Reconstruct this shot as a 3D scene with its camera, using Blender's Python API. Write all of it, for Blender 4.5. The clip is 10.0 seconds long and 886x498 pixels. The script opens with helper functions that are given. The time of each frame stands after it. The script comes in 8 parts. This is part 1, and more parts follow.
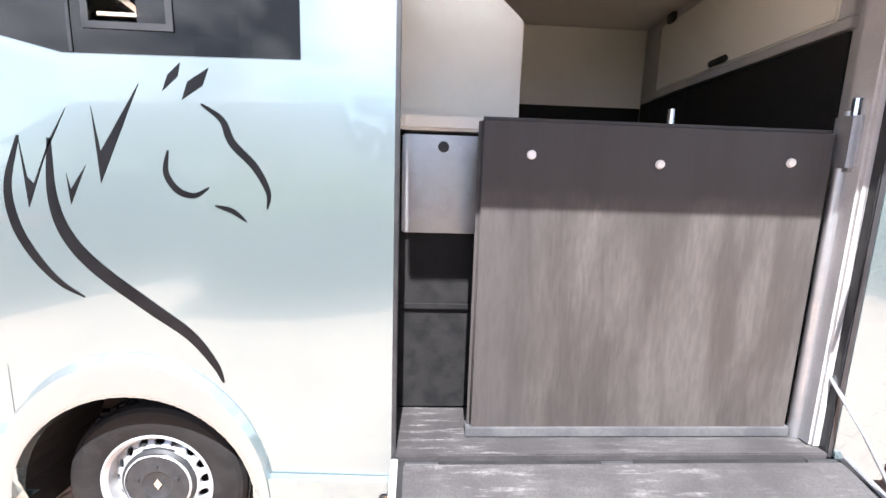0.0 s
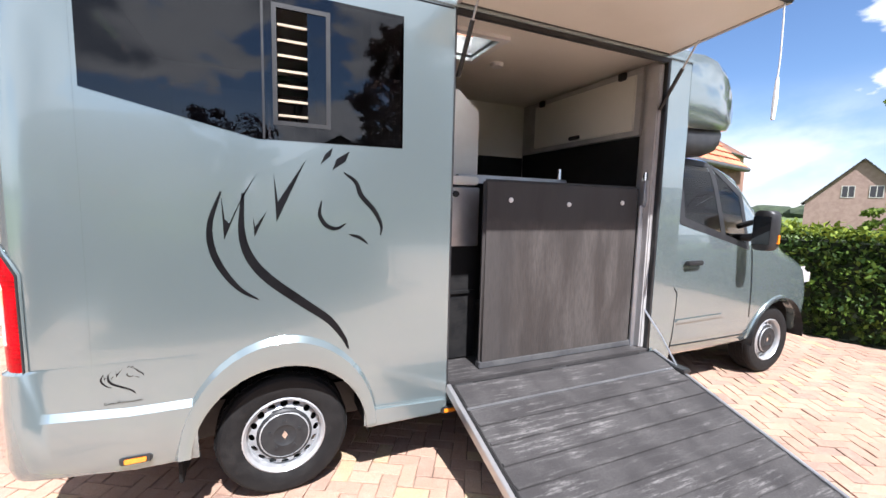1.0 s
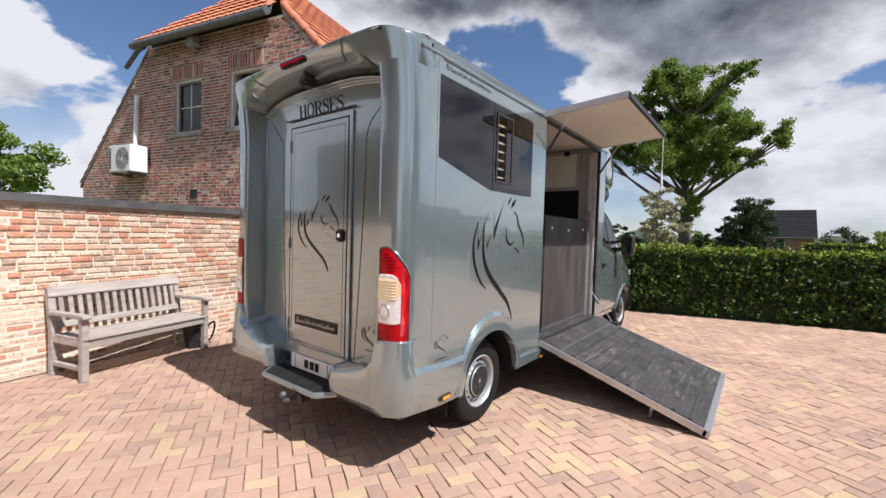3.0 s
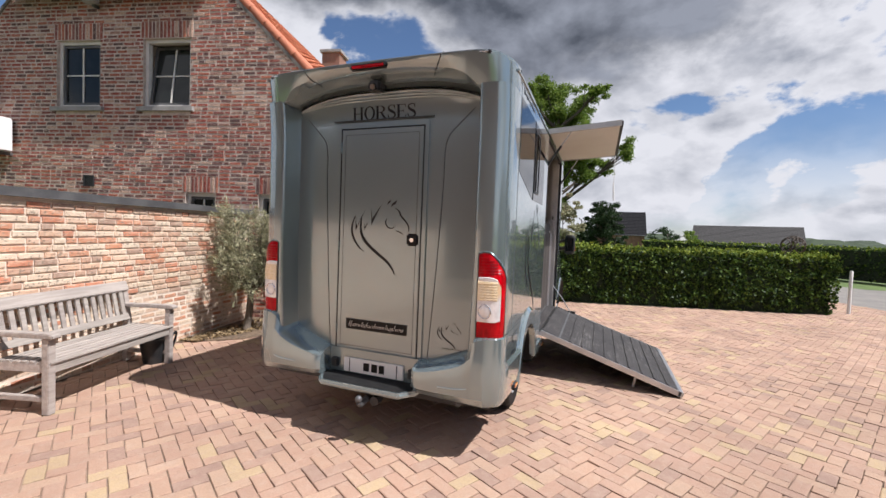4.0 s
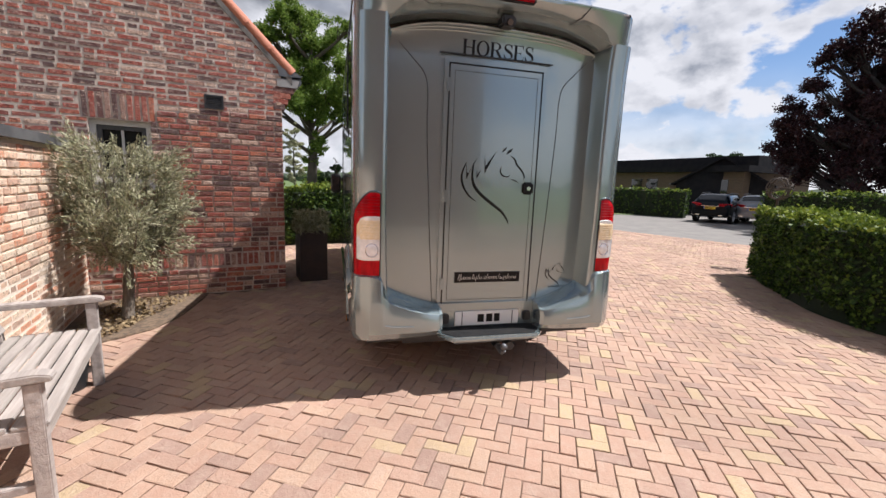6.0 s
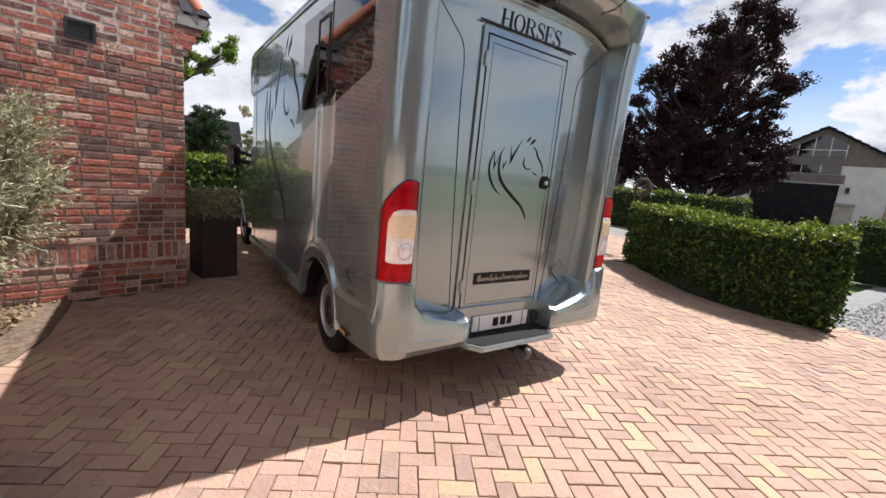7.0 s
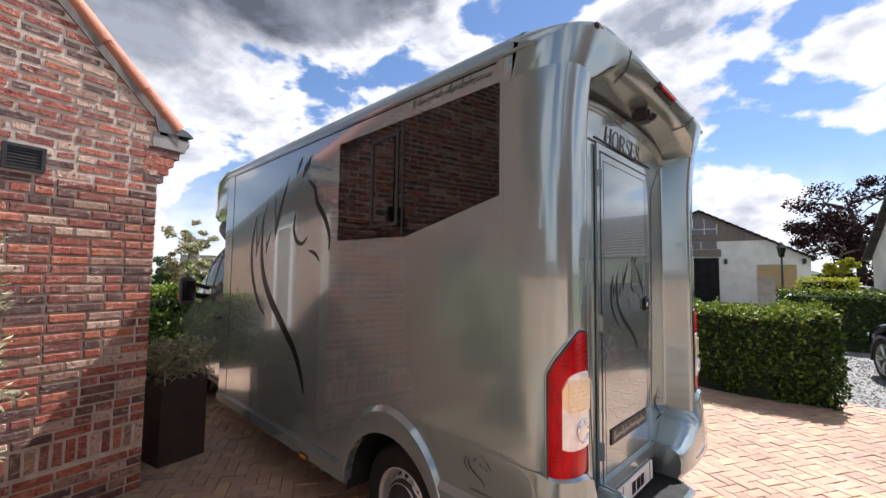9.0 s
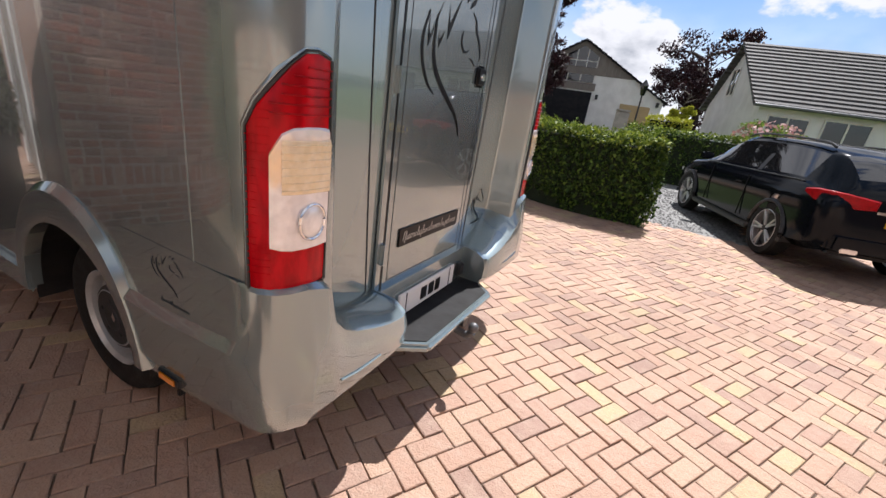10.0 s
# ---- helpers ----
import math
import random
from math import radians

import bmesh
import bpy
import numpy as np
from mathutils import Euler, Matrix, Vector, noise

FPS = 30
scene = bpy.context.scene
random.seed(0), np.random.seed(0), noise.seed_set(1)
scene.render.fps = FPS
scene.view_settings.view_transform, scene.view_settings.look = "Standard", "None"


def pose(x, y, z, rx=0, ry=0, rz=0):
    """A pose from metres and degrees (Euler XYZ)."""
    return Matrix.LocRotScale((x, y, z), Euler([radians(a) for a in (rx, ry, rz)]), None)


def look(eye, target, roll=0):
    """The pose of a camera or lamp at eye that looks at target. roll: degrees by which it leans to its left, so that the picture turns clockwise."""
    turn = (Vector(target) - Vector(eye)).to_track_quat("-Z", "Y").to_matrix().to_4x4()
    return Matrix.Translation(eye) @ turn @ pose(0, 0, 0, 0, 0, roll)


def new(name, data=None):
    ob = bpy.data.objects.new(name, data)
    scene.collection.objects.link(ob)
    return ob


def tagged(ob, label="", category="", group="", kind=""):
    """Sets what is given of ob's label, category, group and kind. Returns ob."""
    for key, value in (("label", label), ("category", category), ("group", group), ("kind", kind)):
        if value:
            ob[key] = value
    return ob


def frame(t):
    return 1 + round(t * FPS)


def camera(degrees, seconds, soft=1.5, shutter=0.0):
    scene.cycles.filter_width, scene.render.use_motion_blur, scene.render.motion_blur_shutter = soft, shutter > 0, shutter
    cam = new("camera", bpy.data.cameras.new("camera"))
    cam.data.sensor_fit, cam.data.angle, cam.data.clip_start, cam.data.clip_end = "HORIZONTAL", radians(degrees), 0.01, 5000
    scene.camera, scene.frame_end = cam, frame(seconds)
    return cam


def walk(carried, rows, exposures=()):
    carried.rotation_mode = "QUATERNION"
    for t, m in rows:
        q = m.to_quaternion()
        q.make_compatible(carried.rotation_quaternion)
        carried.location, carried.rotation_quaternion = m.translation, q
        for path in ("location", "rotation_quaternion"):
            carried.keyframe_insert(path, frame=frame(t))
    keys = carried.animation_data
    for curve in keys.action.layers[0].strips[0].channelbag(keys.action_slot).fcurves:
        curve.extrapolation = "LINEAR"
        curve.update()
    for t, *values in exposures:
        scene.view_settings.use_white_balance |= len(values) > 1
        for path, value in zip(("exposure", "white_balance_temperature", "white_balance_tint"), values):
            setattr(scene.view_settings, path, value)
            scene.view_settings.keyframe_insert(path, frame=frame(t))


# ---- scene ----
cam = camera(94.3, 10.0)
PATH = [
    (0, (-0.04, -0.0407, 1.501), (0.068, 1.932, 1.183), 1.8),
    (0.5, (-0.51, -0.459, 1.523), (0.027, 1.436, 1.172), 3.1),
    (1, (-1.116, -0.802, 1.571), (-0.305, 1.014, 1.355), 1.4),
    (1.5, (-1.838, -0.863, 1.527), (-0.696, 0.773, 1.38), 1.9),
    (2, (-2.548, -0.827, 1.514), (-1.194, 0.638, 1.372), 2.3),
    (2.2, (-2.862, -0.747, 1.501), (-1.465, 0.68, 1.396), 1.9),
    (3.3, (-4.138, -0.021, 1.523), (-2.457, 1.061, 1.451), 2.1),
    (3.5, (-4.353, 0.244, 1.537), (-2.604, 1.211, 1.471), 2.4),
    (4, (-4.699, 0.758, 1.538), (-2.83, 1.465, 1.459), 2.3),
    (4.5, (-4.915, 1.417, 1.538), (-2.96, 1.822, 1.416), 2.1),
    (5, (-5.075, 2.107, 1.542), (-3.085, 2.216, 1.369), 1.9),
    (5.2, (-5.075, 2.371, 1.53), (-3.086, 2.367, 1.32), 1.8),
    (6.3, (-4.625, 3.782, 1.493), (-2.785, 3.071, 1.162), 2.9),
    (6.5, (-4.462, 3.946, 1.496), (-2.68, 3.102, 1.164), 3.6),
    (7, (-4.01, 4.32, 1.467), (-2.399, 3.191, 1.109), 5.8),
    (7.5, (-3.446, 4.528, 1.42), (-1.946, 3.255, 1.059), 6.7),
    (8, (-3.038, 4.752, 1.427), (-1.565, 3.422, 1.18), 4.0),
    (8.5, (-2.871, 4.856, 1.573), (-1.417, 3.482, 1.549), 1.4),
    (9, (-2.854, 4.819, 1.637), (-1.459, 3.392, 1.766), 0.8),
    (9.5, (-2.857, 4.514, 1.495), (-1.723, 2.878, 1.3), 4.9),
    (10, (-2.818, 3.95, 1.366), (-1.989, 2.265, 0.678), 8.4),
]
EXPOSURES = [(t, e - 0.2, 5800 + 220 * min(1.0, max(0.0, (t - 1.0) / 2.0)), 14) for t, e in ((0, 2.1), (0.5, 1.68), (1, 1.2), (1.5, 0.92), (2, 0.76), (3.5, 0.40), (5, 0.45), (6.5, 0.6), (7.5, 0.82), (8.5, 1.0), (9.3, 0.82), (10, 0.70))]
walk(cam, [(t, look(eye, target, roll)) for t, eye, target, roll in PATH], EXPOSURES)

# ---- world and sun ----
SUN_WAY = Vector((0.025, 0.65, -1.0)).normalized()
SUN_EL = math.asin(-SUN_WAY.z)
SUN_AZ = math.atan2(-SUN_WAY.x, -SUN_WAY.y)


class Nodes:
    """Short hand for a node tree."""

    def __init__(self, tree):
        self.tree = tree

    def add(self, kind):
        return self.tree.nodes.new(kind)

    def vec(self, op):
        n = self.add("ShaderNodeVectorMath")
        n.operation = op
        return n

    def put(self, socket, value):
        if isinstance(value, bpy.types.NodeSocket):
            self.tree.links.new(value, socket)
        elif value is not None:
            socket.default_value = value

    def math(self, op, a, b=None, c=None, clamp=False):
        n = self.add("ShaderNodeMath")
        n.operation, n.use_clamp = op, clamp
        for s, v in zip(n.inputs, (a, b, c)):
            self.put(s, v)
        return n.outputs[0]

    def mix(self, fac, a, b, blend="MIX"):
        n = self.add("ShaderNodeMix")
        n.data_type, n.blend_type = "RGBA", blend
        self.put(n.inputs[0], fac)
        self.put(n.inputs[6], a)
        self.put(n.inputs[7], b)
        return n.outputs[2]

    def noise(self, vec, scale, detail=4.0, rough=0.55, distortion=0.0):
        n = self.add("ShaderNodeTexNoise")
        self.put(n.inputs["Vector"], vec)
        n.inputs["Scale"].default_value = scale
        n.inputs["Detail"].default_value = detail
        n.inputs["Roughness"].default_value = rough
        n.inputs["Distortion"].default_value = distortion
        return n.outputs["Fac"]

    def ramp(self, fac, lo, hi, a=0.0, b=1.0):
        n = self.add("ShaderNodeMapRange")
        n.interpolation_type = "SMOOTHSTEP"
        for s, v in zip(n.inputs, (fac, lo, hi, a, b)):
            self.put(s, v)
        return n.outputs[0]


def rgba(c):
    return (c[0], c[1], c[2], 1.0)


def build_world():
    world = bpy.data.worlds.new("sky")
    world.use_nodes = True
    scene.world = world
    world.node_tree.nodes.clear()
    k = Nodes(world.node_tree)
    sky = k.add("ShaderNodeTexSky")
    sky.sky_type, sky.sun_disc, sky.sun_elevation, sky.sun_rotation = "NISHITA", False, SUN_EL, SUN_AZ
    sky.air_density, sky.dust_density, sky.ozone_density = 1.0, 0.15, 3.5
    way = k.add("ShaderNodeTexCoord").outputs["Generated"]
    sep = k.add("ShaderNodeSeparateXYZ")
    k.put(sep.inputs[0], way)
    puff = k.add("ShaderNodeMapping")
    k.put(puff.inputs[0], way)
    puff.inputs["Scale"].default_value = (1.0, 1.0, 1.75)
    puff.inputs["Location"].default_value = (0.55, 0.1, 0.12)
    shape = k.noise(puff.outputs[0], 3.0, 10.0, 0.54, 0.15)
    # the heavy bank of grey cloud that stands high ahead of the truck
    bank = k.vec("DOT_PRODUCT")
    k.put(bank.inputs[0], way)
    bank.inputs[1].default_value = (0.465, 0.065, 0.883)
    heavy = k.ramp(k.math("ADD", bank.outputs["Value"], k.math("MULTIPLY", k.math("SUBTRACT", shape, 0.5), 0.30)), 0.735, 0.80)
    mask = k.ramp(shape, 0.465, 0.512)
    low = k.math("MULTIPLY", k.ramp(sep.outputs[2], 0.03, 0.26, 0.95, 0.0), k.ramp(shape, 0.32, 0.47, 0.35, 1.0))
    mask = k.math("MAXIMUM", k.math("MAXIMUM", mask, low), k.ramp(heavy, 0.0, 0.3))
    thick = k.ramp(shape, 0.50, 0.66)
    # clouds stand grey where they come between the eye and the sun
    against = k.vec("DOT_PRODUCT")
    k.put(against.inputs[0], way)
    against.inputs[1].default_value = Vector((0.35, -1.0, 0.45)).normalized()
    backlit = k.ramp(against.outputs["Value"], 0.28, 0.85, 0.24, 1.35)
    toward = k.vec("ADD")
    k.put(toward.inputs[0], puff.outputs[0])
    toward.inputs[1].default_value = tuple(v * 0.085 for v in (-SUN_WAY.x, -SUN_WAY.y, -SUN_WAY.z * 1.75))
    ahead = k.noise(toward.outputs[0], 3.0, 10.0, 0.54, 0.15)
    shade = k.math("MULTIPLY", k.math("SUBTRACT", ahead, shape), 2.7)
    # smaller billows within the clouds, shaded on the side away from the sun
    near = k.vec("ADD")
    k.put(near.inputs[0], puff.outputs[0])
    near.inputs[1].default_value = tuple(v * 0.03 for v in (-SUN_WAY.x, -SUN_WAY.y, -SUN_WAY.z * 1.75))
    billow = k.math("MULTIPLY", k.math("SUBTRACT", k.noise(near.outputs[0], 8.0, 6.0, 0.5, 0.2), k.noise(puff.outputs[0], 8.0, 6.0, 0.5, 0.2)), 1.5)
    shade = k.math("ADD", shade, billow)
    grey = k.math("ADD", k.math("MULTIPLY", thick, backlit), shade, clamp=True)
    cloud = k.mix(grey, (1.0, 0.985, 0.965, 1.0), (0.36, 0.385, 0.43, 1.0))
    murk = k.mix(k.math("ADD", 0.55, k.math("MULTIPLY", shade, 1.1), clamp=True), (0.40, 0.42, 0.46, 1.0), (0.12, 0.132, 0.155, 1.0))
    cloud = k.mix(heavy, cloud, murk)
    a = k.add("ShaderNodeBackground")
    k.put(a.inputs[0], sky.outputs[0])
    a.inputs[1].default_value = 0.085
    b = k.add("ShaderNodeBackground")
    k.put(b.inputs[0], cloud)
    b.inputs[1].default_value = 0.70
    m = k.add("ShaderNodeMixShader")
    k.put(m.inputs[0], mask)
    k.put(m.inputs[1], a.outputs[0])
    k.put(m.inputs[2], b.outputs[0])
    k.put(k.add("ShaderNodeOutputWorld").inputs[0], m.outputs[0])


build_world()
sun = new("sun", bpy.data.lights.new("sun", "SUN"))
sun.data.energy, sun.data.angle, sun.data.color = 6.3, radians(0.5), (1.0, 0.95, 0.87)
sun.matrix_basis = look((0, -20, 30), Vector((0, -20, 30)) + SUN_WAY)


# ---- materials ----
def mat(name, c1, c2=None, rough=0.5, metal=0.0, scale=8.0, grain=120.0, bump=0.0, coat=0.0, vary=0.0, rough2=None, island=False, spec=0.5, fine=0.25, stretch=None):
    """Principled material with a coarse blend of c1 and c2, fine grain, wear in the gloss, and bump."""
    m = bpy.data.materials.new(name)
    m.use_nodes = True
    k = Nodes(m.node_tree)
    p = m.node_tree.nodes["Principled BSDF"]
    vec = k.add("ShaderNodeTexCoord").outputs["Object"]
    if stretch:
        mp = k.add("ShaderNodeMapping")
        k.put(mp.inputs[0], vec)
        mp.inputs["Scale"].default_value = stretch
        vec = mp.outputs[0]
    rnd = None
    if vary:
        rnd = k.add("ShaderNodeNewGeometry").outputs["Random Per Island"] if island else k.add("ShaderNodeObjectInfo").outputs["Random"]
        off = k.vec("ADD")
        k.put(off.inputs[0], vec)
        sc = k.math("MULTIPLY", rnd, 37.0)
        k.put(off.inputs[1], sc)
        vec = off.outputs[0]
    big = k.noise(vec, scale, 4.0)
    small = k.noise(vec, grain, 3.0)
    c2 = c2 or tuple(v * 0.8 for v in c1)
    col = k.mix(k.ramp(big, 0.35, 0.65), rgba(c1), rgba(c2))
    col = k.mix(k.ramp(small, 0.3, 0.75, 0.0, fine), col, rgba(tuple(v * 0.55 for v in c1)))
    if vary:
        hsv = k.add("ShaderNodeHueSaturation")
        k.put(hsv.inputs["Color"], col)
        k.put(hsv.inputs["Value"], k.math("ADD", 1.0 - vary / 2, k.math("MULTIPLY", k.math("FRACT", k.math("MULTIPLY", rnd, 91.7)), vary)))
        k.put(hsv.inputs["Hue"], k.math("ADD", 0.5 - vary * 0.03, k.math("MULTIPLY", k.math("FRACT", k.math("MULTIPLY", rnd, 53.1)), vary * 0.06)))
        col = hsv.outputs[0]
    k.put(p.inputs["Base Color"], col)
    k.put(p.inputs["Roughness"], k.ramp(big, 0.3, 0.7, rough, rough if rough2 is None else rough2))
    p.inputs["Metallic"].default_value = metal
    p.inputs["Specular IOR Level"].default_value = spec
    p.inputs["Coat Weight"].default_value = coat
    p.inputs["Coat Roughness"].default_value = 0.02
    p.inputs["Coat IOR"].default_value = 1.65
    if bump:
        b = k.add("ShaderNodeBump")
        b.inputs["Strength"].default_value = bump
        b.inputs["Distance"].default_value = 0.004
        k.put(b.inputs["Height"], k.math("ADD", small, k.math("MULTIPLY", big, 2.0)))
        k.put(p.inputs["Normal"], b.outputs[0])
    return m


def palette(name, colours, rough=0.85, scale=30.0, bump=0.5, island=False, dirt=(0.25, 0.22, 0.19), weather=0.35, lime=0.0, patchy=0.86):
    """Fired clay and stone pieces: each piece takes one of several colours."""
    m = mat(name, colours[0], rough=rough, scale=scale, bump=bump)
    k = Nodes(m.node_tree)
    rnd = k.add("ShaderNodeNewGeometry").outputs["Random Per Island"] if island else k.add("ShaderNodeObjectInfo").outputs["Random"]
    r = k.add("ShaderNodeValToRGB")
    r.color_ramp.interpolation = "CONSTANT"
    els = r.color_ramp.elements
    els[0].color, els[1].color = rgba(colours[0]), rgba(colours[-1])
    for i, c in enumerate(colours[1:-1], 1):
        els.new(i / len(colours)).color = rgba(c)
    els[-1].position = 1 - 1 / len(colours)
    k.put(r.inputs[0], rnd)
    vec = k.add("ShaderNodeNewGeometry").outputs["Position"]
    stain = k.ramp(k.noise(vec, 14.0, 5.0, 0.65), 0.42, 0.72, 0.0, weather)
    grain = k.ramp(k.noise(vec, 110.0, 3.0), 0.35, 0.7, 0.0, 0.3)
    broad = k.ramp(k.noise(vec, 0.9, 3.0), 0.3, 0.7, patchy, 1.1)
    col = k.mix(stain, r.outputs[0], rgba(dirt))
    if lime:
        # smears of lime left on the faces, and dark burnt flecks
        flat = k.add("ShaderNodeMapping")
        k.put(flat.inputs[0], vec)
        flat.inputs["Scale"].default_value = (1.0, 1.0, 2.6)
        col = k.mix(k.ramp(k.noise(flat.outputs[0], 17.0, 8.0, 0.72, 0.7), 0.55, 0.60, 0.0, lime), col, rgba(dirt))
        col = k.mix(k.ramp(k.noise(vec, 38.0, 4.0, 0.6), 0.54, 0.64, 0.0, 0.75), col, rgba(tuple(v * 0.22 for v in colours[0])))
    col = k.mix(grain, col, rgba(tuple(v * 0.6 for v in colours[0])))
    n = k.vec("SCALE")
    k.put(n.inputs[0], col)
    k.put(n.inputs["Scale"], broad)
    k.put(m.node_tree.nodes["Principled BSDF"].inputs["Base Color"], n.outputs[0])
    return m


def glass_mat(name, tint, rough=0.01, ior=1.5):
    m = bpy.data.materials.new(name)
    m.use_nodes = True
    p = m.node_tree.nodes["Principled BSDF"]
    p.inputs["Base Color"].default_value = rgba(tint)
    p.inputs["Transmission Weight"].default_value = 1.0
    p.inputs["Roughness"].default_value = rough
    p.inputs["IOR"].default_value = ior
    return m


def thin_glass_mat(name, tint):
    """A single sheet of clear glass: lets light straight through, with a gloss by Fresnel."""
    m = bpy.data.materials.new(name)
    m.use_nodes = True
    k = Nodes(m.node_tree)
    t = k.add("ShaderNodeBsdfTransparent")
    t.inputs[0].default_value = rgba(tint)
    g = k.add("ShaderNodeBsdfGlossy")
    g.inputs["Roughness"].default_value = 0.01
    f = k.add("ShaderNodeFresnel")
    f.inputs[0].default_value = 1.5
    x = k.add("ShaderNodeMixShader")
    k.put(x.inputs[0], f.outputs[0])
    k.put(x.inputs[1], t.outputs[0])
    k.put(x.inputs[2], g.outputs[0])
    k.put(m.node_tree.nodes["Material Output"].inputs[0], x.outputs[0])
    return m


def foliage_mat(name, c1, c2, c3, rough=0.5, light=0.35):
    """Leaves, each of its own shade, that let some light through."""
    m = bpy.data.materials.new(name)
    m.use_nodes = True
    k = Nodes(m.node_tree)
    p = m.node_tree.nodes["Principled BSDF"]
    rnd = k.add("ShaderNodeNewGeometry").outputs["Random Per Island"]
    r = k.add("ShaderNodeValToRGB")
    r.color_ramp.elements[0].color, r.color_ramp.elements[1].color = rgba(c1), rgba(c3)
    r.color_ramp.elements.new(0.55).color = rgba(c2)
    k.put(r.inputs[0], rnd)
    k.put(p.inputs["Base Color"], r.outputs[0])
    p.inputs["Roughness"].default_value = rough
    p.inputs["Specular IOR Level"].default_value = 0.18
    t = k.add("ShaderNodeBsdfTranslucent")
    k.put(t.inputs[0], r.outputs[0])
    x = k.add("ShaderNodeMixShader")
    x.inputs[0].default_value = light
    k.put(x.inputs[1], p.outputs[0])
    k.put(x.inputs[2], t.outputs[0])
    k.put(m.node_tree.nodes["Material Output"].inputs[0], x.outputs[0])
    return m


PAVERS = [(0.410, 0.262, 0.185), (0.432, 0.285, 0.200), (0.400, 0.248, 0.178), (0.385, 0.245, 0.178), (0.450, 0.330, 0.195), (0.395, 0.250, 0.180), (0.440, 0.295, 0.207), (0.362, 0.232, 0.172), (0.418, 0.268, 0.188), (0.315, 0.205, 0.158)]
BRICKS = [(0.33, 0.075, 0.050), (0.42, 0.125, 0.075), (0.085, 0.052, 0.048), (0.58, 0.40, 0.30), (0.34, 0.085, 0.055), (0.22, 0.066, 0.052), (0.46, 0.145, 0.078), (0.34, 0.20, 0.15), (0.13, 0.062, 0.054), (0.31, 0.095, 0.068)]
WALL_BRICKS = [(0.72, 0.54, 0.40), (0.62, 0.27, 0.15), (0.76, 0.62, 0.47), (0.68, 0.44, 0.30), (0.74, 0.58, 0.43), (0.58, 0.22, 0.12), (0.42, 0.27, 0.20), (0.72, 0.50, 0.36), (0.76, 0.60, 0.45), (0.54, 0.32, 0.22)]
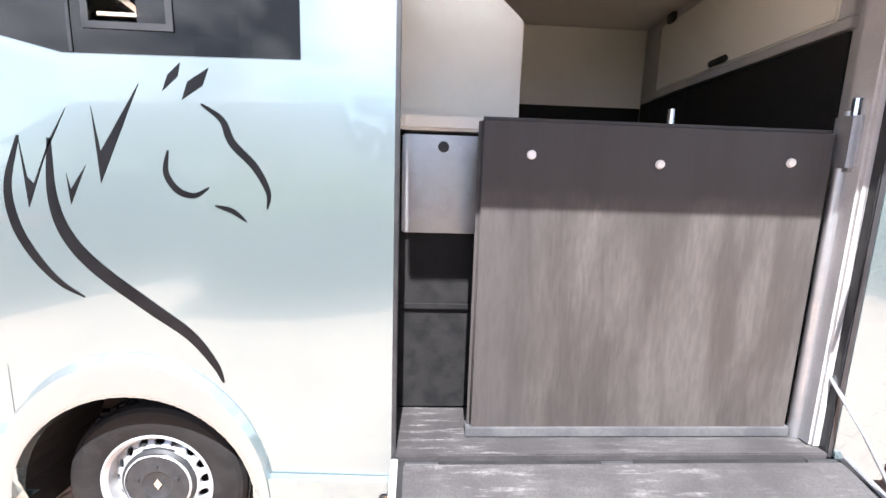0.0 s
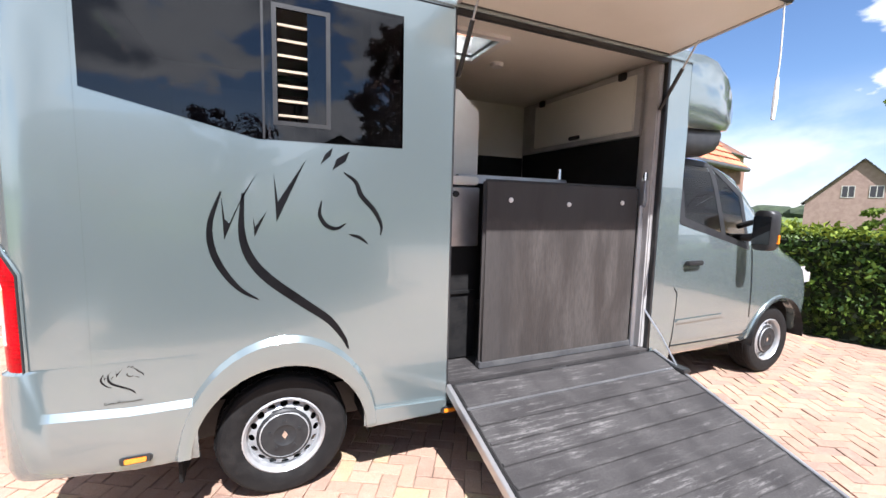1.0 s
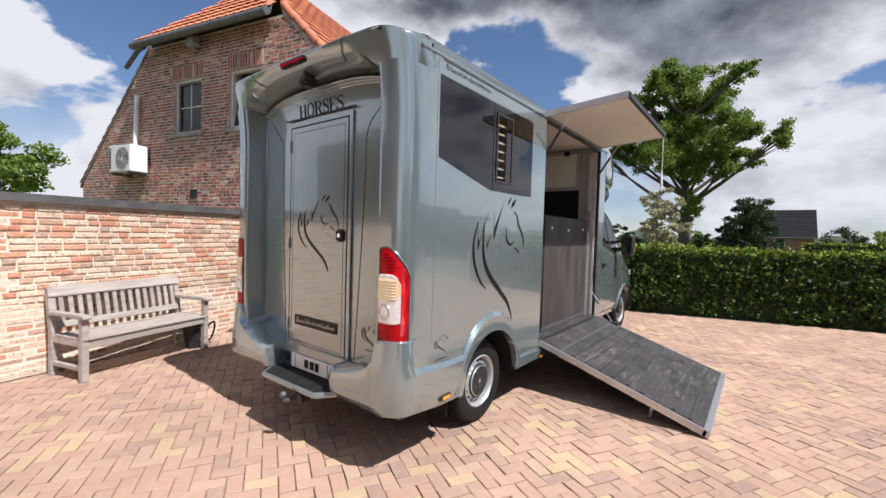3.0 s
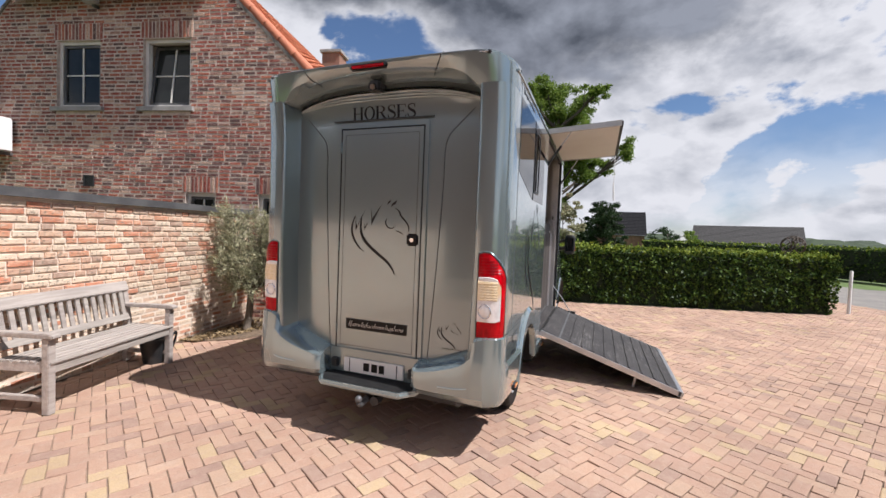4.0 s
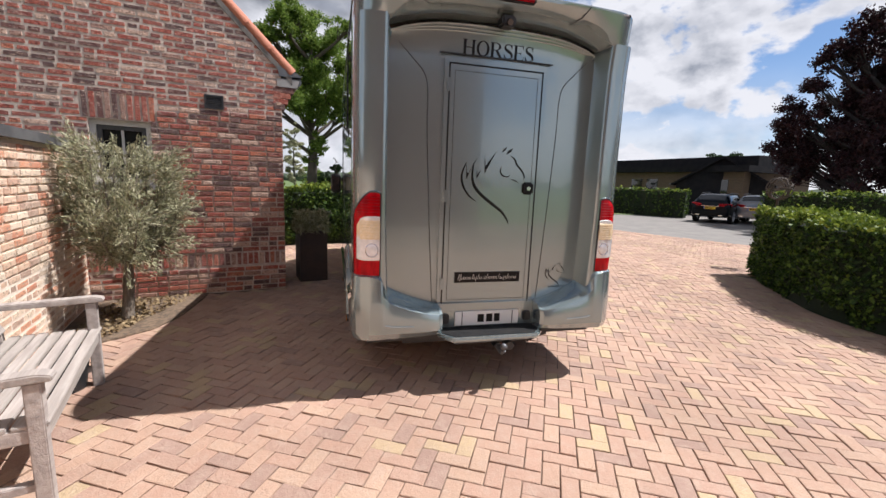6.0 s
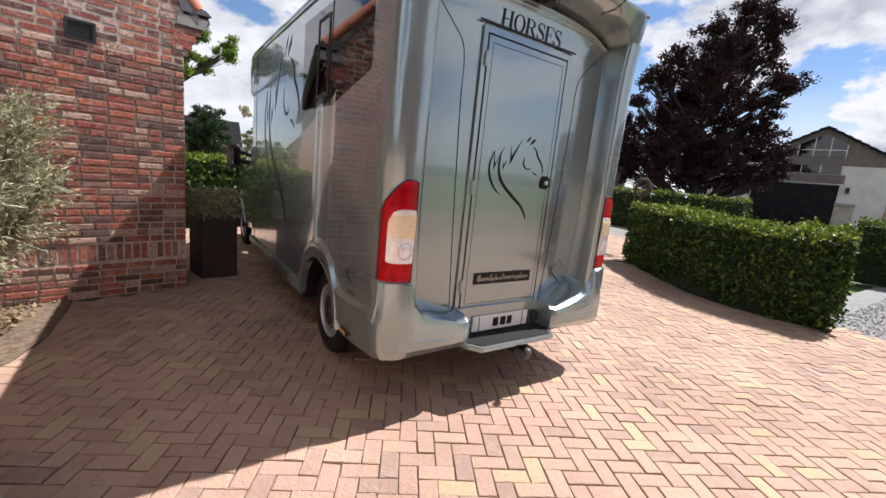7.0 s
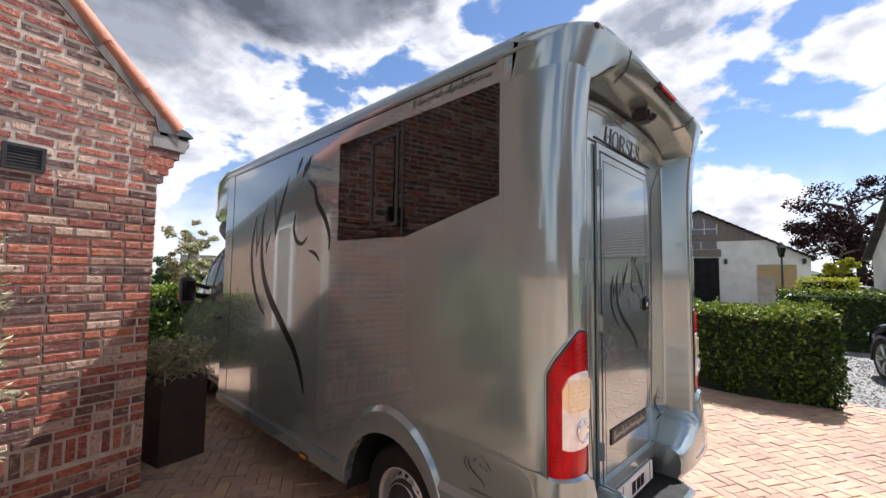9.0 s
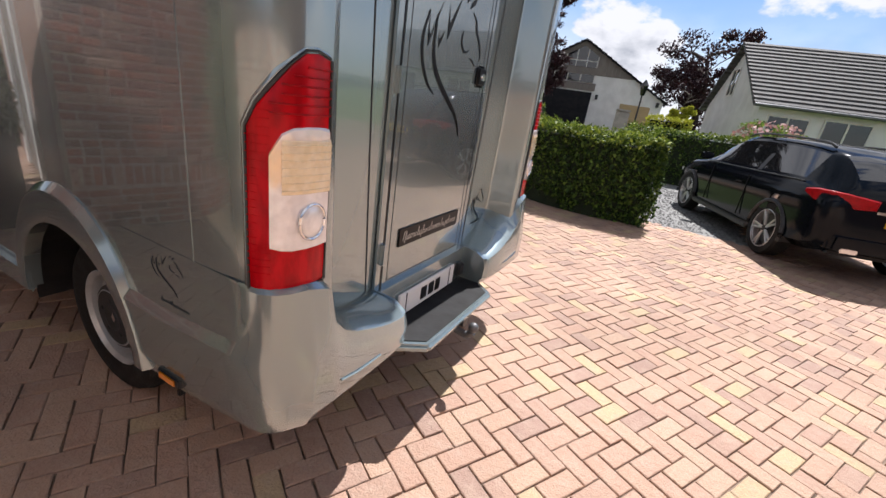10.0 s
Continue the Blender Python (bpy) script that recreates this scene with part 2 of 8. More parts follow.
M = {
    "paint": mat("grey_green_metallic_paint", (0.285, 0.345, 0.352), (0.272, 0.33, 0.337), 0.20, 0.65, 0.7, 900, 0.0, 1.0, fine=0.05),
    "plastic": mat("black_plastic", (0.018, 0.018, 0.02), (0.03, 0.03, 0.03), 0.45, scale=12, bump=0.1),
    "rubber": mat("black_rubber", (0.009, 0.009, 0.0095), (0.017, 0.016, 0.0155), 0.6, scale=14, bump=0.3, rough2=0.8, spec=0.25),
    "gate_face": None,
    "alu": mat("brushed_aluminium", (0.62, 0.62, 0.63), (0.52, 0.52, 0.53), 0.32, 0.9, 6, 150, 0.1, rough2=0.45, fine=0.15),
    "profile": mat("anodised_profile", (0.52, 0.505, 0.49), (0.44, 0.425, 0.41), 0.42, 0.15, 5, 120, 0.1, fine=0.2),
    "cream": mat("cream_panel", (0.81, 0.78, 0.70), (0.77, 0.74, 0.66), 0.45, 0, 2, 200, 0.05, fine=0.06),
    "blind": mat("beige_blind", (0.46, 0.385, 0.285), (0.40, 0.33, 0.245), 0.6, 0, 4, 200, 0.05, fine=0.06),
    "white": mat("white_paint", (0.80, 0.79, 0.77), (0.74, 0.73, 0.70), 0.5, 0, 3, 140, 0.1, fine=0.08),
    "steel_wheel": mat("silver_wheel_paint", (0.52, 0.53, 0.54), (0.44, 0.45, 0.46), 0.35, 0.5, 14, 150, 0.05, fine=0.15),
    "hub": mat("dark_grey_hub", (0.022, 0.023, 0.025), (0.032, 0.033, 0.034), 0.5, 0.0, 20, 150, 0.1, spec=0.3),
    "dark_glass": glass_mat("dark_tinted_glass", (0.045, 0.045, 0.05), 0.01, 1.6),
    "screen": thin_glass_mat("cab_glass", (0.74, 0.82, 0.80)),
    "pane": glass_mat("thin_side_glass", (0.80, 0.88, 0.86)),
    "lamp_red": mat("red_lamp_lens", (0.52, 0.001, 0.006), (0.30, 0.001, 0.004), 0.2, 0, 26, 60, 0.1, 0.0, fine=0.2, spec=0.2, stretch=(1, 1, 0.35)),
    "lamp_dark": mat("dark_red_lens_rib", (0.36, 0.001, 0.005), (0.24, 0.001, 0.004), 0.3, 0, 26, 60, spec=0.2),
    "lamp_clear": mat("clear_lamp_lens", (0.78, 0.76, 0.72), (0.60, 0.60, 0.60), 0.12, 0.35, 22, 60, 0.1, 1.0, fine=0.05),
    "amber": mat("amber_lens", (0.85, 0.30, 0.02), (0.75, 0.22, 0.01), 0.2, 0, 40, 60, 0.1, 1.0),
    "amber_clear": mat("pale_amber_lens", (0.85, 0.71, 0.49), (0.82, 0.65, 0.40), 0.2, 0.1, 40, 60, 0.1, 0.8),
    "decal": mat("black_vinyl", (0.005, 0.005, 0.006), (0.009, 0.009, 0.010), 0.32, 0, 8, 80, 0.0, 0.0, spec=0.22),
    "silver_print": mat("silver_print", (0.55, 0.52, 0.46), None, 0.4, 0.2, 60, 200),
    "bench_wood": mat("weathered_teak", (0.42, 0.37, 0.33), (0.31, 0.27, 0.24), 0.8, 0, 9, 60, 0.5, vary=0.25, stretch=(0.25, 3, 3)),
    "house_mortar": mat("pale_house_mortar", (0.64, 0.535, 0.45), (0.46, 0.375, 0.315), 0.95, 0, 9, 80, 0.6),
    "mortar": mat("mortar", (0.78, 0.67, 0.55), (0.68, 0.565, 0.46), 0.95, 0, 12, 80, 0.6),
    "joint": mat("sandy_joints", (0.33, 0.235, 0.17), (0.10, 0.072, 0.053), 0.95, 0, 1.1, 60, 0.6),
    "coping": mat("dark_coping", (0.07, 0.07, 0.072), (0.11, 0.11, 0.11), 0.6, 0, 5, 70, 0.3),
    "stone_sill": mat("stone_sill", (0.36, 0.34, 0.32), (0.28, 0.27, 0.25), 0.8, 0, 6, 70, 0.3),
    "window_paint": mat("cream_window_paint", (0.70, 0.67, 0.61), (0.63, 0.60, 0.55), 0.5, 0, 6, 90, 0.1),
    "sash_paint": mat("dark_sash_paint", (0.10, 0.098, 0.095), (0.08, 0.078, 0.075), 0.5, 0, 6, 90, 0.1),
    "zinc": mat("dark_zinc", (0.12, 0.12, 0.125), (0.17, 0.17, 0.17), 0.5, 0.5, 6, 70, 0.2),
    "corten": mat("dark_brown_steel", (0.052, 0.032, 0.026), (0.035, 0.024, 0.021), 0.6, 0.1, 6, 80, 0.2),
    "bark": mat("bark", (0.11, 0.085, 0.065), (0.06, 0.05, 0.042), 0.95, 0, 12, 40, 1.0, stretch=(4, 4, 0.7)),
    "dark_bark": mat("dark_bark", (0.045, 0.037, 0.034), (0.028, 0.024, 0.022), 0.95, 0, 12, 40, 1.0, stretch=(4, 4, 0.7)),
    "olive_bark": mat("olive_bark", (0.22, 0.18, 0.14), (0.12, 0.10, 0.08), 0.95, 0, 18, 60, 1.0, stretch=(4, 4, 0.7)),
    "mulch": mat("bark_mulch", (0.20, 0.14, 0.09), (0.09, 0.065, 0.045), 0.95, 0, 30, 120, 1.0),
    "asphalt": mat("asphalt", (0.215, 0.198, 0.178), (0.175, 0.163, 0.148), 0.9, 0, 1.5, 90, 0.5),
    "grass": mat("grass", (0.10, 0.15, 0.035), (0.075, 0.11, 0.03), 0.9, 0, 0.6, 25, 0.8),
    "gravel": mat("gravel", (0.20, 0.195, 0.187), (0.12, 0.117, 0.113), 0.9, 0, 20, 60, 0.8, vary=0.8, island=True),
    "car_black": mat("black_car_paint", (0.004, 0.005, 0.008), (0.004, 0.006, 0.009), 0.10, 0.0, 1, 500, 0, 0.0, fine=0.02, spec=0.16),
    "car_grey": mat("grey_car_paint", (0.16, 0.17, 0.18), (0.15, 0.16, 0.17), 0.3, 0.4, 1, 500, 0, 1.0, fine=0.02),
    "chrome": mat("chrome", (0.8, 0.8, 0.8), (0.75, 0.75, 0.75), 0.12, 1.0, 4, 100, fine=0.03),
    "black_glass": mat("black_glass", (0.01, 0.011, 0.012), (0.012, 0.012, 0.013), 0.04, 0, 3, 100, 0, 0.5, fine=0.02),
    "house_pane": mat("dark_house_pane", (0.012, 0.015, 0.014), (0.02, 0.022, 0.02), 0.08, 0, 3, 100, 0, 0.0, fine=0.02, spec=0.3),
    "yellow_plate": mat("yellow_plate", (0.85, 0.55, 0.03), (0.8, 0.5, 0.03), 0.4, 0, 30, 100),
    "blue": mat("blue_plate_band", (0.02, 0.08, 0.5), None, 0.4, 0, 30, 100),
    "plaster": mat("white_plaster", (0.72, 0.71, 0.68), (0.62, 0.61, 0.58), 0.9, 0, 1.2, 60, 0.3),
    "cream_plaster": mat("cream_plaster", (0.66, 0.52, 0.42), (0.58, 0.46, 0.37), 0.9, 0, 1.2, 60, 0.3),
    "rose_brick": mat("rose_brick", (0.40, 0.28, 0.235), (0.33, 0.225, 0.19), 0.9, 0, 3, 40, 0.4),
    "far_brick": mat("far_brick", (0.30, 0.17, 0.12), (0.22, 0.12, 0.09), 0.9, 0, 3, 40, 0.4),
    "tan_cladding": mat("tan_cladding", (0.42, 0.31, 0.16), (0.36, 0.26, 0.13), 0.8, 0, 2, 40, 0.3, stretch=(1, 1, 6)),
    "brown_cladding": mat("brown_cladding", (0.15, 0.105, 0.065), (0.12, 0.085, 0.055), 0.85, 0, 2, 40, 0.3, stretch=(1, 1, 6)),
    "dark_roof": mat("dark_roof", (0.014, 0.014, 0.017), (0.022, 0.021, 0.022), 0.85, 0, 3, 30, 0.5, spec=0.15),
    "grey_roof": mat("grey_roof", (0.058, 0.054, 0.052), (0.041, 0.038, 0.037), 0.8, 0, 3, 30, 0.5),
    "wood_cladding": mat("grey_wood_cladding", (0.20, 0.175, 0.15), (0.15, 0.13, 0.115), 0.85, 0, 3, 40, 0.4, stretch=(6, 6, 0.5)),
    "far_trees": mat("far_woods", (0.035, 0.05, 0.03), (0.05, 0.07, 0.035), 0.95, 0, 0.3, 4, 1.0),
    "brick": palette("house_brick", BRICKS, bump=1.0, weather=0.16, dirt=(0.66, 0.51, 0.41), lime=0.6),
    "brick_far": palette("house_brick_joined", BRICKS, island=True, bump=1.0, weather=0.16, dirt=(0.66, 0.51, 0.41), lime=0.6),
    "wall_brick": palette("garden_brick", WALL_BRICKS, bump=0.8, weather=0.35, dirt=(0.70, 0.58, 0.44), lime=0.6),
    "wall_brick_far": palette("garden_brick_joined", WALL_BRICKS, island=True, bump=0.8, weather=0.35, dirt=(0.70, 0.58, 0.44), lime=0.6),
    "paver": palette("paver", PAVERS, bump=1.0, weather=0.5, patchy=0.86, dirt=(0.430, 0.320, 0.245)),
    "paver_far": palette("paver_joined", PAVERS, island=True, bump=1.0, weather=0.5, patchy=0.86, dirt=(0.430, 0.320, 0.245)),
    "roof_tile": palette("orange_roof_tile", [(0.52, 0.17, 0.08), (0.60, 0.22, 0.10), (0.46, 0.15, 0.075), (0.56, 0.19, 0.09)], rough=0.7, weather=0.2, dirt=(0.4, 0.2, 0.12), island=True),
    "hedge_leaf": foliage_mat("hedge_leaves", (0.014, 0.032, 0.007), (0.036, 0.070, 0.012), (0.13, 0.20, 0.030), light=0.16),
    # paler than hedge_leaf: sunlight on the hedge top is in this colour
    "hedge_tip": foliage_mat("sunlit_young_leaves", (0.06, 0.095, 0.012), (0.15, 0.205, 0.024), (0.30, 0.35, 0.05), light=0.25),
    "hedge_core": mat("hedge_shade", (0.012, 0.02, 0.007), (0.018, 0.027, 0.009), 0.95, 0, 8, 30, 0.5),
    "oak_leaf": foliage_mat("oak_leaves", (0.075, 0.125, 0.022), (0.15, 0.225, 0.038), (0.25, 0.32, 0.065), light=0.45),
    "dark_leaf": foliage_mat("conifer_leaves", (0.02, 0.04, 0.018), (0.03, 0.055, 0.02), (0.045, 0.07, 0.025)),
    "beech_leaf": foliage_mat("copper_beech_leaves", (0.022, 0.010, 0.014), (0.035, 0.015, 0.018), (0.06, 0.026, 0.024), light=0.2),
    "olive_leaf": foliage_mat("olive_leaves", (0.22, 0.225, 0.12), (0.37, 0.365, 0.22), (0.56, 0.53, 0.37), 0.6, 0.25),
    "lime_leaf": foliage_mat("yellow_green_leaves", (0.25, 0.27, 0.02), (0.33, 0.34, 0.03), (0.42, 0.42, 0.05)),
    "petal": foliage_mat("pink_petals", (0.42, 0.20, 0.20), (0.52, 0.30, 0.28), (0.60, 0.42, 0.38), 0.6, 0.2),
    "dry_leaf": foliage_mat("dry_leaves", (0.16, 0.11, 0.06), (0.24, 0.17, 0.09), (0.34, 0.26, 0.15), 0.8, 0.1),
}


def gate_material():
    """Rubber facing: streaked and pale below, darker along the padded top and left edge."""
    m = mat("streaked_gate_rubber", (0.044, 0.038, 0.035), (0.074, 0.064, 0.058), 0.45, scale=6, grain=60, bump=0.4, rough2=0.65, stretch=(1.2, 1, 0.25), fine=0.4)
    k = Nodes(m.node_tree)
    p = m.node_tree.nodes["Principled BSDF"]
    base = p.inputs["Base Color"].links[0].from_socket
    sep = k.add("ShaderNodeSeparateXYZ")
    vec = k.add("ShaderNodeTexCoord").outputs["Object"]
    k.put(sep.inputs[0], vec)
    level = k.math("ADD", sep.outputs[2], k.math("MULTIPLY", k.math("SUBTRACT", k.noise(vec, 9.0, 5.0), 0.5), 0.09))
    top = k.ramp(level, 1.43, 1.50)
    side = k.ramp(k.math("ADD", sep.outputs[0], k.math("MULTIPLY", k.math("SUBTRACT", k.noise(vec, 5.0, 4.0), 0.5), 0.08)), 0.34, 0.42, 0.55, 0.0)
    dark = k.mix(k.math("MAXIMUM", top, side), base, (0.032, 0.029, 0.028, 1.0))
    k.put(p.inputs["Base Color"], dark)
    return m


def ramp_material():
    """Dark ribbed rubber with pale scuffs drawn out across the way of walking."""
    m = mat("scuffed_ramp_rubber", (0.042, 0.039, 0.039), (0.062, 0.058, 0.057), 0.5, scale=5, grain=120, bump=0.4, rough2=0.7, fine=0.4, spec=0.2)
    k = Nodes(m.node_tree)
    p = m.node_tree.nodes["Principled BSDF"]
    base = p.inputs["Base Color"].links[0].from_socket
    vec = k.add("ShaderNodeTexCoord").outputs["Object"]
    mp = k.add("ShaderNodeMapping")
    k.put(mp.inputs[0], vec)
    mp.inputs["Scale"].default_value = (0.8, 7.0, 7.0)
    streak = k.ramp(k.noise(mp.outputs[0], 5.5, 8.0, 0.7), 0.50, 0.66)
    patch = k.ramp(k.noise(vec, 2.6, 5.0, 0.6), 0.42, 0.62, 0.12, 1.0)
    fleck = k.ramp(k.noise(vec, 70.0, 3.0), 0.35, 0.6, 0.45, 1.0)
    fac = k.math("MULTIPLY", k.math("MULTIPLY", streak, patch), fleck)
    k.put(p.inputs["Base Color"], k.mix(k.math("MULTIPLY", fac, 0.75), base, (0.20, 0.19, 0.183, 1.0)))
    return m


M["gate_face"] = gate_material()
M["mat_rubber"] = ramp_material()


def lens_material():
    """Clear lamp glass over a bright reflector: faceted, warm in its upper part."""
    m = mat("faceted_lamp_lens", (0.90, 0.86, 0.84), (0.76, 0.72, 0.71), 0.1, 0.2, 24, 60, 0.0, 1.0, fine=0.05)
    k = Nodes(m.node_tree)
    p = m.node_tree.nodes["Principled BSDF"]
    base = p.inputs["Base Color"].links[0].from_socket
    vec = k.add("ShaderNodeTexCoord").outputs["Object"]
    sep = k.add("ShaderNodeSeparateXYZ")
    k.put(sep.inputs[0], vec)
    z = k.math("ADD", sep.outputs[2], k.math("MULTIPLY", k.math("SUBTRACT", k.noise(vec, 30.0, 3.0), 0.5), 0.05))
    warm = k.math("MULTIPLY", k.ramp(z, 1.10, 1.15), k.ramp(z, 1.20, 1.25, 1.0, 0.0))
    cell = k.add("ShaderNodeTexVoronoi")
    k.put(cell.inputs["Vector"], vec)
    cell.inputs["Scale"].default_value = 42.0
    col = k.mix(k.math("MULTIPLY", warm, 0.7), base, (0.90, 0.55, 0.20, 1.0))
    col = k.mix(k.ramp(cell.outputs["Distance"], 0.1, 0.7, 0.0, 0.14), col, (0.45, 0.42, 0.42, 1.0))
    k.put(p.inputs["Base Color"], col)
    b = k.add("ShaderNodeBump")
    b.inputs["Strength"].default_value = 0.28
    b.inputs["Distance"].default_value = 0.006
    k.put(b.inputs["Height"], cell.outputs["Distance"])
    k.put(p.inputs["Normal"], b.outputs[0])
    return m


M["lamp_clear"] = lens_material()


# ---- mesh helpers ----
def link(name, mesh, material, parent=None, label=""):
    ob = new(name, mesh)
    if material is not None and not mesh.materials:
        mesh.materials.append(material)
    ob.parent = parent
    if label:
        ob["label"] = label
    return ob


def part(name, bm, material, parent=None, label="", smooth=None):
    """One mesh object from a bmesh, under a thing or a part; smooth: the angle in degrees below which edges are rounded off."""
    bmesh.ops.recalc_face_normals(bm, faces=bm.faces)
    if smooth:
        for f in bm.faces:
            f.smooth = True
        for e in bm.edges:
            e.smooth = len(e.link_faces) == 2 and e.calc_face_angle(0) < radians(smooth)
    mesh = bpy.data.meshes.new(name)
    bm.to_mesh(mesh)
    bm.free()
    return link(name, mesh, material, parent, label)


def root(name, m, label, category, group="", kind=""):
    ob = tagged(new(name), label, category, group, kind)
    ob.matrix_basis = m
    ob.empty_display_size = 0.2
    return ob


def box(x0, x1, y0, y1, z0, z1, bevel=0.0, bm=None, seg=2):
    own = bmesh.new()
    r = bmesh.ops.create_cube(own, size=1)
    bmesh.ops.scale(own, vec=(x1 - x0, y1 - y0, z1 - z0), verts=own.verts)
    bmesh.ops.translate(own, vec=((x0 + x1) / 2, (y0 + y1) / 2, (z0 + z1) / 2), verts=own.verts)
    if bevel:
        bmesh.ops.bevel(own, geom=own.edges, offset=bevel, segments=seg, affect="EDGES", clamp_overlap=True)
    if bm is None:
        return own
    return join(bm, own)


def join(bm, other):
    me = bpy.data.meshes.new("t")
    other.to_mesh(me)
    other.free()
    bm.from_mesh(me)
    bpy.data.meshes.remove(me)
    return bm


def rod(a, b, r0, r1=None, n=12, bm=None):
    a, b = Vector(a), Vector(b)
    own = bmesh.new()
    bmesh.ops.create_cone(own, cap_ends=True, segments=n, radius1=r0, radius2=r0 if r1 is None else r1, depth=(b - a).length)
    turn = (b - a).to_track_quat("Z", "Y").to_matrix().to_4x4()
    bmesh.ops.transform(own, matrix=Matrix.Translation((a + b) / 2) @ turn, verts=own.verts)
    if bm is None:
        return own
    return join(bm, own)


def tube(points, r, n=8, bm=None):
    """A round bar along points; r is one radius or one for each point."""
    own = bmesh.new()
    pts = [Vector(p) for p in points]
    rings = []
    for i, p in enumerate(pts):
        d = (pts[min(i + 1, len(pts) - 1)] - pts[max(i - 1, 0)]).normalized()
        q = d.to_track_quat("Z", "Y")
        rr = r[i] if isinstance(r, (list, tuple)) else r
        rings.append([own.verts.new(p + q @ Vector((rr * math.cos(2 * math.pi * j / n), rr * math.sin(2 * math.pi * j / n), 0))) for j in range(n)])
    for a, b in zip(rings, rings[1:]):
        for j in range(n):
            own.faces.new((a[j], a[(j + 1) % n], b[(j + 1) % n], b[j]))
    own.faces.new(rings[0][::-1])
    own.faces.new(rings[-1])
    if bm is None:
        return own
    return join(bm, own)


def loft(sections, closed=True, caps=True, bm=None):
    """Skin over sections, which are lists of as many points each."""
    own = bmesh.new()
    rings = [[own.verts.new(p) for p in s] for s in sections]
    n = len(rings[0])
    for a, b in zip(rings, rings[1:]):
        for j in range(n if closed else n - 1):
            own.faces.new((a[j], a[(j + 1) % n], b[(j + 1) % n], b[j]))
    if caps and closed:
        own.faces.new(rings[0][::-1])
        own.faces.new(rings[-1])
    if bm is None:
        return own
    return join(bm, own)


def thicken(bm, d):
    """Turns a sheet into a shell by moving a copy of it by the vector d."""
    r = bmesh.ops.extrude_face_region(bm, geom=bm.faces[:])
    bmesh.ops.translate(bm, vec=d, verts=[v for v in r["geom"] if isinstance(v, bmesh.types.BMVert)])
    return bm


def plate(outer, holes, place, d):
    """A flat plate with holes; outer and holes are 2D outlines, place(u, v) gives the 3D point, d the thickness as a vector."""
    bm = bmesh.new()
    edges = []
    for line in (outer, *holes):
        vs = [bm.verts.new(place(*p)) for p in line]
        edges += [bm.edges.new((a, b)) for a, b in zip(vs, vs[1:] + vs[:1])]
    bmesh.ops.triangle_fill(bm, use_beauty=True, use_dissolve=False, edges=edges)
    return thicken(bm, d)


def prism(outline, place, d, bevel=0.0):
    """An outline drawn out by the vector d."""
    bm = bmesh.new()
    bm.faces.new([bm.verts.new(place(*p)) for p in outline])
    thicken(bm, d)
    if bevel:
        bmesh.ops.bevel(bm, geom=bm.edges[:], offset=bevel, segments=2, affect="EDGES", clamp_overlap=True)
    return bm


def arc(cx, cy, r, a0, a1, n):
    return [(cx + r * math.cos(radians(a0 + (a1 - a0) * i / n)), cy + r * math.sin(radians(a0 + (a1 - a0) * i / n))) for i in range(n + 1)]


def smooth_line(points, n=6):
    """Catmull-Rom line through 2D or 3D points."""
    p = [Vector(q) for q in points]
    p = [2 * p[0] - p[1], *p, 2 * p[-1] - p[-2]]
    out = []
    for a, b, c, d in zip(p, p[1:], p[2:], p[3:]):
        for i in range(n):
            t = i / n
            out.append(0.5 * (2 * b + (c - a) * t + (2 * a - 5 * b + 4 * c - d) * t * t + (3 * b - a - 3 * c + d) * t ** 3))
    return out + [p[-2]]


def raw(name, verts, faces, material, parent=None, label="", smooth=False):
    me = bpy.data.meshes.new(name)
    me.from_pydata([tuple(v) for v in verts], [], [tuple(f) for f in faces])
    if smooth:
        me.polygons.foreach_set("use_smooth", [True] * len(me.polygons))
    return link(name, me, material, parent, label)


def leaves(name, centres, size, material, parent=None, rng=None, normals=None, tilt=0.9, aspect=0.55, label="", ways=None):
    """Many small leaves, each a folded kite, at centres."""
    n = len(centres)
    c = np.asarray(centres, float)
    d = rng.normal(size=(n, 3))
    if ways is not None:
        d = d * 0.42 + ways
    d /= np.linalg.norm(d, axis=1)[:, None]
    up = rng.normal(size=(n, 3)) * tilt
    if normals is not None:
        up += normals
    up -= d * np.sum(up * d, axis=1)[:, None]
    up /= np.linalg.norm(up, axis=1)[:, None] + 1e-9
    side = np.cross(d, up)
    s = size * rng.uniform(0.6, 1.25, n)[:, None]
    fold = up * s * 0.12
    v = np.stack([c - d * s, c + side * s * aspect + fold, c + d * s, c - side * s * aspect + fold], 1).reshape(-1, 3)
    me = bpy.data.meshes.new(name)
    me.vertices.add(4 * n)
    me.vertices.foreach_set("co", v.ravel())
    me.loops.add(4 * n)
    me.loops.foreach_set("vertex_index", np.arange(4 * n))
    me.polygons.add(n)
    me.polygons.foreach_set("loop_start", np.arange(n) * 4)
    me.update(calc_edges=True)
    ob = link(name, me, material, parent, label)
    ob["kind"] = "stuff"
    return ob


# ---- ground ----
TILT13 = radians(13.2)
ALONG = Vector((math.cos(TILT13), math.sin(TILT13), 0))      # garden wall and bench run this way
GABLE = Vector((-math.sin(TILT13), math.cos(TILT13), 0))     # the gable wall runs this way
CORNER = Vector((1.0, 4.11, 0))

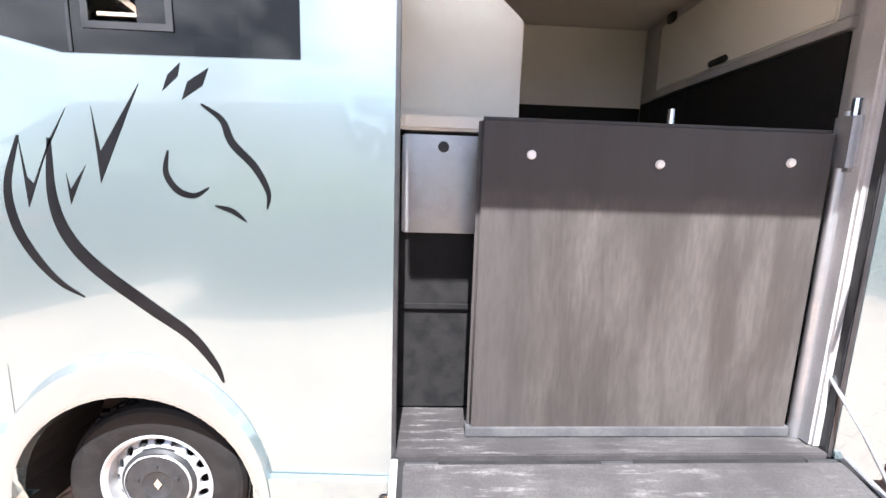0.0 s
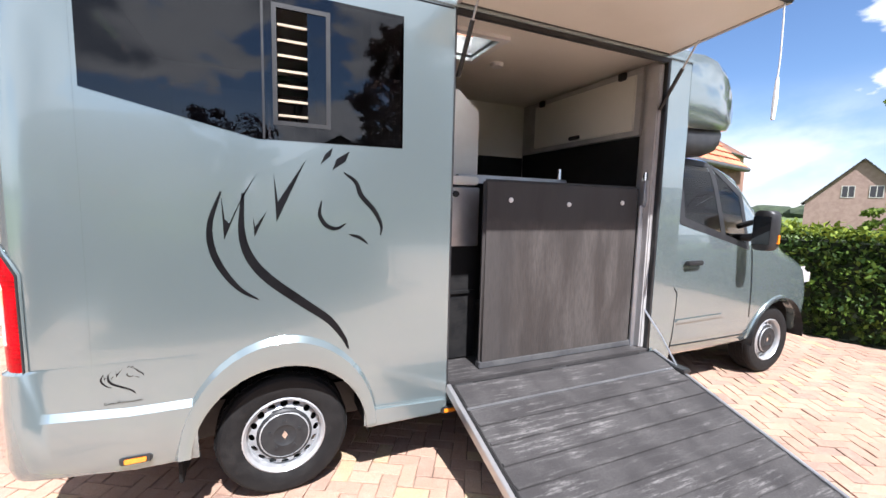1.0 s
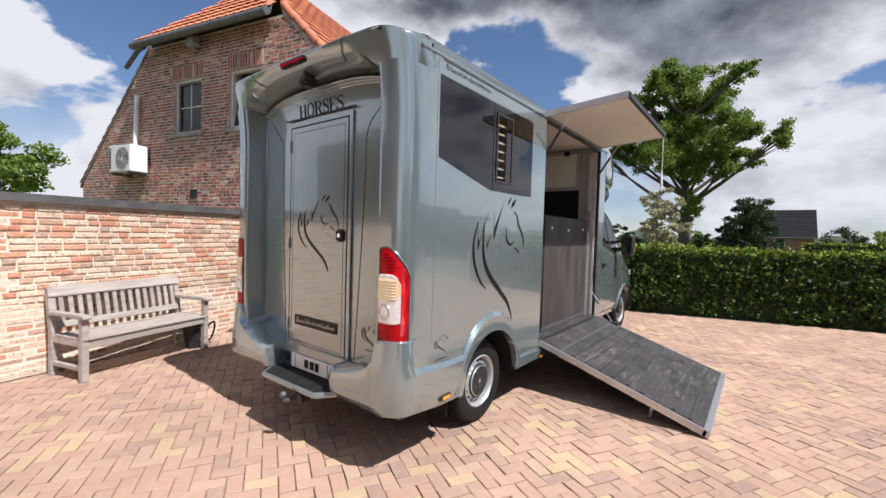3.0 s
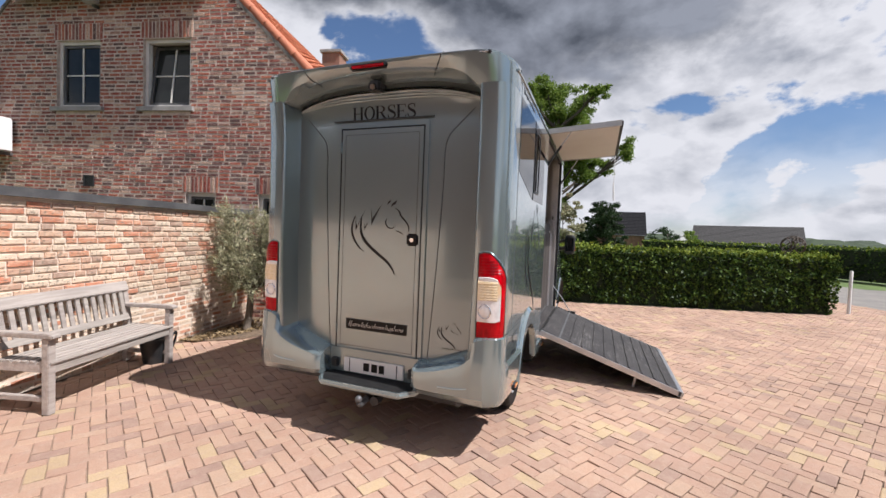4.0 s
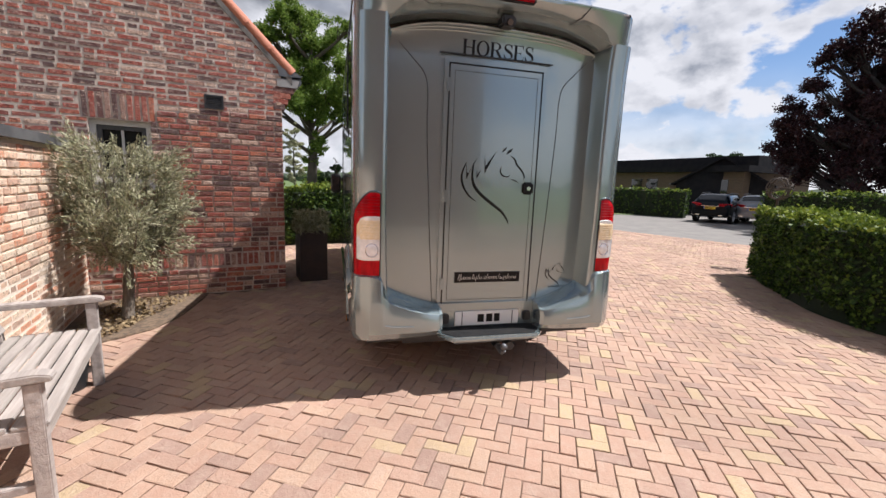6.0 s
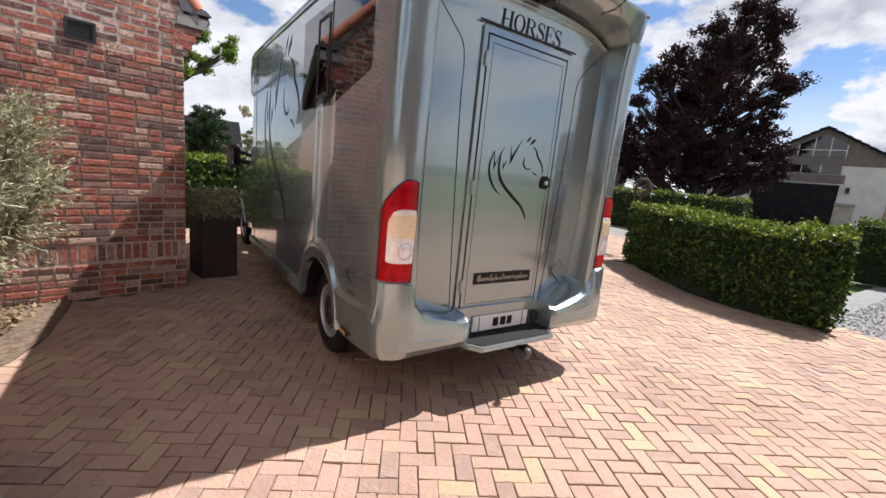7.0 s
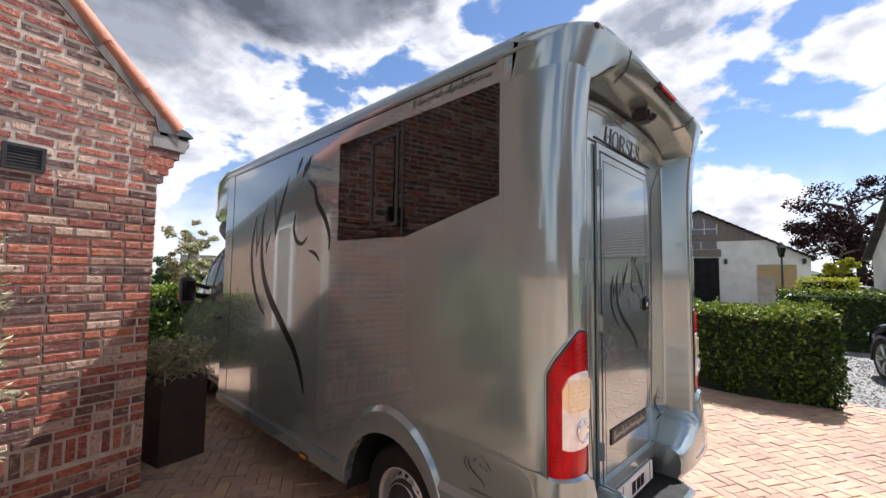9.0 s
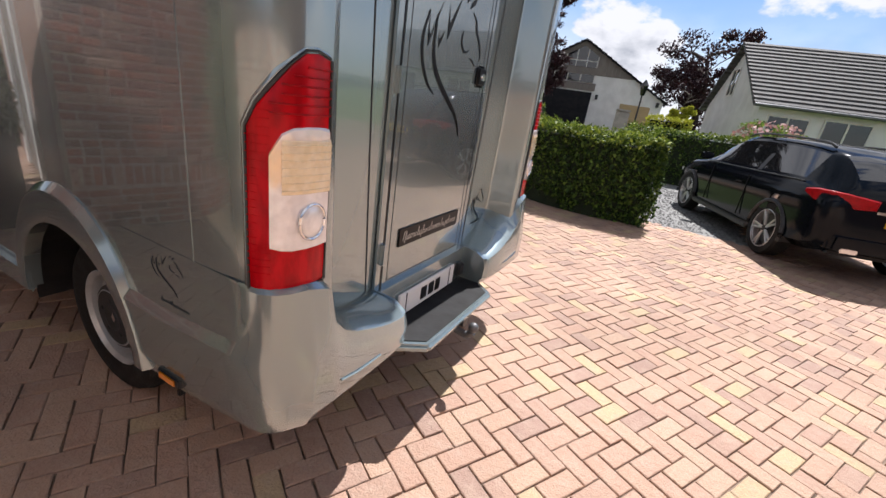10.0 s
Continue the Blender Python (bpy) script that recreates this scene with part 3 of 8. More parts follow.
ground = tagged(part("ground", box(-400, 400, -400, 400, -0.6, -0.10), M["grass"]), "flat green meadow that reaches the horizon", "ground", kind="structure")
bed = tagged(part("paving_bed", prism([(-14, 9), (-14, -9), (-4.2, -9), (-4.2, -3.1), (1.4, -4.0), (0.5, -10.3), (10, -5.8), (7.2, -3.7), (5.3, 2.2), (4.6, 9)], lambda x, y: (x, y, -0.12), (0, 0, 0.108)), M["joint"]), "sandy joints under the clay pavers", "ground", kind="structure")
road = tagged(part("road", prism([(26, 2), (10, -5.8), (5.7, -7.8), (0.5, -10.3), (-2, -20), (-2, -70), (22, -70), (18.8, -26), (17.8, -18.9), (16, -9), (30, -2)], lambda x, y: (x, y, -0.12), (0, 0, 0.10)), M["asphalt"]), "light grey asphalt lane past the driveway", "road", kind="structure")


# ---- house ----
def house_pt(s, z, d=0.0):
    """A point of the gable wall: s metres along it, z up, d metres out of its face."""
    p = CORNER + GABLE * s - ALONG * d
    return (p.x, p.y, z)


OUTLINE = [(0, 0), (0, 2.83), (2.68, 5.42), (6.62, 5.42), (9.35, 2.5), (9.35, 0)]
HOLES = [(3.22, 4.10, 3.46, 4.60), (4.92, 5.78, 3.46, 4.60), (1.40, 1.96, 1.36, 2.04), (2.72, 3.28, 1.36, 2.04)]


def inside(s, z):
    if s < 0 or s > 9.35 or z < 0 or z > 5.42:
        return False
    if z > 2.83 + 0.966 * s or z > 2.5 + 1.07 * (9.35 - s):
        return False
    return True


house = root("brick_house", Matrix(), "old red-brown brick house with a half-hipped orange tile roof", "house")
part("wall", plate(OUTLINE, [[(a, c), (b, c), (b, e), (a, e)] for a, b, c, e in HOLES], lambda s, z: house_pt(s, z, 0.0015), ALONG * 0.3), M["house_mortar"], house, "lime mortar behind the bricks")
DEPTH = 10.5
for s, name in ((0.0, "side_wall"), (9.35, "side_wall")):
    o = Vector(house_pt(s, 0, -0.3))
    bm = bmesh.new()
    side = GABLE * (0.3 if s == 0 else -0.3)
    top = 2.83 if s == 0 else 2.5
    q = [o, o + ALONG * DEPTH, o + ALONG * DEPTH + Vector((0, 0, top)), o + Vector((0, 0, top))]
    bm.faces.new([bm.verts.new(v) for v in q])
    part(name, thicken(bm, side), M["far_brick"], house)
# white-framed side door
for d0, d1, z0, z1, m_, out in ((1.5, 1.72, 0, 2.3, "white", 0.03), (2.62, 2.84, 0, 2.3, "white", 0.03), (1.5, 2.84, 2.3, 2.5, "white", 0.03), (1.73, 2.61, 0.02, 2.29, "wood_cladding", 0.01)):
    o = CORNER - GABLE * out
    q = [o + ALONG * d0 + Vector((0, 0, z0)), o + ALONG * d1 + Vector((0, 0, z0)), o + ALONG * d1 + Vector((0, 0, z1)), o + ALONG * d0 + Vector((0, 0, z1))]
    bm = bmesh.new()
    bm.faces.new([bm.verts.new(v) for v in q])
    part("side_door" if m_ != "white" else "door_surround", thicken(bm, GABLE * out), M[m_], house)


def roof_pt(s, z, d):
    p = CORNER + GABLE * s + ALONG * d
    return Vector((p.x, p.y, z))


def tiled(name, a, b, c, d, rows, cols, parent):
    """Pantiles over the quad a-b (foot) and d-c (head), as one joined mesh of waved courses."""
    verts, faces = [], []
    n = (b - a).cross(d - a).normalized()
    if n.z < 0:
        n = -n
    for i in range(rows):
        t0, t1 = i / rows, (i + 1.12) / rows
        for j in range(cols):
            base = len(verts)
            for t, lift in ((t0, 0.035), (t1, 0.0)):
                for u, w in ((0.0, 0.02), (0.3, -0.008), (0.6, 0.0), (0.8, 0.03), (1.0, 0.02)):
                    lo, hi = a + (b - a) * ((j + u) / cols), d + (c - d) * ((j + u) / cols)
                    verts.append(lo + (hi - lo) * min(t, 1.0) + n * (lift + w + 0.02))
            for q in range(4):
                faces.append((base + q, base + q + 1, base + 6 + q, base + 5 + q))
            faces.append((base, base + 1, base + 2, base + 3, base + 4))
    ob = raw(name, verts, faces, M["roof_tile"], parent, "weathered orange clay pantiles")
    ob["kind"] = "stuff"
    return ob


RIDGE = 7.42
OVER = 0.015
ra, rb = roof_pt(-0.13, 2.74, -OVER), roof_pt(-0.13, 2.74, DEPTH)
rc, rd = roof_pt(4.68, RIDGE, DEPTH), roof_pt(2.70, 5.50, -OVER)
hip = roof_pt(4.68, RIDGE, 1.7)
la, lb = roof_pt(9.44, 2.48, -0.02), roof_pt(9.44, 2.48, DEPTH)
ld = roof_pt(6.62, 5.50, -0.02)
full_d = roof_pt(4.68, RIDGE, -OVER)


def slab(pts, d, name, material, parent):
    bm = bmesh.new()
    bm.faces.new([bm.verts.new(p) for p in pts])
    return part(name, thicken(bm, d), material, parent)


slab([ra, rb, rc, hip, rd], (0, 0, -0.08), "roof_boarding", M["wood_cladding"], house)
slab([la, lb, rc, hip, ld], (0, 0, -0.08), "roof_boarding", M["wood_cladding"], house)
slab([rd + Vector((-0.25, -0.05, -0.1)), ld + Vector((-0.25, -0.05, -0.1)), hip], (0, 0, -0.08), "roof_boarding", M["wood_cladding"], house)


def tri_tiles(a, b, c, d, rows, cols, keep, name):
    ob = tiled(name, a, b, c, d, rows, cols, house)
    bm = bmesh.new()
    bm.from_mesh(ob.data)
    bmesh.ops.delete(bm, geom=[f for f in bm.faces if not keep(f.calc_center_median())], context="FACES")
    bm.to_mesh(ob.data)
    bm.free()
    return ob


def over_hip(p):
    """Whether a point of the main roof lies behind the half hip."""
    d = (p - CORNER).dot(ALONG)
    return p.z < 5.5 + max(0.0, (d + OVER)) * (RIDGE - 5.5) / (1.7 + OVER)


tri_tiles(ra, rb, rc, full_d, 22, 40, over_hip, "roof_tiles")
tri_tiles(la, lb, rc, full_d, 24, 40, over_hip, "roof_tiles")
hl = ld + Vector((-0.28, -0.06, -0.12))
hr = rd + Vector((-0.28, -0.06, -0.12))


def in_hip(p):
    t = (p.z - hr.z) / (RIDGE - hr.z)
    s = (p - CORNER).dot(GABLE)
    return 2.70 + t * 1.98 - 0.1 < s < 6.62 - t * 1.94 + 0.1


tri_tiles(hr, hl, hip + (hl - hr) / 2, hip - (hl - hr) / 2, 9, 18, in_hip, "hip_tiles")
# verge tiles along the right-hand slope
for a, b, name in ((ra, rd, "verge"), (rd, hip, "hip_ridge"), (ld, hip, "hip_ridge")):
    n = max(4, int((b - a).length / 0.33))
    for i in range(n):
        p, q = a + (b - a) * (i / n), a + (b - a) * ((i + 1.08) / n)
        up = Vector((0, 0, 0.05))
        part(name + "_tile", rod(p + up + ALONG * 0.07, q + up + ALONG * 0.07 + Vector((0, 0, 0.02)), 0.085, 0.07, 10), M["roof_tile"], house, "", 40)
gut = bmesh.new()
tube([hr + Vector((-0.06, 0, -0.06)), hl + Vector((-0.06, 0, -0.06))], 0.075, 10, gut)
part("gutter", gut, M["zinc"], house, "dark zinc gutter", 40)
gut = bmesh.new()
tube([ra + Vector((0.1, -0.05, -0.02)), rb + Vector((0, -0.05, -0.02))], 0.06, 10, gut)
part("gutter", gut, M["zinc"], house, "dark zinc gutter", 40)
tube_pts = [Vector(house_pt(7.3, 5.05, 0.12)), Vector(house_pt(6.75, 5.33, 0.18)), Vector(house_pt(6.5, 5.36, 0.2))]
part("downpipe", tube(tube_pts, 0.05), M["zinc"], house, "", 40)
# stone corbel and eaves end at the near corner
part("corbel", prism([(-0.19, 2.62), (0.05, 2.62), (0.05, 2.72), (-0.22, 2.72)], lambda s, z: house_pt(s, z, 0.012), ALONG * 0.33), M["stone_sill"], house)
part("eaves_end", prism([(-0.25, 2.76), (0.02, 2.74), (0.05, 2.86), (-0.20, 2.80)], lambda s, z: house_pt(s, z, 0.02), ALONG * 0.3), M["zinc"], house)
for i, s in enumerate((-0.15, -0.11, -0.075, -0.04)):
    part("corbel_brick", prism([(s, 2.62 - 0.07 * (i + 1)), (0.1, 2.62 - 0.07 * (i + 1)), (0.1, 2.615 - 0.07 * i), (s, 2.615 - 0.07 * i)], lambda a, z: house_pt(a, z, 0.006), ALONG * 0.32), M["brick"], house)
chim = CORNER + GABLE * 4.68 + ALONG * 9.3
ch = root("chimney", pose(chim.x, chim.y, 0, 0, 0, 13.2), "square red-brick chimney with a pale cap on the ridge", "chimney")
part("stack", box(-0.35, 0.35, -0.35, 0.35, 6.9, 8.25, 0.01), M["far_brick"], ch)
part("cap", box(-0.42, 0.42, -0.42, 0.42, 8.25, 8.36, 0.01), M["stone_sill"], ch)


def house_window(s0, s1, z0, z1, tilt=0.0):
    """A casement in the gable: pale frame, darker sash with glazing bars, panes and a stone sill; tilt leans the sash inwards at its top."""
    win = new("window")
    win["label"] = "cream painted wooden window, its sash tilted open" if tilt else "cream painted wooden window with a dark sash"
    win.parent = house
    D = lambda d: (lambda s, z: house_pt(s, z, d - tilt * (z - z0) / (z1 - z0)))
    w, v = 0.055, 0.10
    part("window_frame", plate([(s0, z0), (s1, z0), (s1, z1), (s0, z1)], [[(s0 + w, z0 + w), (s1 - w, z0 + w), (s1 - w, z1 - w), (s0 + w, z1 - w)]], lambda s, z: house_pt(s, z, -0.05), ALONG * 0.08), M["window_paint"], win)
    part("window_sash", plate([(s0 + w, z0 + w), (s1 - w, z0 + w), (s1 - w, z1 - w), (s0 + w, z1 - w)], [[(s0 + v, z0 + v), (s1 - v, z0 + v), (s1 - v, z1 - v), (s0 + v, z1 - v)]], D(-0.072), ALONG * 0.05), M["sash_paint"], win)
    m, h = (s0 + s1) / 2, (z0 + z1) / 2
    part("glazing_bar", prism([(m - 0.012, z0 + v), (m + 0.012, z0 + v), (m + 0.012, z1 - v), (m - 0.012, z1 - v)], D(-0.080), ALONG * 0.03), M["window_paint"], win)
    part("glazing_bar", prism([(s0 + v, h - 0.011), (s1 - v, h - 0.011), (s1 - v, h + 0.011), (s0 + v, h + 0.011)], D(-0.082), ALONG * 0.026), M["window_paint"], win)
    part("pane", prism([(s0 + v, z0 + v), (s1 - v, z0 + v), (s1 - v, z1 - v), (s0 + v, z1 - v)], D(-0.097), ALONG * 0.008), M["house_pane"], win)
    part("reveal", prism([(s0 + w, z0 + w), (s1 - w, z0 + w), (s1 - w, z1 - w), (s0 + w, z1 - w)], lambda s, z: house_pt(s, z, -0.16 - tilt), ALONG * 0.01), M["house_pane"], win)
    part("window_sill", prism([(s0 - 0.08, z0 - 0.07), (s1 + 0.08, z0 - 0.07), (s1 + 0.08, z0), (s0 - 0.08, z0)], lambda s, z: house_pt(s, z, 0.06), ALONG * 0.16), M["stone_sill"], win)


TILTED = min(hole[0] for hole in HOLES if hole[2] > 3)
for hole in HOLES:
    house_window(hole[0], hole[1], hole[2], hole[3], 0.14 if hole[0] == TILTED else 0.0)


def vent(s0, s1, z0, z1):
    v = root("wall_vent", Matrix(), "small black louvred vent grille in the brick wall", "vent")
    part("frame", plate([(s0, z0), (s1, z0), (s1, z1), (s0, z1)], [[(s0 + 0.02, z0 + 0.02), (s1 - 0.02, z0 + 0.02), (s1 - 0.02, z1 - 0.02), (s0 + 0.02, z1 - 0.02)]], lambda s, z: house_pt(s, z, 0.025), ALONG * 0.04), M["plastic"], v)
    part("backing", prism([(s0, z0), (s1, z0), (s1, z1), (s0, z1)], lambda s, z: house_pt(s, z, 0.008), ALONG * 0.01), M["plastic"], v)
    for i in range(6):
        z = z0 + 0.025 + i * (z1 - z0 - 0.04) / 6
        part("slat", prism([(s0 + 0.02, z), (s1 - 0.02, z), (s1 - 0.02, z + 0.012), (s0 + 0.02, z + 0.012)], lambda s, y: house_pt(s, y, 0.018), ALONG * 0.01), M["plastic"], v)


vent(0.66, 0.86, 2.26, 2.42)
vent(5.02, 5.22, 2.10, 2.29)

# air conditioner with its duct
ac_at = Vector(house_pt(7.0, 0, 0))
ac = root("air_conditioner", Matrix.Translation(ac_at) @ pose(0, 0, 0, 0, 0, 13.2 - 90), "white outdoor air conditioner on wall brackets with a white duct", "air conditioner")
part("casing", box(-0.40, 0.40, -0.42, -0.06, 2.66, 3.24, 0.015), M["white"], ac)
g = bmesh.new()
for r in (0.07, 0.12, 0.17, 0.22):
    tube([(0.12 + r * math.cos(a * math.pi / 12), -0.425, 2.95 + r * math.sin(a * math.pi / 12)) for a in range(25)], 0.006, 6, g)
part("fan_grille", g, M["plastic"], ac)
part("badge", box(-0.37, -0.30, -0.424, -0.418, 2.72, 3.18), M["zinc"], ac)
for x in (-0.3, 0.3):
    part("bracket", box(x - 0.02, x + 0.02, -0.44, 0.0, 2.60, 2.655), M["zinc"], ac)
part("duct", rod((0.02, -0.1, 3.24), (0.02, -0.07, 4.4), 0.05, 0.05, 14), M["white"], ac, "", 40)
part("hose", tube(smooth_line([(-0.4, -0.2, 2.8), (-0.56, -0.2, 2.85), (-0.6, -0.15, 2.7), (-0.5, -0.12, 2.6), (-0.42, -0.1, 2.68)]), 0.03), M["white"], ac, "", 40)
part("socket", box(-0.74, -0.62, -0.06, 0.0, 2.95, 3.08, 0.01), M["white"], ac)
fl = root("flood_light", Matrix.Translation(Vector(house_pt(4.95, 5.15, 0.02))) @ pose(0, 0, 0, 0, 0, 13.2 - 90), "grey flood light under the gutter", "lamp")
part("bracket", box(-0.02, 0.02, -0.1, 0, -0.05, 0.0), M["zinc"], fl)
part("housing", box(-0.13, 0.13, -0.22, -0.08, -0.02, 0.16, 0.02), M["stone_sill"], fl)

# ---- garden wall ----
WALL0 = Vector((-0.74, 5.84, 0))


def wall_pt(k, z, d=0.0):
    p = WALL0 + ALONG * k - GABLE * d
    return (p.x, p.y, z)


gw = root("garden_wall", Matrix(), "pale red and cream brick garden wall with a dark coping", "wall", kind="structure")
K0, K1, WTOP = -9.0, 1.27, 1.70
part("wall_core", prism([(K0, 0), (K1, 0), (K1, WTOP), (K0, WTOP)], lambda k, z: wall_pt(k, z, 0.0043), GABLE * 0.2), M["mortar"], gw)
part("coping", prism([(K0, WTOP), (K1, WTOP), (K1, WTOP + 0.08), (K0, WTOP + 0.08)], lambda k, z: wall_pt(k, z, 0.06), GABLE * 0.34), M["coping"], gw)


# unseen wall added behind the walk, cutting sky light and shaping reflections
tagged(part("wall_west", box(-13.4, -13.0, -1.5, 18, 0, 5.8), M["rose_brick"]), "plain rose brick wall added out of view across the yard", "wall", kind="structure")


# ---- hedges ----
def hedge(name, line, width, height, leaf, label, seed, density=420, size=0.034, tips=0.0):
    """A clipped hedge along a line, with an uneven coat of leaves and, by tips, a loose fringe of young growth on top,
    coloured paler for the sun on it.
    """
    rng = np.random.default_rng(seed)
    h = root(name, Matrix(), label, "hedge")
    pts = [Vector((x, y, 0)) for x, y in line]
    pts = smooth_line(pts, 5) if len(pts) > 3 else pts
    w, cents, norms, young, young_n = width / 2, [], [], [], []
    up = Vector((0, 0, 1))
    across = []
    for i, p in enumerate(pts):
        d = (pts[min(i + 1, len(pts) - 1)] - pts[max(i - 1, 0)]).normalized()
        across.append(Vector((d.y, -d.x, 0)))
    ring = lambda p, n: [p + n * (w - 0.12), p - n * (w - 0.12), p - n * (w - 0.12) + up * (height - 0.13), p + n * (w - 0.12) + up * (height - 0.13)]
    ends = [pts[0] + (pts[1] - pts[0]).normalized() * 0.1] + pts[1:-1] + [pts[-1] + (pts[-2] - pts[-1]).normalized() * 0.1]
    core = loft([ring(p, n) for p, n in zip(ends, across)])
    for q, (a, b, na, nb) in enumerate(zip(pts, pts[1:], across, across[1:])):
        d = (b - a).normalized()
        L = (b - a).length
        spot = lambda u, o, z: a.lerp(b, u) + na.lerp(nb, u).normalized() * o + up * z
        faces = [(L * height, lambda u, v: spot(u, w, v * height), lambda u: na.lerp(nb, u).normalized()), (L * height, lambda u, v: spot(u, -w, v * height), lambda u: -na.lerp(nb, u).normalized()), (L * width, lambda u, v: spot(u, width * (v - 0.5), height), lambda u: up)]
        if q == 0:
            faces.append((width * height, lambda u, v: spot(0, width * (u - 0.5), v * height), lambda u: -d))
        if q == len(pts) - 2:
            faces.append((width * height, lambda u, v: spot(1, width * (u - 0.5), v * height), lambda u: d))
        for area, f, way in faces:
            for _ in range(int(area * density + rng.random())):
                u, v = rng.random(2)
                p, nv = f(u, v), way(u)
                lump = noise.noise(p * 1.3) * 0.09 + noise.noise(p * 4.0) * 0.075 + noise.noise(p * 11.0) * 0.06
                # rounded shoulders, drawn in a little at the foot
                soft = 0.0
                if nv.z < 0.5:
                    soft = 0.10 * max(0.0, (p.z - height + 0.16) / 0.16) ** 2 + 0.10 * max(0.0, (0.25 - p.z) / 0.25)
                c = p + nv * (lump - 0.07 - soft + abs(rng.normal()) * 0.03)
                if tips and (nv.z > 0.5 or p.z > height - 0.10) and rng.random() < tips:
                    young.append(tuple(c + up * abs(rng.normal()) * 0.045))
                    young_n.append(tuple(nv * 0.4 + up * 0.6))
                else:
                    cents.append(tuple(c))
                    norms.append(tuple(nv))
    # near-black core: the shade between the leaves, given as a colour
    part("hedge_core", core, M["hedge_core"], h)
    leaves("foliage", cents, size, M[leaf], h, rng, np.array(norms), 1.0)
    if young:
        leaves("young_growth", young, size * 1.05, M["hedge_tip"], h, rng, np.array(young_n), 0.9)
    return h


drive_hedge = hedge("hedge", [(3.6, 9.6), (5.75, 2.2), (7.58, -4.28)], 0.8, 1.34, "hedge_leaf", "clipped green beech hedge along the driveway", 1, 1200, 0.040, 0.5)
# cut lower towards the garden beside the house
for ob in drive_hedge.children:
    for v in ob.data.vertices:
        v.co.z *= 1 - 0.19 * min(1.0, max(0.0, (v.co.y - 3.6) / 2.0))
hedge("hedge", [(0.82, -4.52), (-0.45, -3.45), (-1.12, -2.98), (-1.6, -2.83), (-2.15, -2.83), (-2.66, -2.98)], 1.0, 1.21, "hedge_leaf", "clipped green hedge in a curve beside the car space", 2, 2300, 0.031, 0.6)


# ---- truck ----
YC = 2.33
truck = root("horse_transporter_truck", pose(0, YC, 0), "grey-green metallic two-berth transporter truck with its side ramp down", "truck")
HALF = 1.015
ARCH_X, WHEEL_Z = -1.02, 0.345
ARCH_R = 0.412
FRONT_X = 3.40
WINDOW = [(-1.76, 2.00), (-1.12, 1.85), (-0.42, 1.86), (-0.42, 2.52), (-1.76, 2.52)]


def arch_line(r, n=18, cut=0.36):
    a = math.degrees(math.asin((cut - WHEEL_Z) / r))
    return arc(ARCH_X, WHEEL_Z, r, 180 - a, a, n)


def side_pt(sign, d=0.0):
    return lambda x, z: (x, sign * (HALF + d), z)


for sign in (-1, 1):
    x_end = -0.13 if sign < 0 else 1.56
    outline = [(-1.93, 0.41), *arch_line(ARCH_R + 0.015, 18, 0.41), (x_end, 0.40), (x_end, 2.64), (-1.80, 2.64), (-1.80, 0.87), (-1.86, 0.86), (-1.93, 0.66)]
    part("side_panel", plate(outline, [WINDOW], side_pt(sign), (0, -sign * 0.035, 0)), M["paint"], truck)
    part("front_pillar", prism([(1.56, 0.40), (1.79, 0.40), (1.79, 2.64), (1.56, 2.64)], side_pt(sign, -0.004), (0, -sign * 0.06, 0), 0.004), M["paint"], truck)
part("sill_panel", prism([(-0.13, 0.36), (1.56, 0.36), (1.56, 0.49), (-0.13, 0.49)], side_pt(-1, -0.01), (0, 0.04, 0)), M["paint"], truck)

# roof with rounded edges
HATCH = (-0.10, 0.38, -0.64, -0.22)
rp = [(-HALF, 2.64), (-HALF + 0.006, 2.685), (-HALF + 0.03, 2.725), (-0.94, 2.75), (-0.85, 2.765), (-0.64, 2.779), (-0.22, 2.792), (0, 2.795)]
rp = rp + [(-y, z) for y, z in rp[-2::-1]]
bm = loft([[(x, y * w, z + dz) for y, z in rp] for x, w, dz in ((-1.86, 1, 0), (HATCH[0], 1, 0), (HATCH[1], 1, 0), (1.79, 1, 0))], closed=False)
bmesh.ops.delete(bm, geom=[f for f in bm.faces if HATCH[0] < f.calc_center_median().x < HATCH[1] and HATCH[2] < f.calc_center_median().y < HATCH[3]], context="FACES")
part("roof", bm, M["paint"], truck, "", 40)
hole = [(HATCH[0], HATCH[2]), (HATCH[1], HATCH[2]), (HATCH[1], HATCH[3]), (HATCH[0], HATCH[3])]
part("ceiling_panel", plate([(-1.85, -0.98), (1.75, -0.98), (1.75, 0.98), (-1.85, 0.98)], [hole], lambda x, y: (x, y, 2.685), (0, 0, 0.02)), M["cream"], truck, "cream interior ceiling")
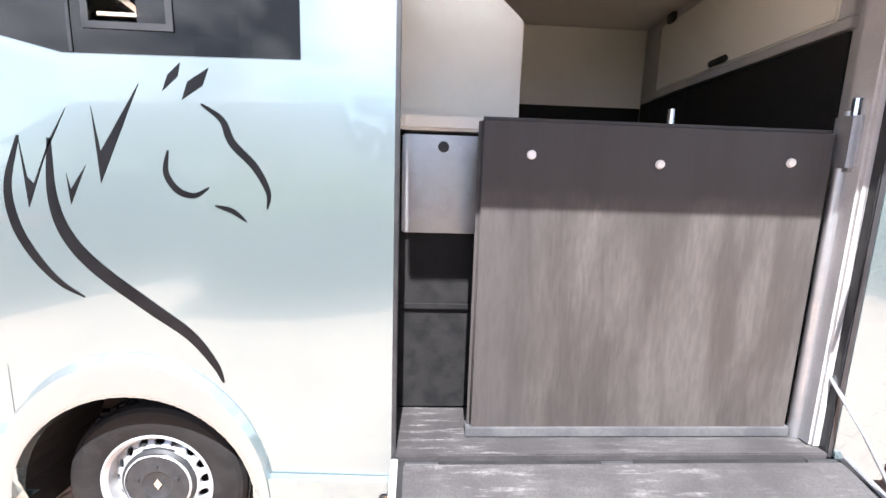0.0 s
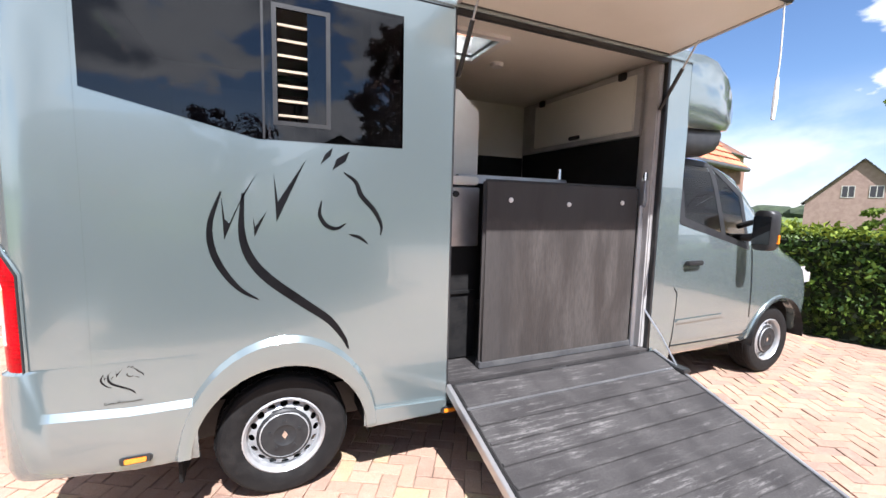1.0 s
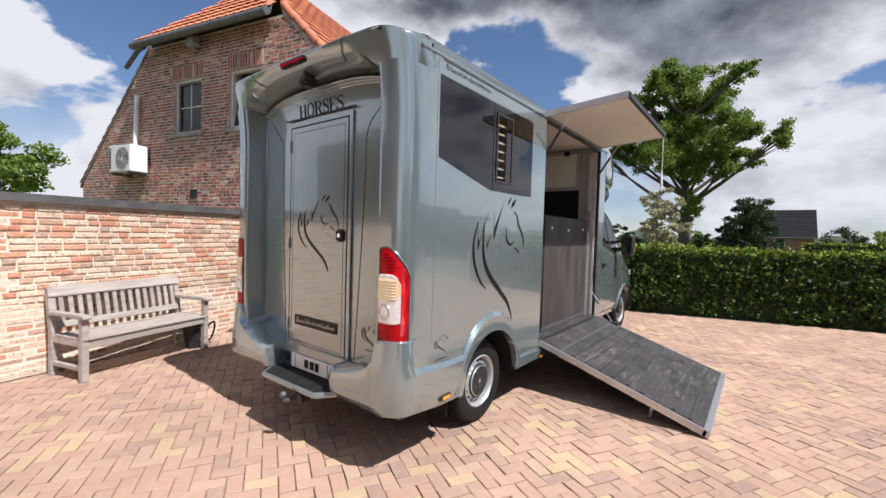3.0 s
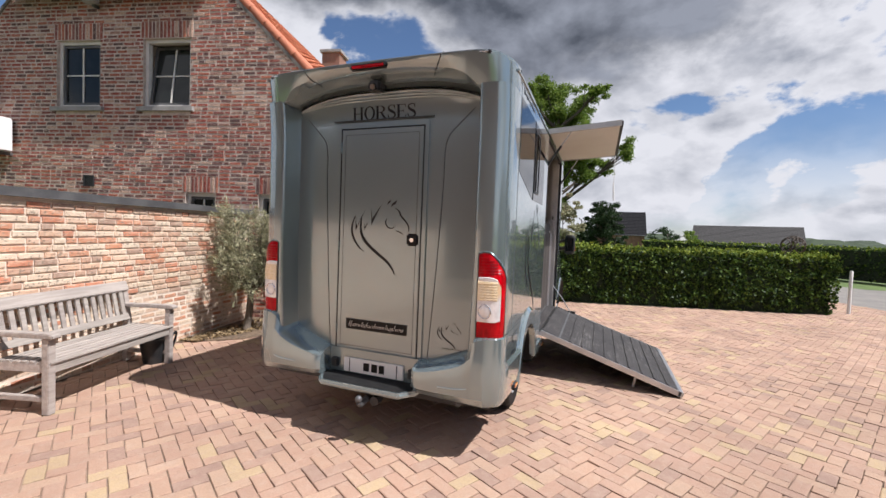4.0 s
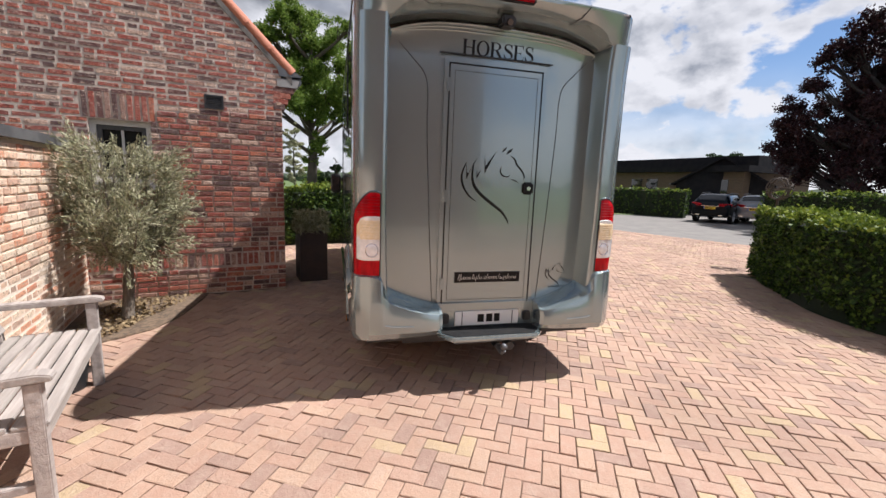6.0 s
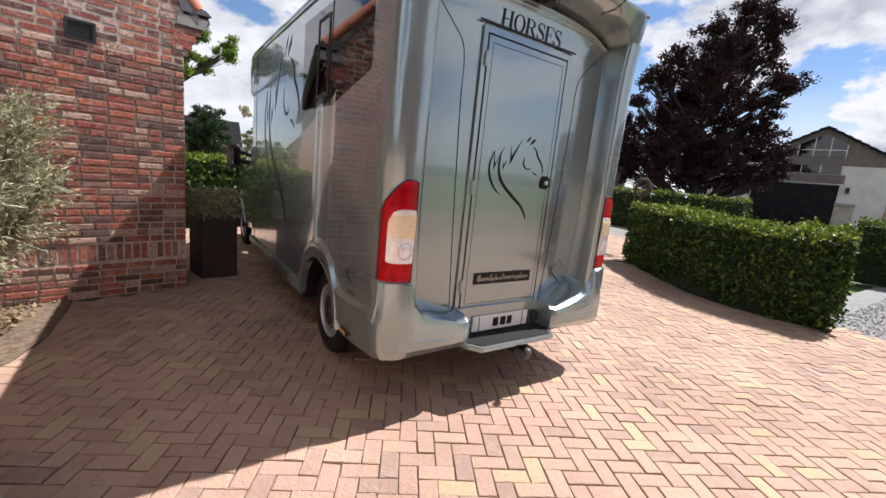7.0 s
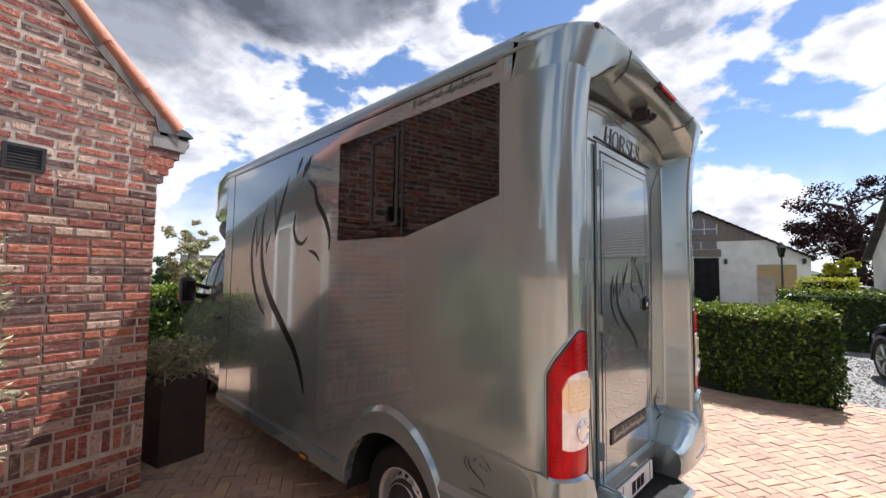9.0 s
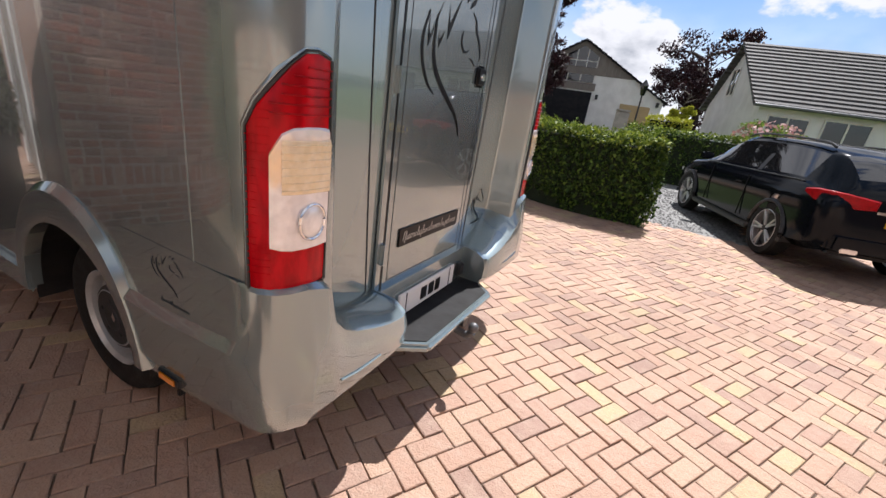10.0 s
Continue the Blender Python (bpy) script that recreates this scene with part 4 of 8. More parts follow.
for sign in (-1, 1):
    part("roof_rail", box(-1.95, 1.79, sign * HALF - 0.007, sign * HALF + 0.007, 2.628, 2.648, 0.004), M["paint"], truck)
    # sill ledges, arch flare
    if sign > 0:
        part("side_skirt", prism([(-0.62, 0.345), (1.78, 0.345), (1.78, 0.44), (-0.62, 0.46)], side_pt(sign, 0.022), (0, -sign * 0.03, 0), 0.012), M["paint"], truck)
    else:
        part("side_skirt", prism([(-0.62, 0.345), (-0.13, 0.345), (-0.13, 0.44), (-0.62, 0.46)], side_pt(sign, 0.022), (0, -sign * 0.03, 0), 0.012), M["paint"], truck)
    a_in = arch_line(ARCH_R, 24, 0.37)
    a_out = [(ARCH_X + (x - ARCH_X) * 1.16, 0.37 + (z - 0.37) * 1.39 if z > 0.37 else z) for x, z in a_in]
    secs = []
    for (xi, zi), (xo, zo) in zip(a_in, a_out):
        q = [(xi, -0.03, zi), (xi, 0.022, zi), (xi + (xo - xi) * 0.12, 0.027, zi + (zo - zi) * 0.12), (xi + (xo - xi) * 0.80, 0.027, zi + (zo - zi) * 0.80), (xo, 0.004, zo), (xo, -0.01, zo)]
        secs.append([(x, sign * (HALF + y), 0.37 + (z - 0.37) * 1.0) for x, y, z in q])
    part("wheel_arch_flare", loft(secs, closed=False), M["paint"], truck, "", 35)
    liner = [[(x, sign * y, z) for x, z in arch_line(ARCH_R + 0.02, 20, 0.3)] for y in (HALF - 0.01, HALF - 0.40)]
    part("wheel_liner", loft(liner, closed=False), M["rubber"], truck)
    # windows
    gap_x = -0.895 if sign < 0 else -1.008
    win = part("side_window", plate(WINDOW, [[(-1.03, 1.94), (gap_x, 1.94), (gap_x, 2.44), (-1.03, 2.44)]], side_pt(sign, 0.002), (0, -sign * 0.006, 0)), M["dark_glass"], truck, "dark tinted side window, slid partly open")
    part("window_rubber", plate([(x, z) for x, z in ((-1.785, 1.985), (-1.122, 1.827), (-0.395, 1.837), (-0.395, 2.545), (-1.785, 2.545))], [WINDOW], side_pt(sign, -0.006), (0, -sign * 0.02, 0)), M["plastic"], win)
    fr = part("sliding_frame", plate([(-1.05, 1.92), (-0.79, 1.92), (-0.79, 2.46), (-1.05, 2.46)], [[(-1.03, 1.94), (-0.81, 1.94), (-0.81, 2.44), (-1.03, 2.44)]], side_pt(sign, 0.007), (0, -sign * 0.012, 0)), M["plastic"], win)
    part("divider", prism([(-1.095, 1.852), (-1.085, 1.852), (-1.085, 2.52), (-1.095, 2.52)], side_pt(sign, 0.005), (0, -sign * 0.004, 0)), M["plastic"], win)
    for i in range(7 if sign < 0 else 0):
        z = 1.965 + i * 0.068
        part("blind_slat", prism([(-1.025, z), (-0.87, z), (-0.87, z + 0.011), (-1.025, z + 0.011)], side_pt(sign, -0.022), (0, -sign * 0.012, 0)), M["blind"], win)
    # seam of the rear corner moulding
    part("seam", box(-1.782, -1.777, sign * HALF - 0.002, sign * HALF + 0.0015, 0.64, 2.62), M["paint"], truck)

for sign in (-1, 1):
    part("roof_seal", box(-1.74, 1.55 if sign > 0 else -0.14, sign * HALF - 0.001, sign * HALF + 0.003, 2.614, 2.621), M["decal"], truck, "thin black rubber strip")
part("panel_gap", box(1.556, 1.562, HALF - 0.001, HALF + 0.0025, 0.46, 2.62), M["decal"], truck)

# floor, bulkheads and inner walls
part("floor_panel", prism([(-1.85, -0.60), (-0.50, -0.60), (-0.50, -0.98), (1.75, -0.98), (1.75, 0.98), (-0.50, 0.98), (-0.50, 0.60), (-1.85, 0.60)], lambda x, y: (x, y, 0.46), (0, 0, 0.06)), M["mat_rubber"], truck, "dark rubber floor")
# plain box for the chassis, put in to block light beneath
part("chassis", box(-1.80, 3.6, -0.62, 0.62, 0.24, 0.45), M["plastic"], truck, "black chassis")
part("rear_partition", box(-0.62, -0.58, -0.97, 0.97, 0.52, 2.68), M["cream"], truck)
part("inner_wall", box(-0.58, 1.63, 0.87, 0.978, 0.52, 2.68), M["cream"], truck)
part("inner_kickboard", box(-0.58, 1.62, 0.852, 0.868, 0.52, 2.11), M["rubber"], truck)
part("front_bulkhead", box(1.64, 1.70, -0.97, 0.95, 0.52, 2.68), M["profile"], truck)
part("front_padding", box(1.625, 1.638, -0.72, 0.85, 0.52, 2.14), M["rubber"], truck, "black padded lower bulkhead")
part("front_flap", box(1.60, 1.638, -0.68, 0.62, 2.19, 2.62, 0.008), M["cream"], truck, "cream flap in an aluminium frame")
fr = bmesh.new()
for y0, y1, z0, z1 in ((-0.74, 0.68, 2.145, 2.188), (-0.74, 0.68, 2.622, 2.665), (-0.74, -0.683, 2.19, 2.62), (0.623, 0.68, 2.19, 2.62)):
    box(1.605, 1.638, y0, y1, z0, z1, 0.003, fr)
part("flap_frame", fr, M["profile"], truck)
for y in (-0.55, 0.49):
    part("flap_hinge", box(1.575, 1.61, y - 0.035, y + 0.035, 2.60, 2.66, 0.006), M["plastic"], truck)
part("flap_latch", box(1.575, 1.60, -0.09, 0.05, 2.20, 2.235, 0.008), M["plastic"], truck)
part("corner_post", box(1.50, 1.60, -0.98, -0.88, 0.52, 2.60, 0.01), M["profile"], truck)
part("door_seal", box(1.535, 1.562, -1.012, -0.975, 0.50, 2.63, 0.004), M["plastic"], truck)
part("door_seal", box(-0.135, -0.115, -1.012, -0.975, 0.50, 2.63, 0.004), M["plastic"], truck)
part("door_seal", box(-0.115, 1.535, -1.012, -0.985, 2.60, 2.63, 0.004), M["plastic"], truck)
part("sill_plate", box(-0.115, 1.535, -1.018, -0.92, 0.49, 0.524, 0.004), M["mat_rubber"], truck)

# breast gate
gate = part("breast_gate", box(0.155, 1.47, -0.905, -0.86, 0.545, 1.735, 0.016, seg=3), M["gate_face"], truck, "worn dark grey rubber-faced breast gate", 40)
part("gate_rail", box(0.15, 1.475, -0.91, -0.855, 0.522, 0.565, 0.004), M["zinc"], gate)
for x, z in ((0.343, 1.608), (0.811, 1.590), (1.300, 1.612)):
    part("bolt", rod((x, -0.903, z), (x, -0.914, z), 0.018, 0.014, 12), M["white"], gate, "", 30)
part("gate_post", rod((1.50, -0.90, 0.52), (1.50, -0.90, 1.80), 0.024, 0.024, 14), M["alu"], truck, "round aluminium post", 30)
part("post_clamp", box(1.472, 1.560, -0.955, -0.862, 1.585, 1.795, 0.014), M["alu"], truck)
part("clamp_pin", rod((1.49, -0.93, 1.78), (1.49, -0.93, 1.84), 0.016, 0.016, 10), M["chrome"], truck, "", 30)
# tack locker and worktop
part("locker", box(-0.56, 0.22, -0.70, -0.20, 0.53, 1.68, 0.004), M["rubber"], truck, "black locker body")
part("locker_door", box(-0.12, 0.215, -0.725, -0.70, 1.30, 1.685, 0.006), M["alu"], truck, "brushed aluminium locker door")
part("locker_lock", rod((0.04, -0.724, 1.64), (0.04, -0.74, 1.64), 0.022, 0.018, 14), M["plastic"], truck, "", 30)
part("worktop", box(-0.56, 0.20, -0.74, -0.15, 1.70, 1.755, 0.01), M["cream"], truck, "cream worktop edge")
part("locker_shelf", box(-0.14, 0.20, -0.715, -0.35, 0.98, 1.0), M["rubber"], truck)
part("divider_rail", box(0.20, 1.20, -0.42, -0.36, 1.735, 1.795, 0.008), M["alu"], truck, "aluminium divider rail")
part("rail_pin", rod((1.14, -0.39, 1.79), (1.14, -0.39, 1.88), 0.022, 0.018, 12), M["chrome"], truck, "", 30)
part("head_screen", prism([(-0.56, 1.76), (0.425, 1.76), (0.425, 2.27), (0.25, 2.42), (-0.56, 2.42)], lambda x, z: (x, -0.30, z), (0, 0.03, 0), 0.006), M["white"], truck, "white head screen")
part("ceiling_lamp", rod((0.62, -0.20, 2.685), (0.62, -0.20, 2.66), 0.055, 0.045, 20), M["white"], truck, "", 30)
hatch = part("roof_hatch", plate([(-0.15, -0.69), (0.43, -0.69), (0.43, -0.17), (-0.15, -0.17)], [hole], lambda x, y: (x, y, 2.66), (0, 0, 0.025)), M["white"], truck, "white-framed roof hatch")
part("hatch_curb", plate([(-0.12, -0.66), (0.40, -0.66), (0.40, -0.20), (-0.12, -0.20)], [hole], lambda x, y: (x, y, 2.685), (0, 0, 0.145)), M["white"], hatch)
part("pane", box(-0.12, 0.40, -0.66, -0.20, 2.831, 2.837), M["pane"], hatch, "clear roof pane")

# ---- top flap ----
flap = part("top_flap", prism([(-0.99, 2.655), (-1.01, 2.69), (-1.705, 2.745), (-1.725, 2.73), (-1.715, 2.705)], lambda y, z: (-0.12, y, z), (1.66, 0, 0)), M["cream"], truck, "raised top flap, cream inside")
part("flap_skin", prism([(-1.0, 2.693), (-1.01, 2.70), (-1.72, 2.756), (-1.71, 2.748)], lambda y, z: (-0.115, y, z), (1.65, 0, 0)), M["paint"], flap)
part("flap_edge", box(-0.125, 1.545, -1.745, -1.715, 2.70, 2.752, 0.006), M["plastic"], flap)
for x in (-0.128, 1.528):
    part("flap_edge", prism([(-1.0, 2.645), (-1.01, 2.70), (-1.73, 2.757), (-1.73, 2.70)], lambda y, z: (x, y, z), (0.02, 0, 0)), M["profile"], flap)
part("flap_hinge", rod((-0.12, -1.005, 2.66), (1.54, -1.005, 2.66), 0.014, 0.014, 10), M["plastic"], flap, "", 30)
for x in (-0.09, 1.51):
    st = part("gas_strut", rod((x, -0.985, 2.28), (x, -1.14, 2.52), 0.013, 0.013, 10), M["plastic"], truck, "black gas strut", 30)
    part("strut_rod", rod((x, -1.14, 2.52), (x, -1.24, 2.67), 0.006, 0.006, 8), M["alu"], st, "", 30)
part("pull_cord", tube(smooth_line([(1.50, -1.72, 2.72), (1.505, -1.725, 2.45), (1.51, -1.72, 2.30)]), 0.004, 6), M["white"], truck, "white pull cord hanging from the flap")
part("pull_handle", tube([(1.51, -1.72, 2.31), (1.50, -1.725, 2.20), (1.485, -1.73, 2.08)], [0.008, 0.013, 0.010], 8), M["white"], truck)

# ---- ramp ----
RA, RB = Vector((0, -1.02, 0.505)), Vector((0, -2.41, 0.055))
down = (RB - RA).normalized()
nrm = Vector((0, down.z, -down.y))
nrm = nrm if nrm.z > 0 else -nrm
RL = (RB - RA).length


def ramp_pt(x, t, h):
    p = RA + down * t + nrm * h
    return Vector((x, p.y, p.z))


def ramp_box(x0, x1, t0, t1, h0, h1, bevel=0.004):
    bm = box(x0, x1, t0, t1, h0, h1, bevel)
    bmesh.ops.transform(bm, matrix=Matrix.Translation(RA) @ Matrix(((1, 0, 0, 0), (0, down.y, nrm.y, 0), (0, down.z, nrm.z, 0), (0, 0, 0, 1))), verts=bm.verts)
    return bm


ramp = part("loading_ramp", ramp_box(-0.115, 1.60, 0, RL, -0.04, 0.0), M["rubber"], truck, "lowered loading ramp with a ribbed rubber surface")
part("ramp_rubber", ramp_box(-0.085, 1.575, 0.02, RL - 0.03, 0.0, 0.008), M["mat_rubber"], ramp, "worn grey-black rubber surface")
for x0, x1 in ((-0.13, -0.105), (1.592, 1.617)):
    part("edge_profile", ramp_box(x0, x1, 0, RL, -0.044, 0.012), M["alu"], ramp, "aluminium edge")
part("edge_profile", ramp_box(-0.13, 1.62, RL - 0.03, RL + 0.02, -0.044, 0.010), M["alu"], ramp, "aluminium edge")
part("edge_profile", ramp_box(-0.095, 1.585, 0.20, 0.222, 0.006, 0.012), M["zinc"], ramp)
for i in range(9):
    t = 0.32 + i * 0.125
    part("ramp_rib", ramp_box(-0.08, 1.57, t, t + 0.022, 0.006, 0.017, 0.003), M["mat_rubber"], ramp)
for x in (0.02, 1.46):
    p = ramp_pt(x, RL * 0.72, -0.05)
    part("ramp_leg", rod(p, (x, p.y + 0.02, 0.0), 0.014, 0.014, 8), M["alu"], ramp, "", 30)
for x in (-0.02, 0.7, 1.5):
    part("ramp_hinge", rod((x - 0.06, -1.03, 0.492), (x + 0.06, -1.03, 0.492), 0.014, 0.014, 10), M["plastic"], ramp, "", 30)
part("ramp_stay", tube([(1.515, -0.93, 0.88), (1.56, -1.10, 0.66), (1.60, -1.22, 0.46)], 0.007, 6), M["alu"], truck, "thin steel stay cable")
part("stay_latch", box(1.56, 1.64, -1.30, -1.18, 0.43, 0.46, 0.006), M["plastic"], ramp)

# ---- rear ----
def steps(x, table):
    """Straight interpolation in a table of pairs."""
    for (x0, a), (x1, b) in zip(table, table[1:]):
        if x <= x1:
            return a + (b - a) * max(0.0, (x - x0) / (x1 - x0))
    return table[-1][1]


def header_z(y):
    return 2.57 - 0.093 * min(1.0, abs(y) / 0.78) ** 3.5


def rear_x(y):
    """The slightly bowed panel between the two corner columns."""
    return -1.926 + 0.030 * (min(abs(y), 0.80) / 0.79) ** 2


COLUMN = [(1.015, -1.80), (1.0147, -1.845), (1.0135, -1.89), (1.0105, -1.932), (1.005, -1.972), (0.994, -2.010), (0.974, -2.043), (0.946, -2.063), (0.91, -2.073), (0.83, -2.076), (0.812, -2.074), (0.802, -2.066), (0.797, -2.053)]
secs = []
for z in (0.55, 0.7, 0.95, 1.2, 1.5, 1.8, 2.1, 2.2, 2.3, 2.35, 2.4, 2.46, 2.52):
    slim = -0.022 * max(0.0, (1.3 - z) / 0.7)
    flare = -0.026 * max(0.0, (z - 2.15) / 0.37) ** 2
    row = [(x + flare * min(1.0, max(0.0, (-1.90 - x) / 0.16)), y + (slim if y < 0.82 else 0), z) for y, x in COLUMN]
    row += [(-1.91, 0.793 + slim, z), (-1.899, 0.787 + slim, z)]
    for f in (0.97, 0.85, 0.7, 0.55, 0.4, 0.2, 0.0):
        y = 0.787 * f + slim * f
        top = max(0.0, (z - 2.40) / 0.12)
        zz = z if z < 2.41 else 2.40 + (header_z(y) - 2.40) * top
        row.append((rear_x(y) - 0.028 * top * top, y, zz))
    secs.append([(x, -y, z) for x, y, z in row] + [(x, y, z) for x, y, z in row[-2::-1]])
part("rear_shell", loft(secs, closed=False), M["paint"], truck, "", 35)

# spoiler over the rear
LIP = [(0, 2.658), (0.3, 2.655), (0.55, 2.637), (0.67, 2.600), (0.73, 2.56), (0.775, 2.520), (0.80, 2.506), (1.02, 2.50)]
half = [(0.1 * i, -2.172) for i in range(7)] + [(0.64, -2.172), (0.68, -2.172), (0.72, -2.171), (0.76, -2.17), (0.79, -2.168), (0.84, -2.160), (0.89, -2.142), (0.925, -2.115), (0.955, -2.08), (0.982, -2.04), (0.998, -2.0), (1.008, -1.955), (1.013, -1.91), (1.0155, -1.85)]
sp = []
for y, back in [(-y, b) for y, b in half[:0:-1]] + half:
    a = abs(y)
    t = min(1.0, max(0.0, (a - 0.70) / 0.10))
    arm = t * t * (3 - 2 * t)
    edge = max(0.0, (a - 0.80) / 0.2)
    top = 2.722 - 0.016 * a ** 2 - 0.02 * edge ** 3
    low = steps(a, LIP)
    roof_z = steps(-a, rp[:8]) if a < HALF else 2.64
    fx = max(back + 0.04, -2.14 if a < 0.8 else -2.118)
    fx = fx * (1 - arm) + max(back + 0.03, -2.095) * arm
    mx, mz = -2.055, 0.45 * low + 0.55 * header_z(y) + 0.022
    ex, ez = -1.912, header_z(y) + 0.03
    inner = min(1.0, max(0.0, (a - 0.79) / 0.04))
    sp.append([(-1.80, y, roof_z + 0.002), (min(-1.86, 0.4 * back + 0.6 * -1.86), y, 0.45 * (roof_z + 0.01) + 0.55 * top), (back + 0.014, y, top), (back, y, top - 0.010), (back + 0.003, y, top - 0.03), (fx, y, low), (mx * (1 - arm) + (fx + 0.02) * arm, y, mz * (1 - arm) + (low - 0.006) * arm), (ex * (1 - inner) + (fx + 0.05) * inner, y, ez * (1 - inner) + (low - 0.006) * inner)])
part("rear_spoiler", loft(sp), M["paint"], truck, "", 32)
for s in (-1, 1):
    part("spoiler_seam", tube([(-2.155, s * 0.56, 2.722), (-2.177, s * 0.55, 2.700), (-2.142, s * 0.51, 2.640), (-2.06, s * 0.46, 2.612)], 0.003, 6), M["hub"], truck)
    mk = part("marker_lamp", box(-2.159, -2.12, s * 0.83 - 0.05, s * 0.83 + 0.05, 2.678, 2.702, 0.006), M["plastic"], truck)
    part("lens", box(-2.164, -2.15, s * 0.83 - 0.036, s * 0.83 + 0.036, 2.683, 2.697, 0.005), M["lamp_clear"], mk)
br = part("brake_light", box(-2.178, -2.13, -0.148, 0.148, 2.664, 2.708, 0.010), M["plastic"], truck, "high red brake light")
part("lens", box(-2.184, -2.17, -0.13, 0.13, 2.668, 2.692, 0.006), M["lamp_red"], br)
cm = part("reversing_camera", box(-2.09, -1.99, -0.05, 0.05, 2.545, 2.615, 0.014), M["plastic"], truck, "small black reversing camera")
part("lens", rod((-2.085, 0, 2.57), (-2.105, 0, 2.56), 0.024, 0.02, 14), M["black_glass"], cm, "", 30)
for i in range(3):
    w = 0.77 - 0.03 * i
    ridge = []
    for j in range(-8, 9):
        y = j / 8 * w
        z = header_z(y) - 0.003 - 0.021 * i * (1 - 0.6 * (y / w) ** 4)
        top = max(0.0, (z - 2.40) / max(0.05, header_z(y) - 2.40))
        ridge.append((rear_x(y) - 0.028 * top * top - 0.001, y, z))
    part("header_ridge", tube(ridge, 0.0075, 6), M["paint"], truck, "", 60)

# rear door
def rear_pt(d=0.0):
    return lambda y, z: (-1.926 - d, y, z)


door = part("rear_door", prism([(-0.345, 0.585), (0.355, 0.585), (0.355, 2.31), (-0.345, 2.31)], rear_pt(0.012), (0.02, 0, 0), 0.004), M["paint"], truck)
part("door_frame", plate([(-0.385, 0.54), (0.395, 0.54), (0.395, 2.355), (-0.385, 2.355)], [[(-0.352, 0.578), (0.362, 0.578), (0.362, 2.317), (-0.352, 2.317)]], rear_pt(0.010), (0.012, 0, 0)), M["paint"], truck)
part("door_gap", plate([(-0.354, 0.576), (0.364, 0.576), (0.364, 2.319), (-0.354, 2.319)], [[(-0.344, 0.586), (0.354, 0.586), (0.354, 2.309), (-0.344, 2.309)]], rear_pt(0.0105), (0.006, 0, 0)), M["decal"], truck)
part("door_panel_line", plate([(-0.312, 0.62), (0.322, 0.62), (0.322, 2.27), (-0.312, 2.27)], [[(-0.308, 0.624), (0.318, 0.624), (0.318, 2.266), (-0.308, 2.266)]], rear_pt(0.0128), (0.001, 0, 0)), M["hub"], door)
part("header_line", box(-1.9415, -1.93, -0.42, 0.43, 2.372, 2.380), M["hub"], truck)
for z in (0.75, 1.40, 2.17):
    part("hinge", box(-1.952, -1.93, 0.352, 0.378, z - 0.045, z + 0.045, 0.005), M["paint"], door)
lk = part("lock", box(-1.956, -1.93, -0.33, -0.238, 1.43, 1.522, 0.016, seg=3), M["decal"], door, "black square lock", 40)
part("lock_button", rod((-1.955, -0.285, 1.475), (-1.962, -0.285, 1.475), 0.018, 0.016, 16), M["chrome"], lk, "", 30)
for s in (-1, 1):
    groove = [(rear_x(y) - 0.0005, s * y, z) for y, z in [tuple(v) for v in smooth_line([(0.428, 0.60), (0.448, 0.9), (0.470, 1.25), (0.502, 1.87), (0.506, 2.12), (0.53, 2.23), (0.60, 2.31), (0.745, 2.455)], 5)]]
    part("panel_groove", tube(groove, 0.003, 6), M["hub"], truck)

# bumper corners, swept from the step round to the sides
SWEEP = [
    (0.385, [(-1.925, 0.600), (-2.04, 0.592), (-2.085, 0.565), (-2.100, 0.520), (-2.097, 0.450), (-2.07, 0.415), (-1.95, 0.415)]),
    (0.43, [(-1.915, 0.604), (-2.05, 0.592), (-2.105, 0.562), (-2.122, 0.510), (-2.118, 0.450), (-2.09, 0.412), (-1.95, 0.412)]),
    (0.55, [(-1.905, 0.642), (-2.06, 0.622), (-2.118, 0.588), (-2.132, 0.522), (-2.130, 0.450), (-2.10, 0.408), (-1.95, 0.408)]),
    (0.68, [(-1.898, 0.692), (-2.055, 0.668), (-2.116, 0.626), (-2.136, 0.545), (-2.132, 0.450), (-2.10, 0.404), (-1.95, 0.404)]),
    (0.765, [(-1.893, 0.735), (-2.052, 0.712), (-2.114, 0.665), (-2.136, 0.565), (-2.132, 0.450), (-2.10, 0.402), (-1.95, 0.402)]),
    (0.80, [(-2.00, 0.78), (-2.078, 0.760), (-2.116, 0.700), (-2.136, 0.580), (-2.132, 0.450), (-2.10, 0.401), (-1.95, 0.401)]),
    (0.83, [(-2.068, 0.845), (-2.102, 0.822), (-2.120, 0.715), (-2.136, 0.590), (-2.132, 0.450), (-2.10, 0.400), (-1.95, 0.400)]),
    (0.91, [(-2.068, 0.862), (-2.098, 0.848), (-2.112, 0.715), (-2.130, 0.610), (-2.128, 0.450), (-2.100, 0.398), (-2.00, 0.399)]),
]
TURN_PTS = [(0.945, -2.065, 0.42, -0.91), (0.972, -2.050, 0.62, -0.78), (0.994, -2.023, 0.85, -0.53), (1.007, -1.988, 0.95, -0.30), (1.0135, -1.953, 0.99, -0.1)] + [(1.015, x, 1.0, 0.0) for x in (-1.918, -1.85, -1.78, -1.65, -1.52, -1.40)]
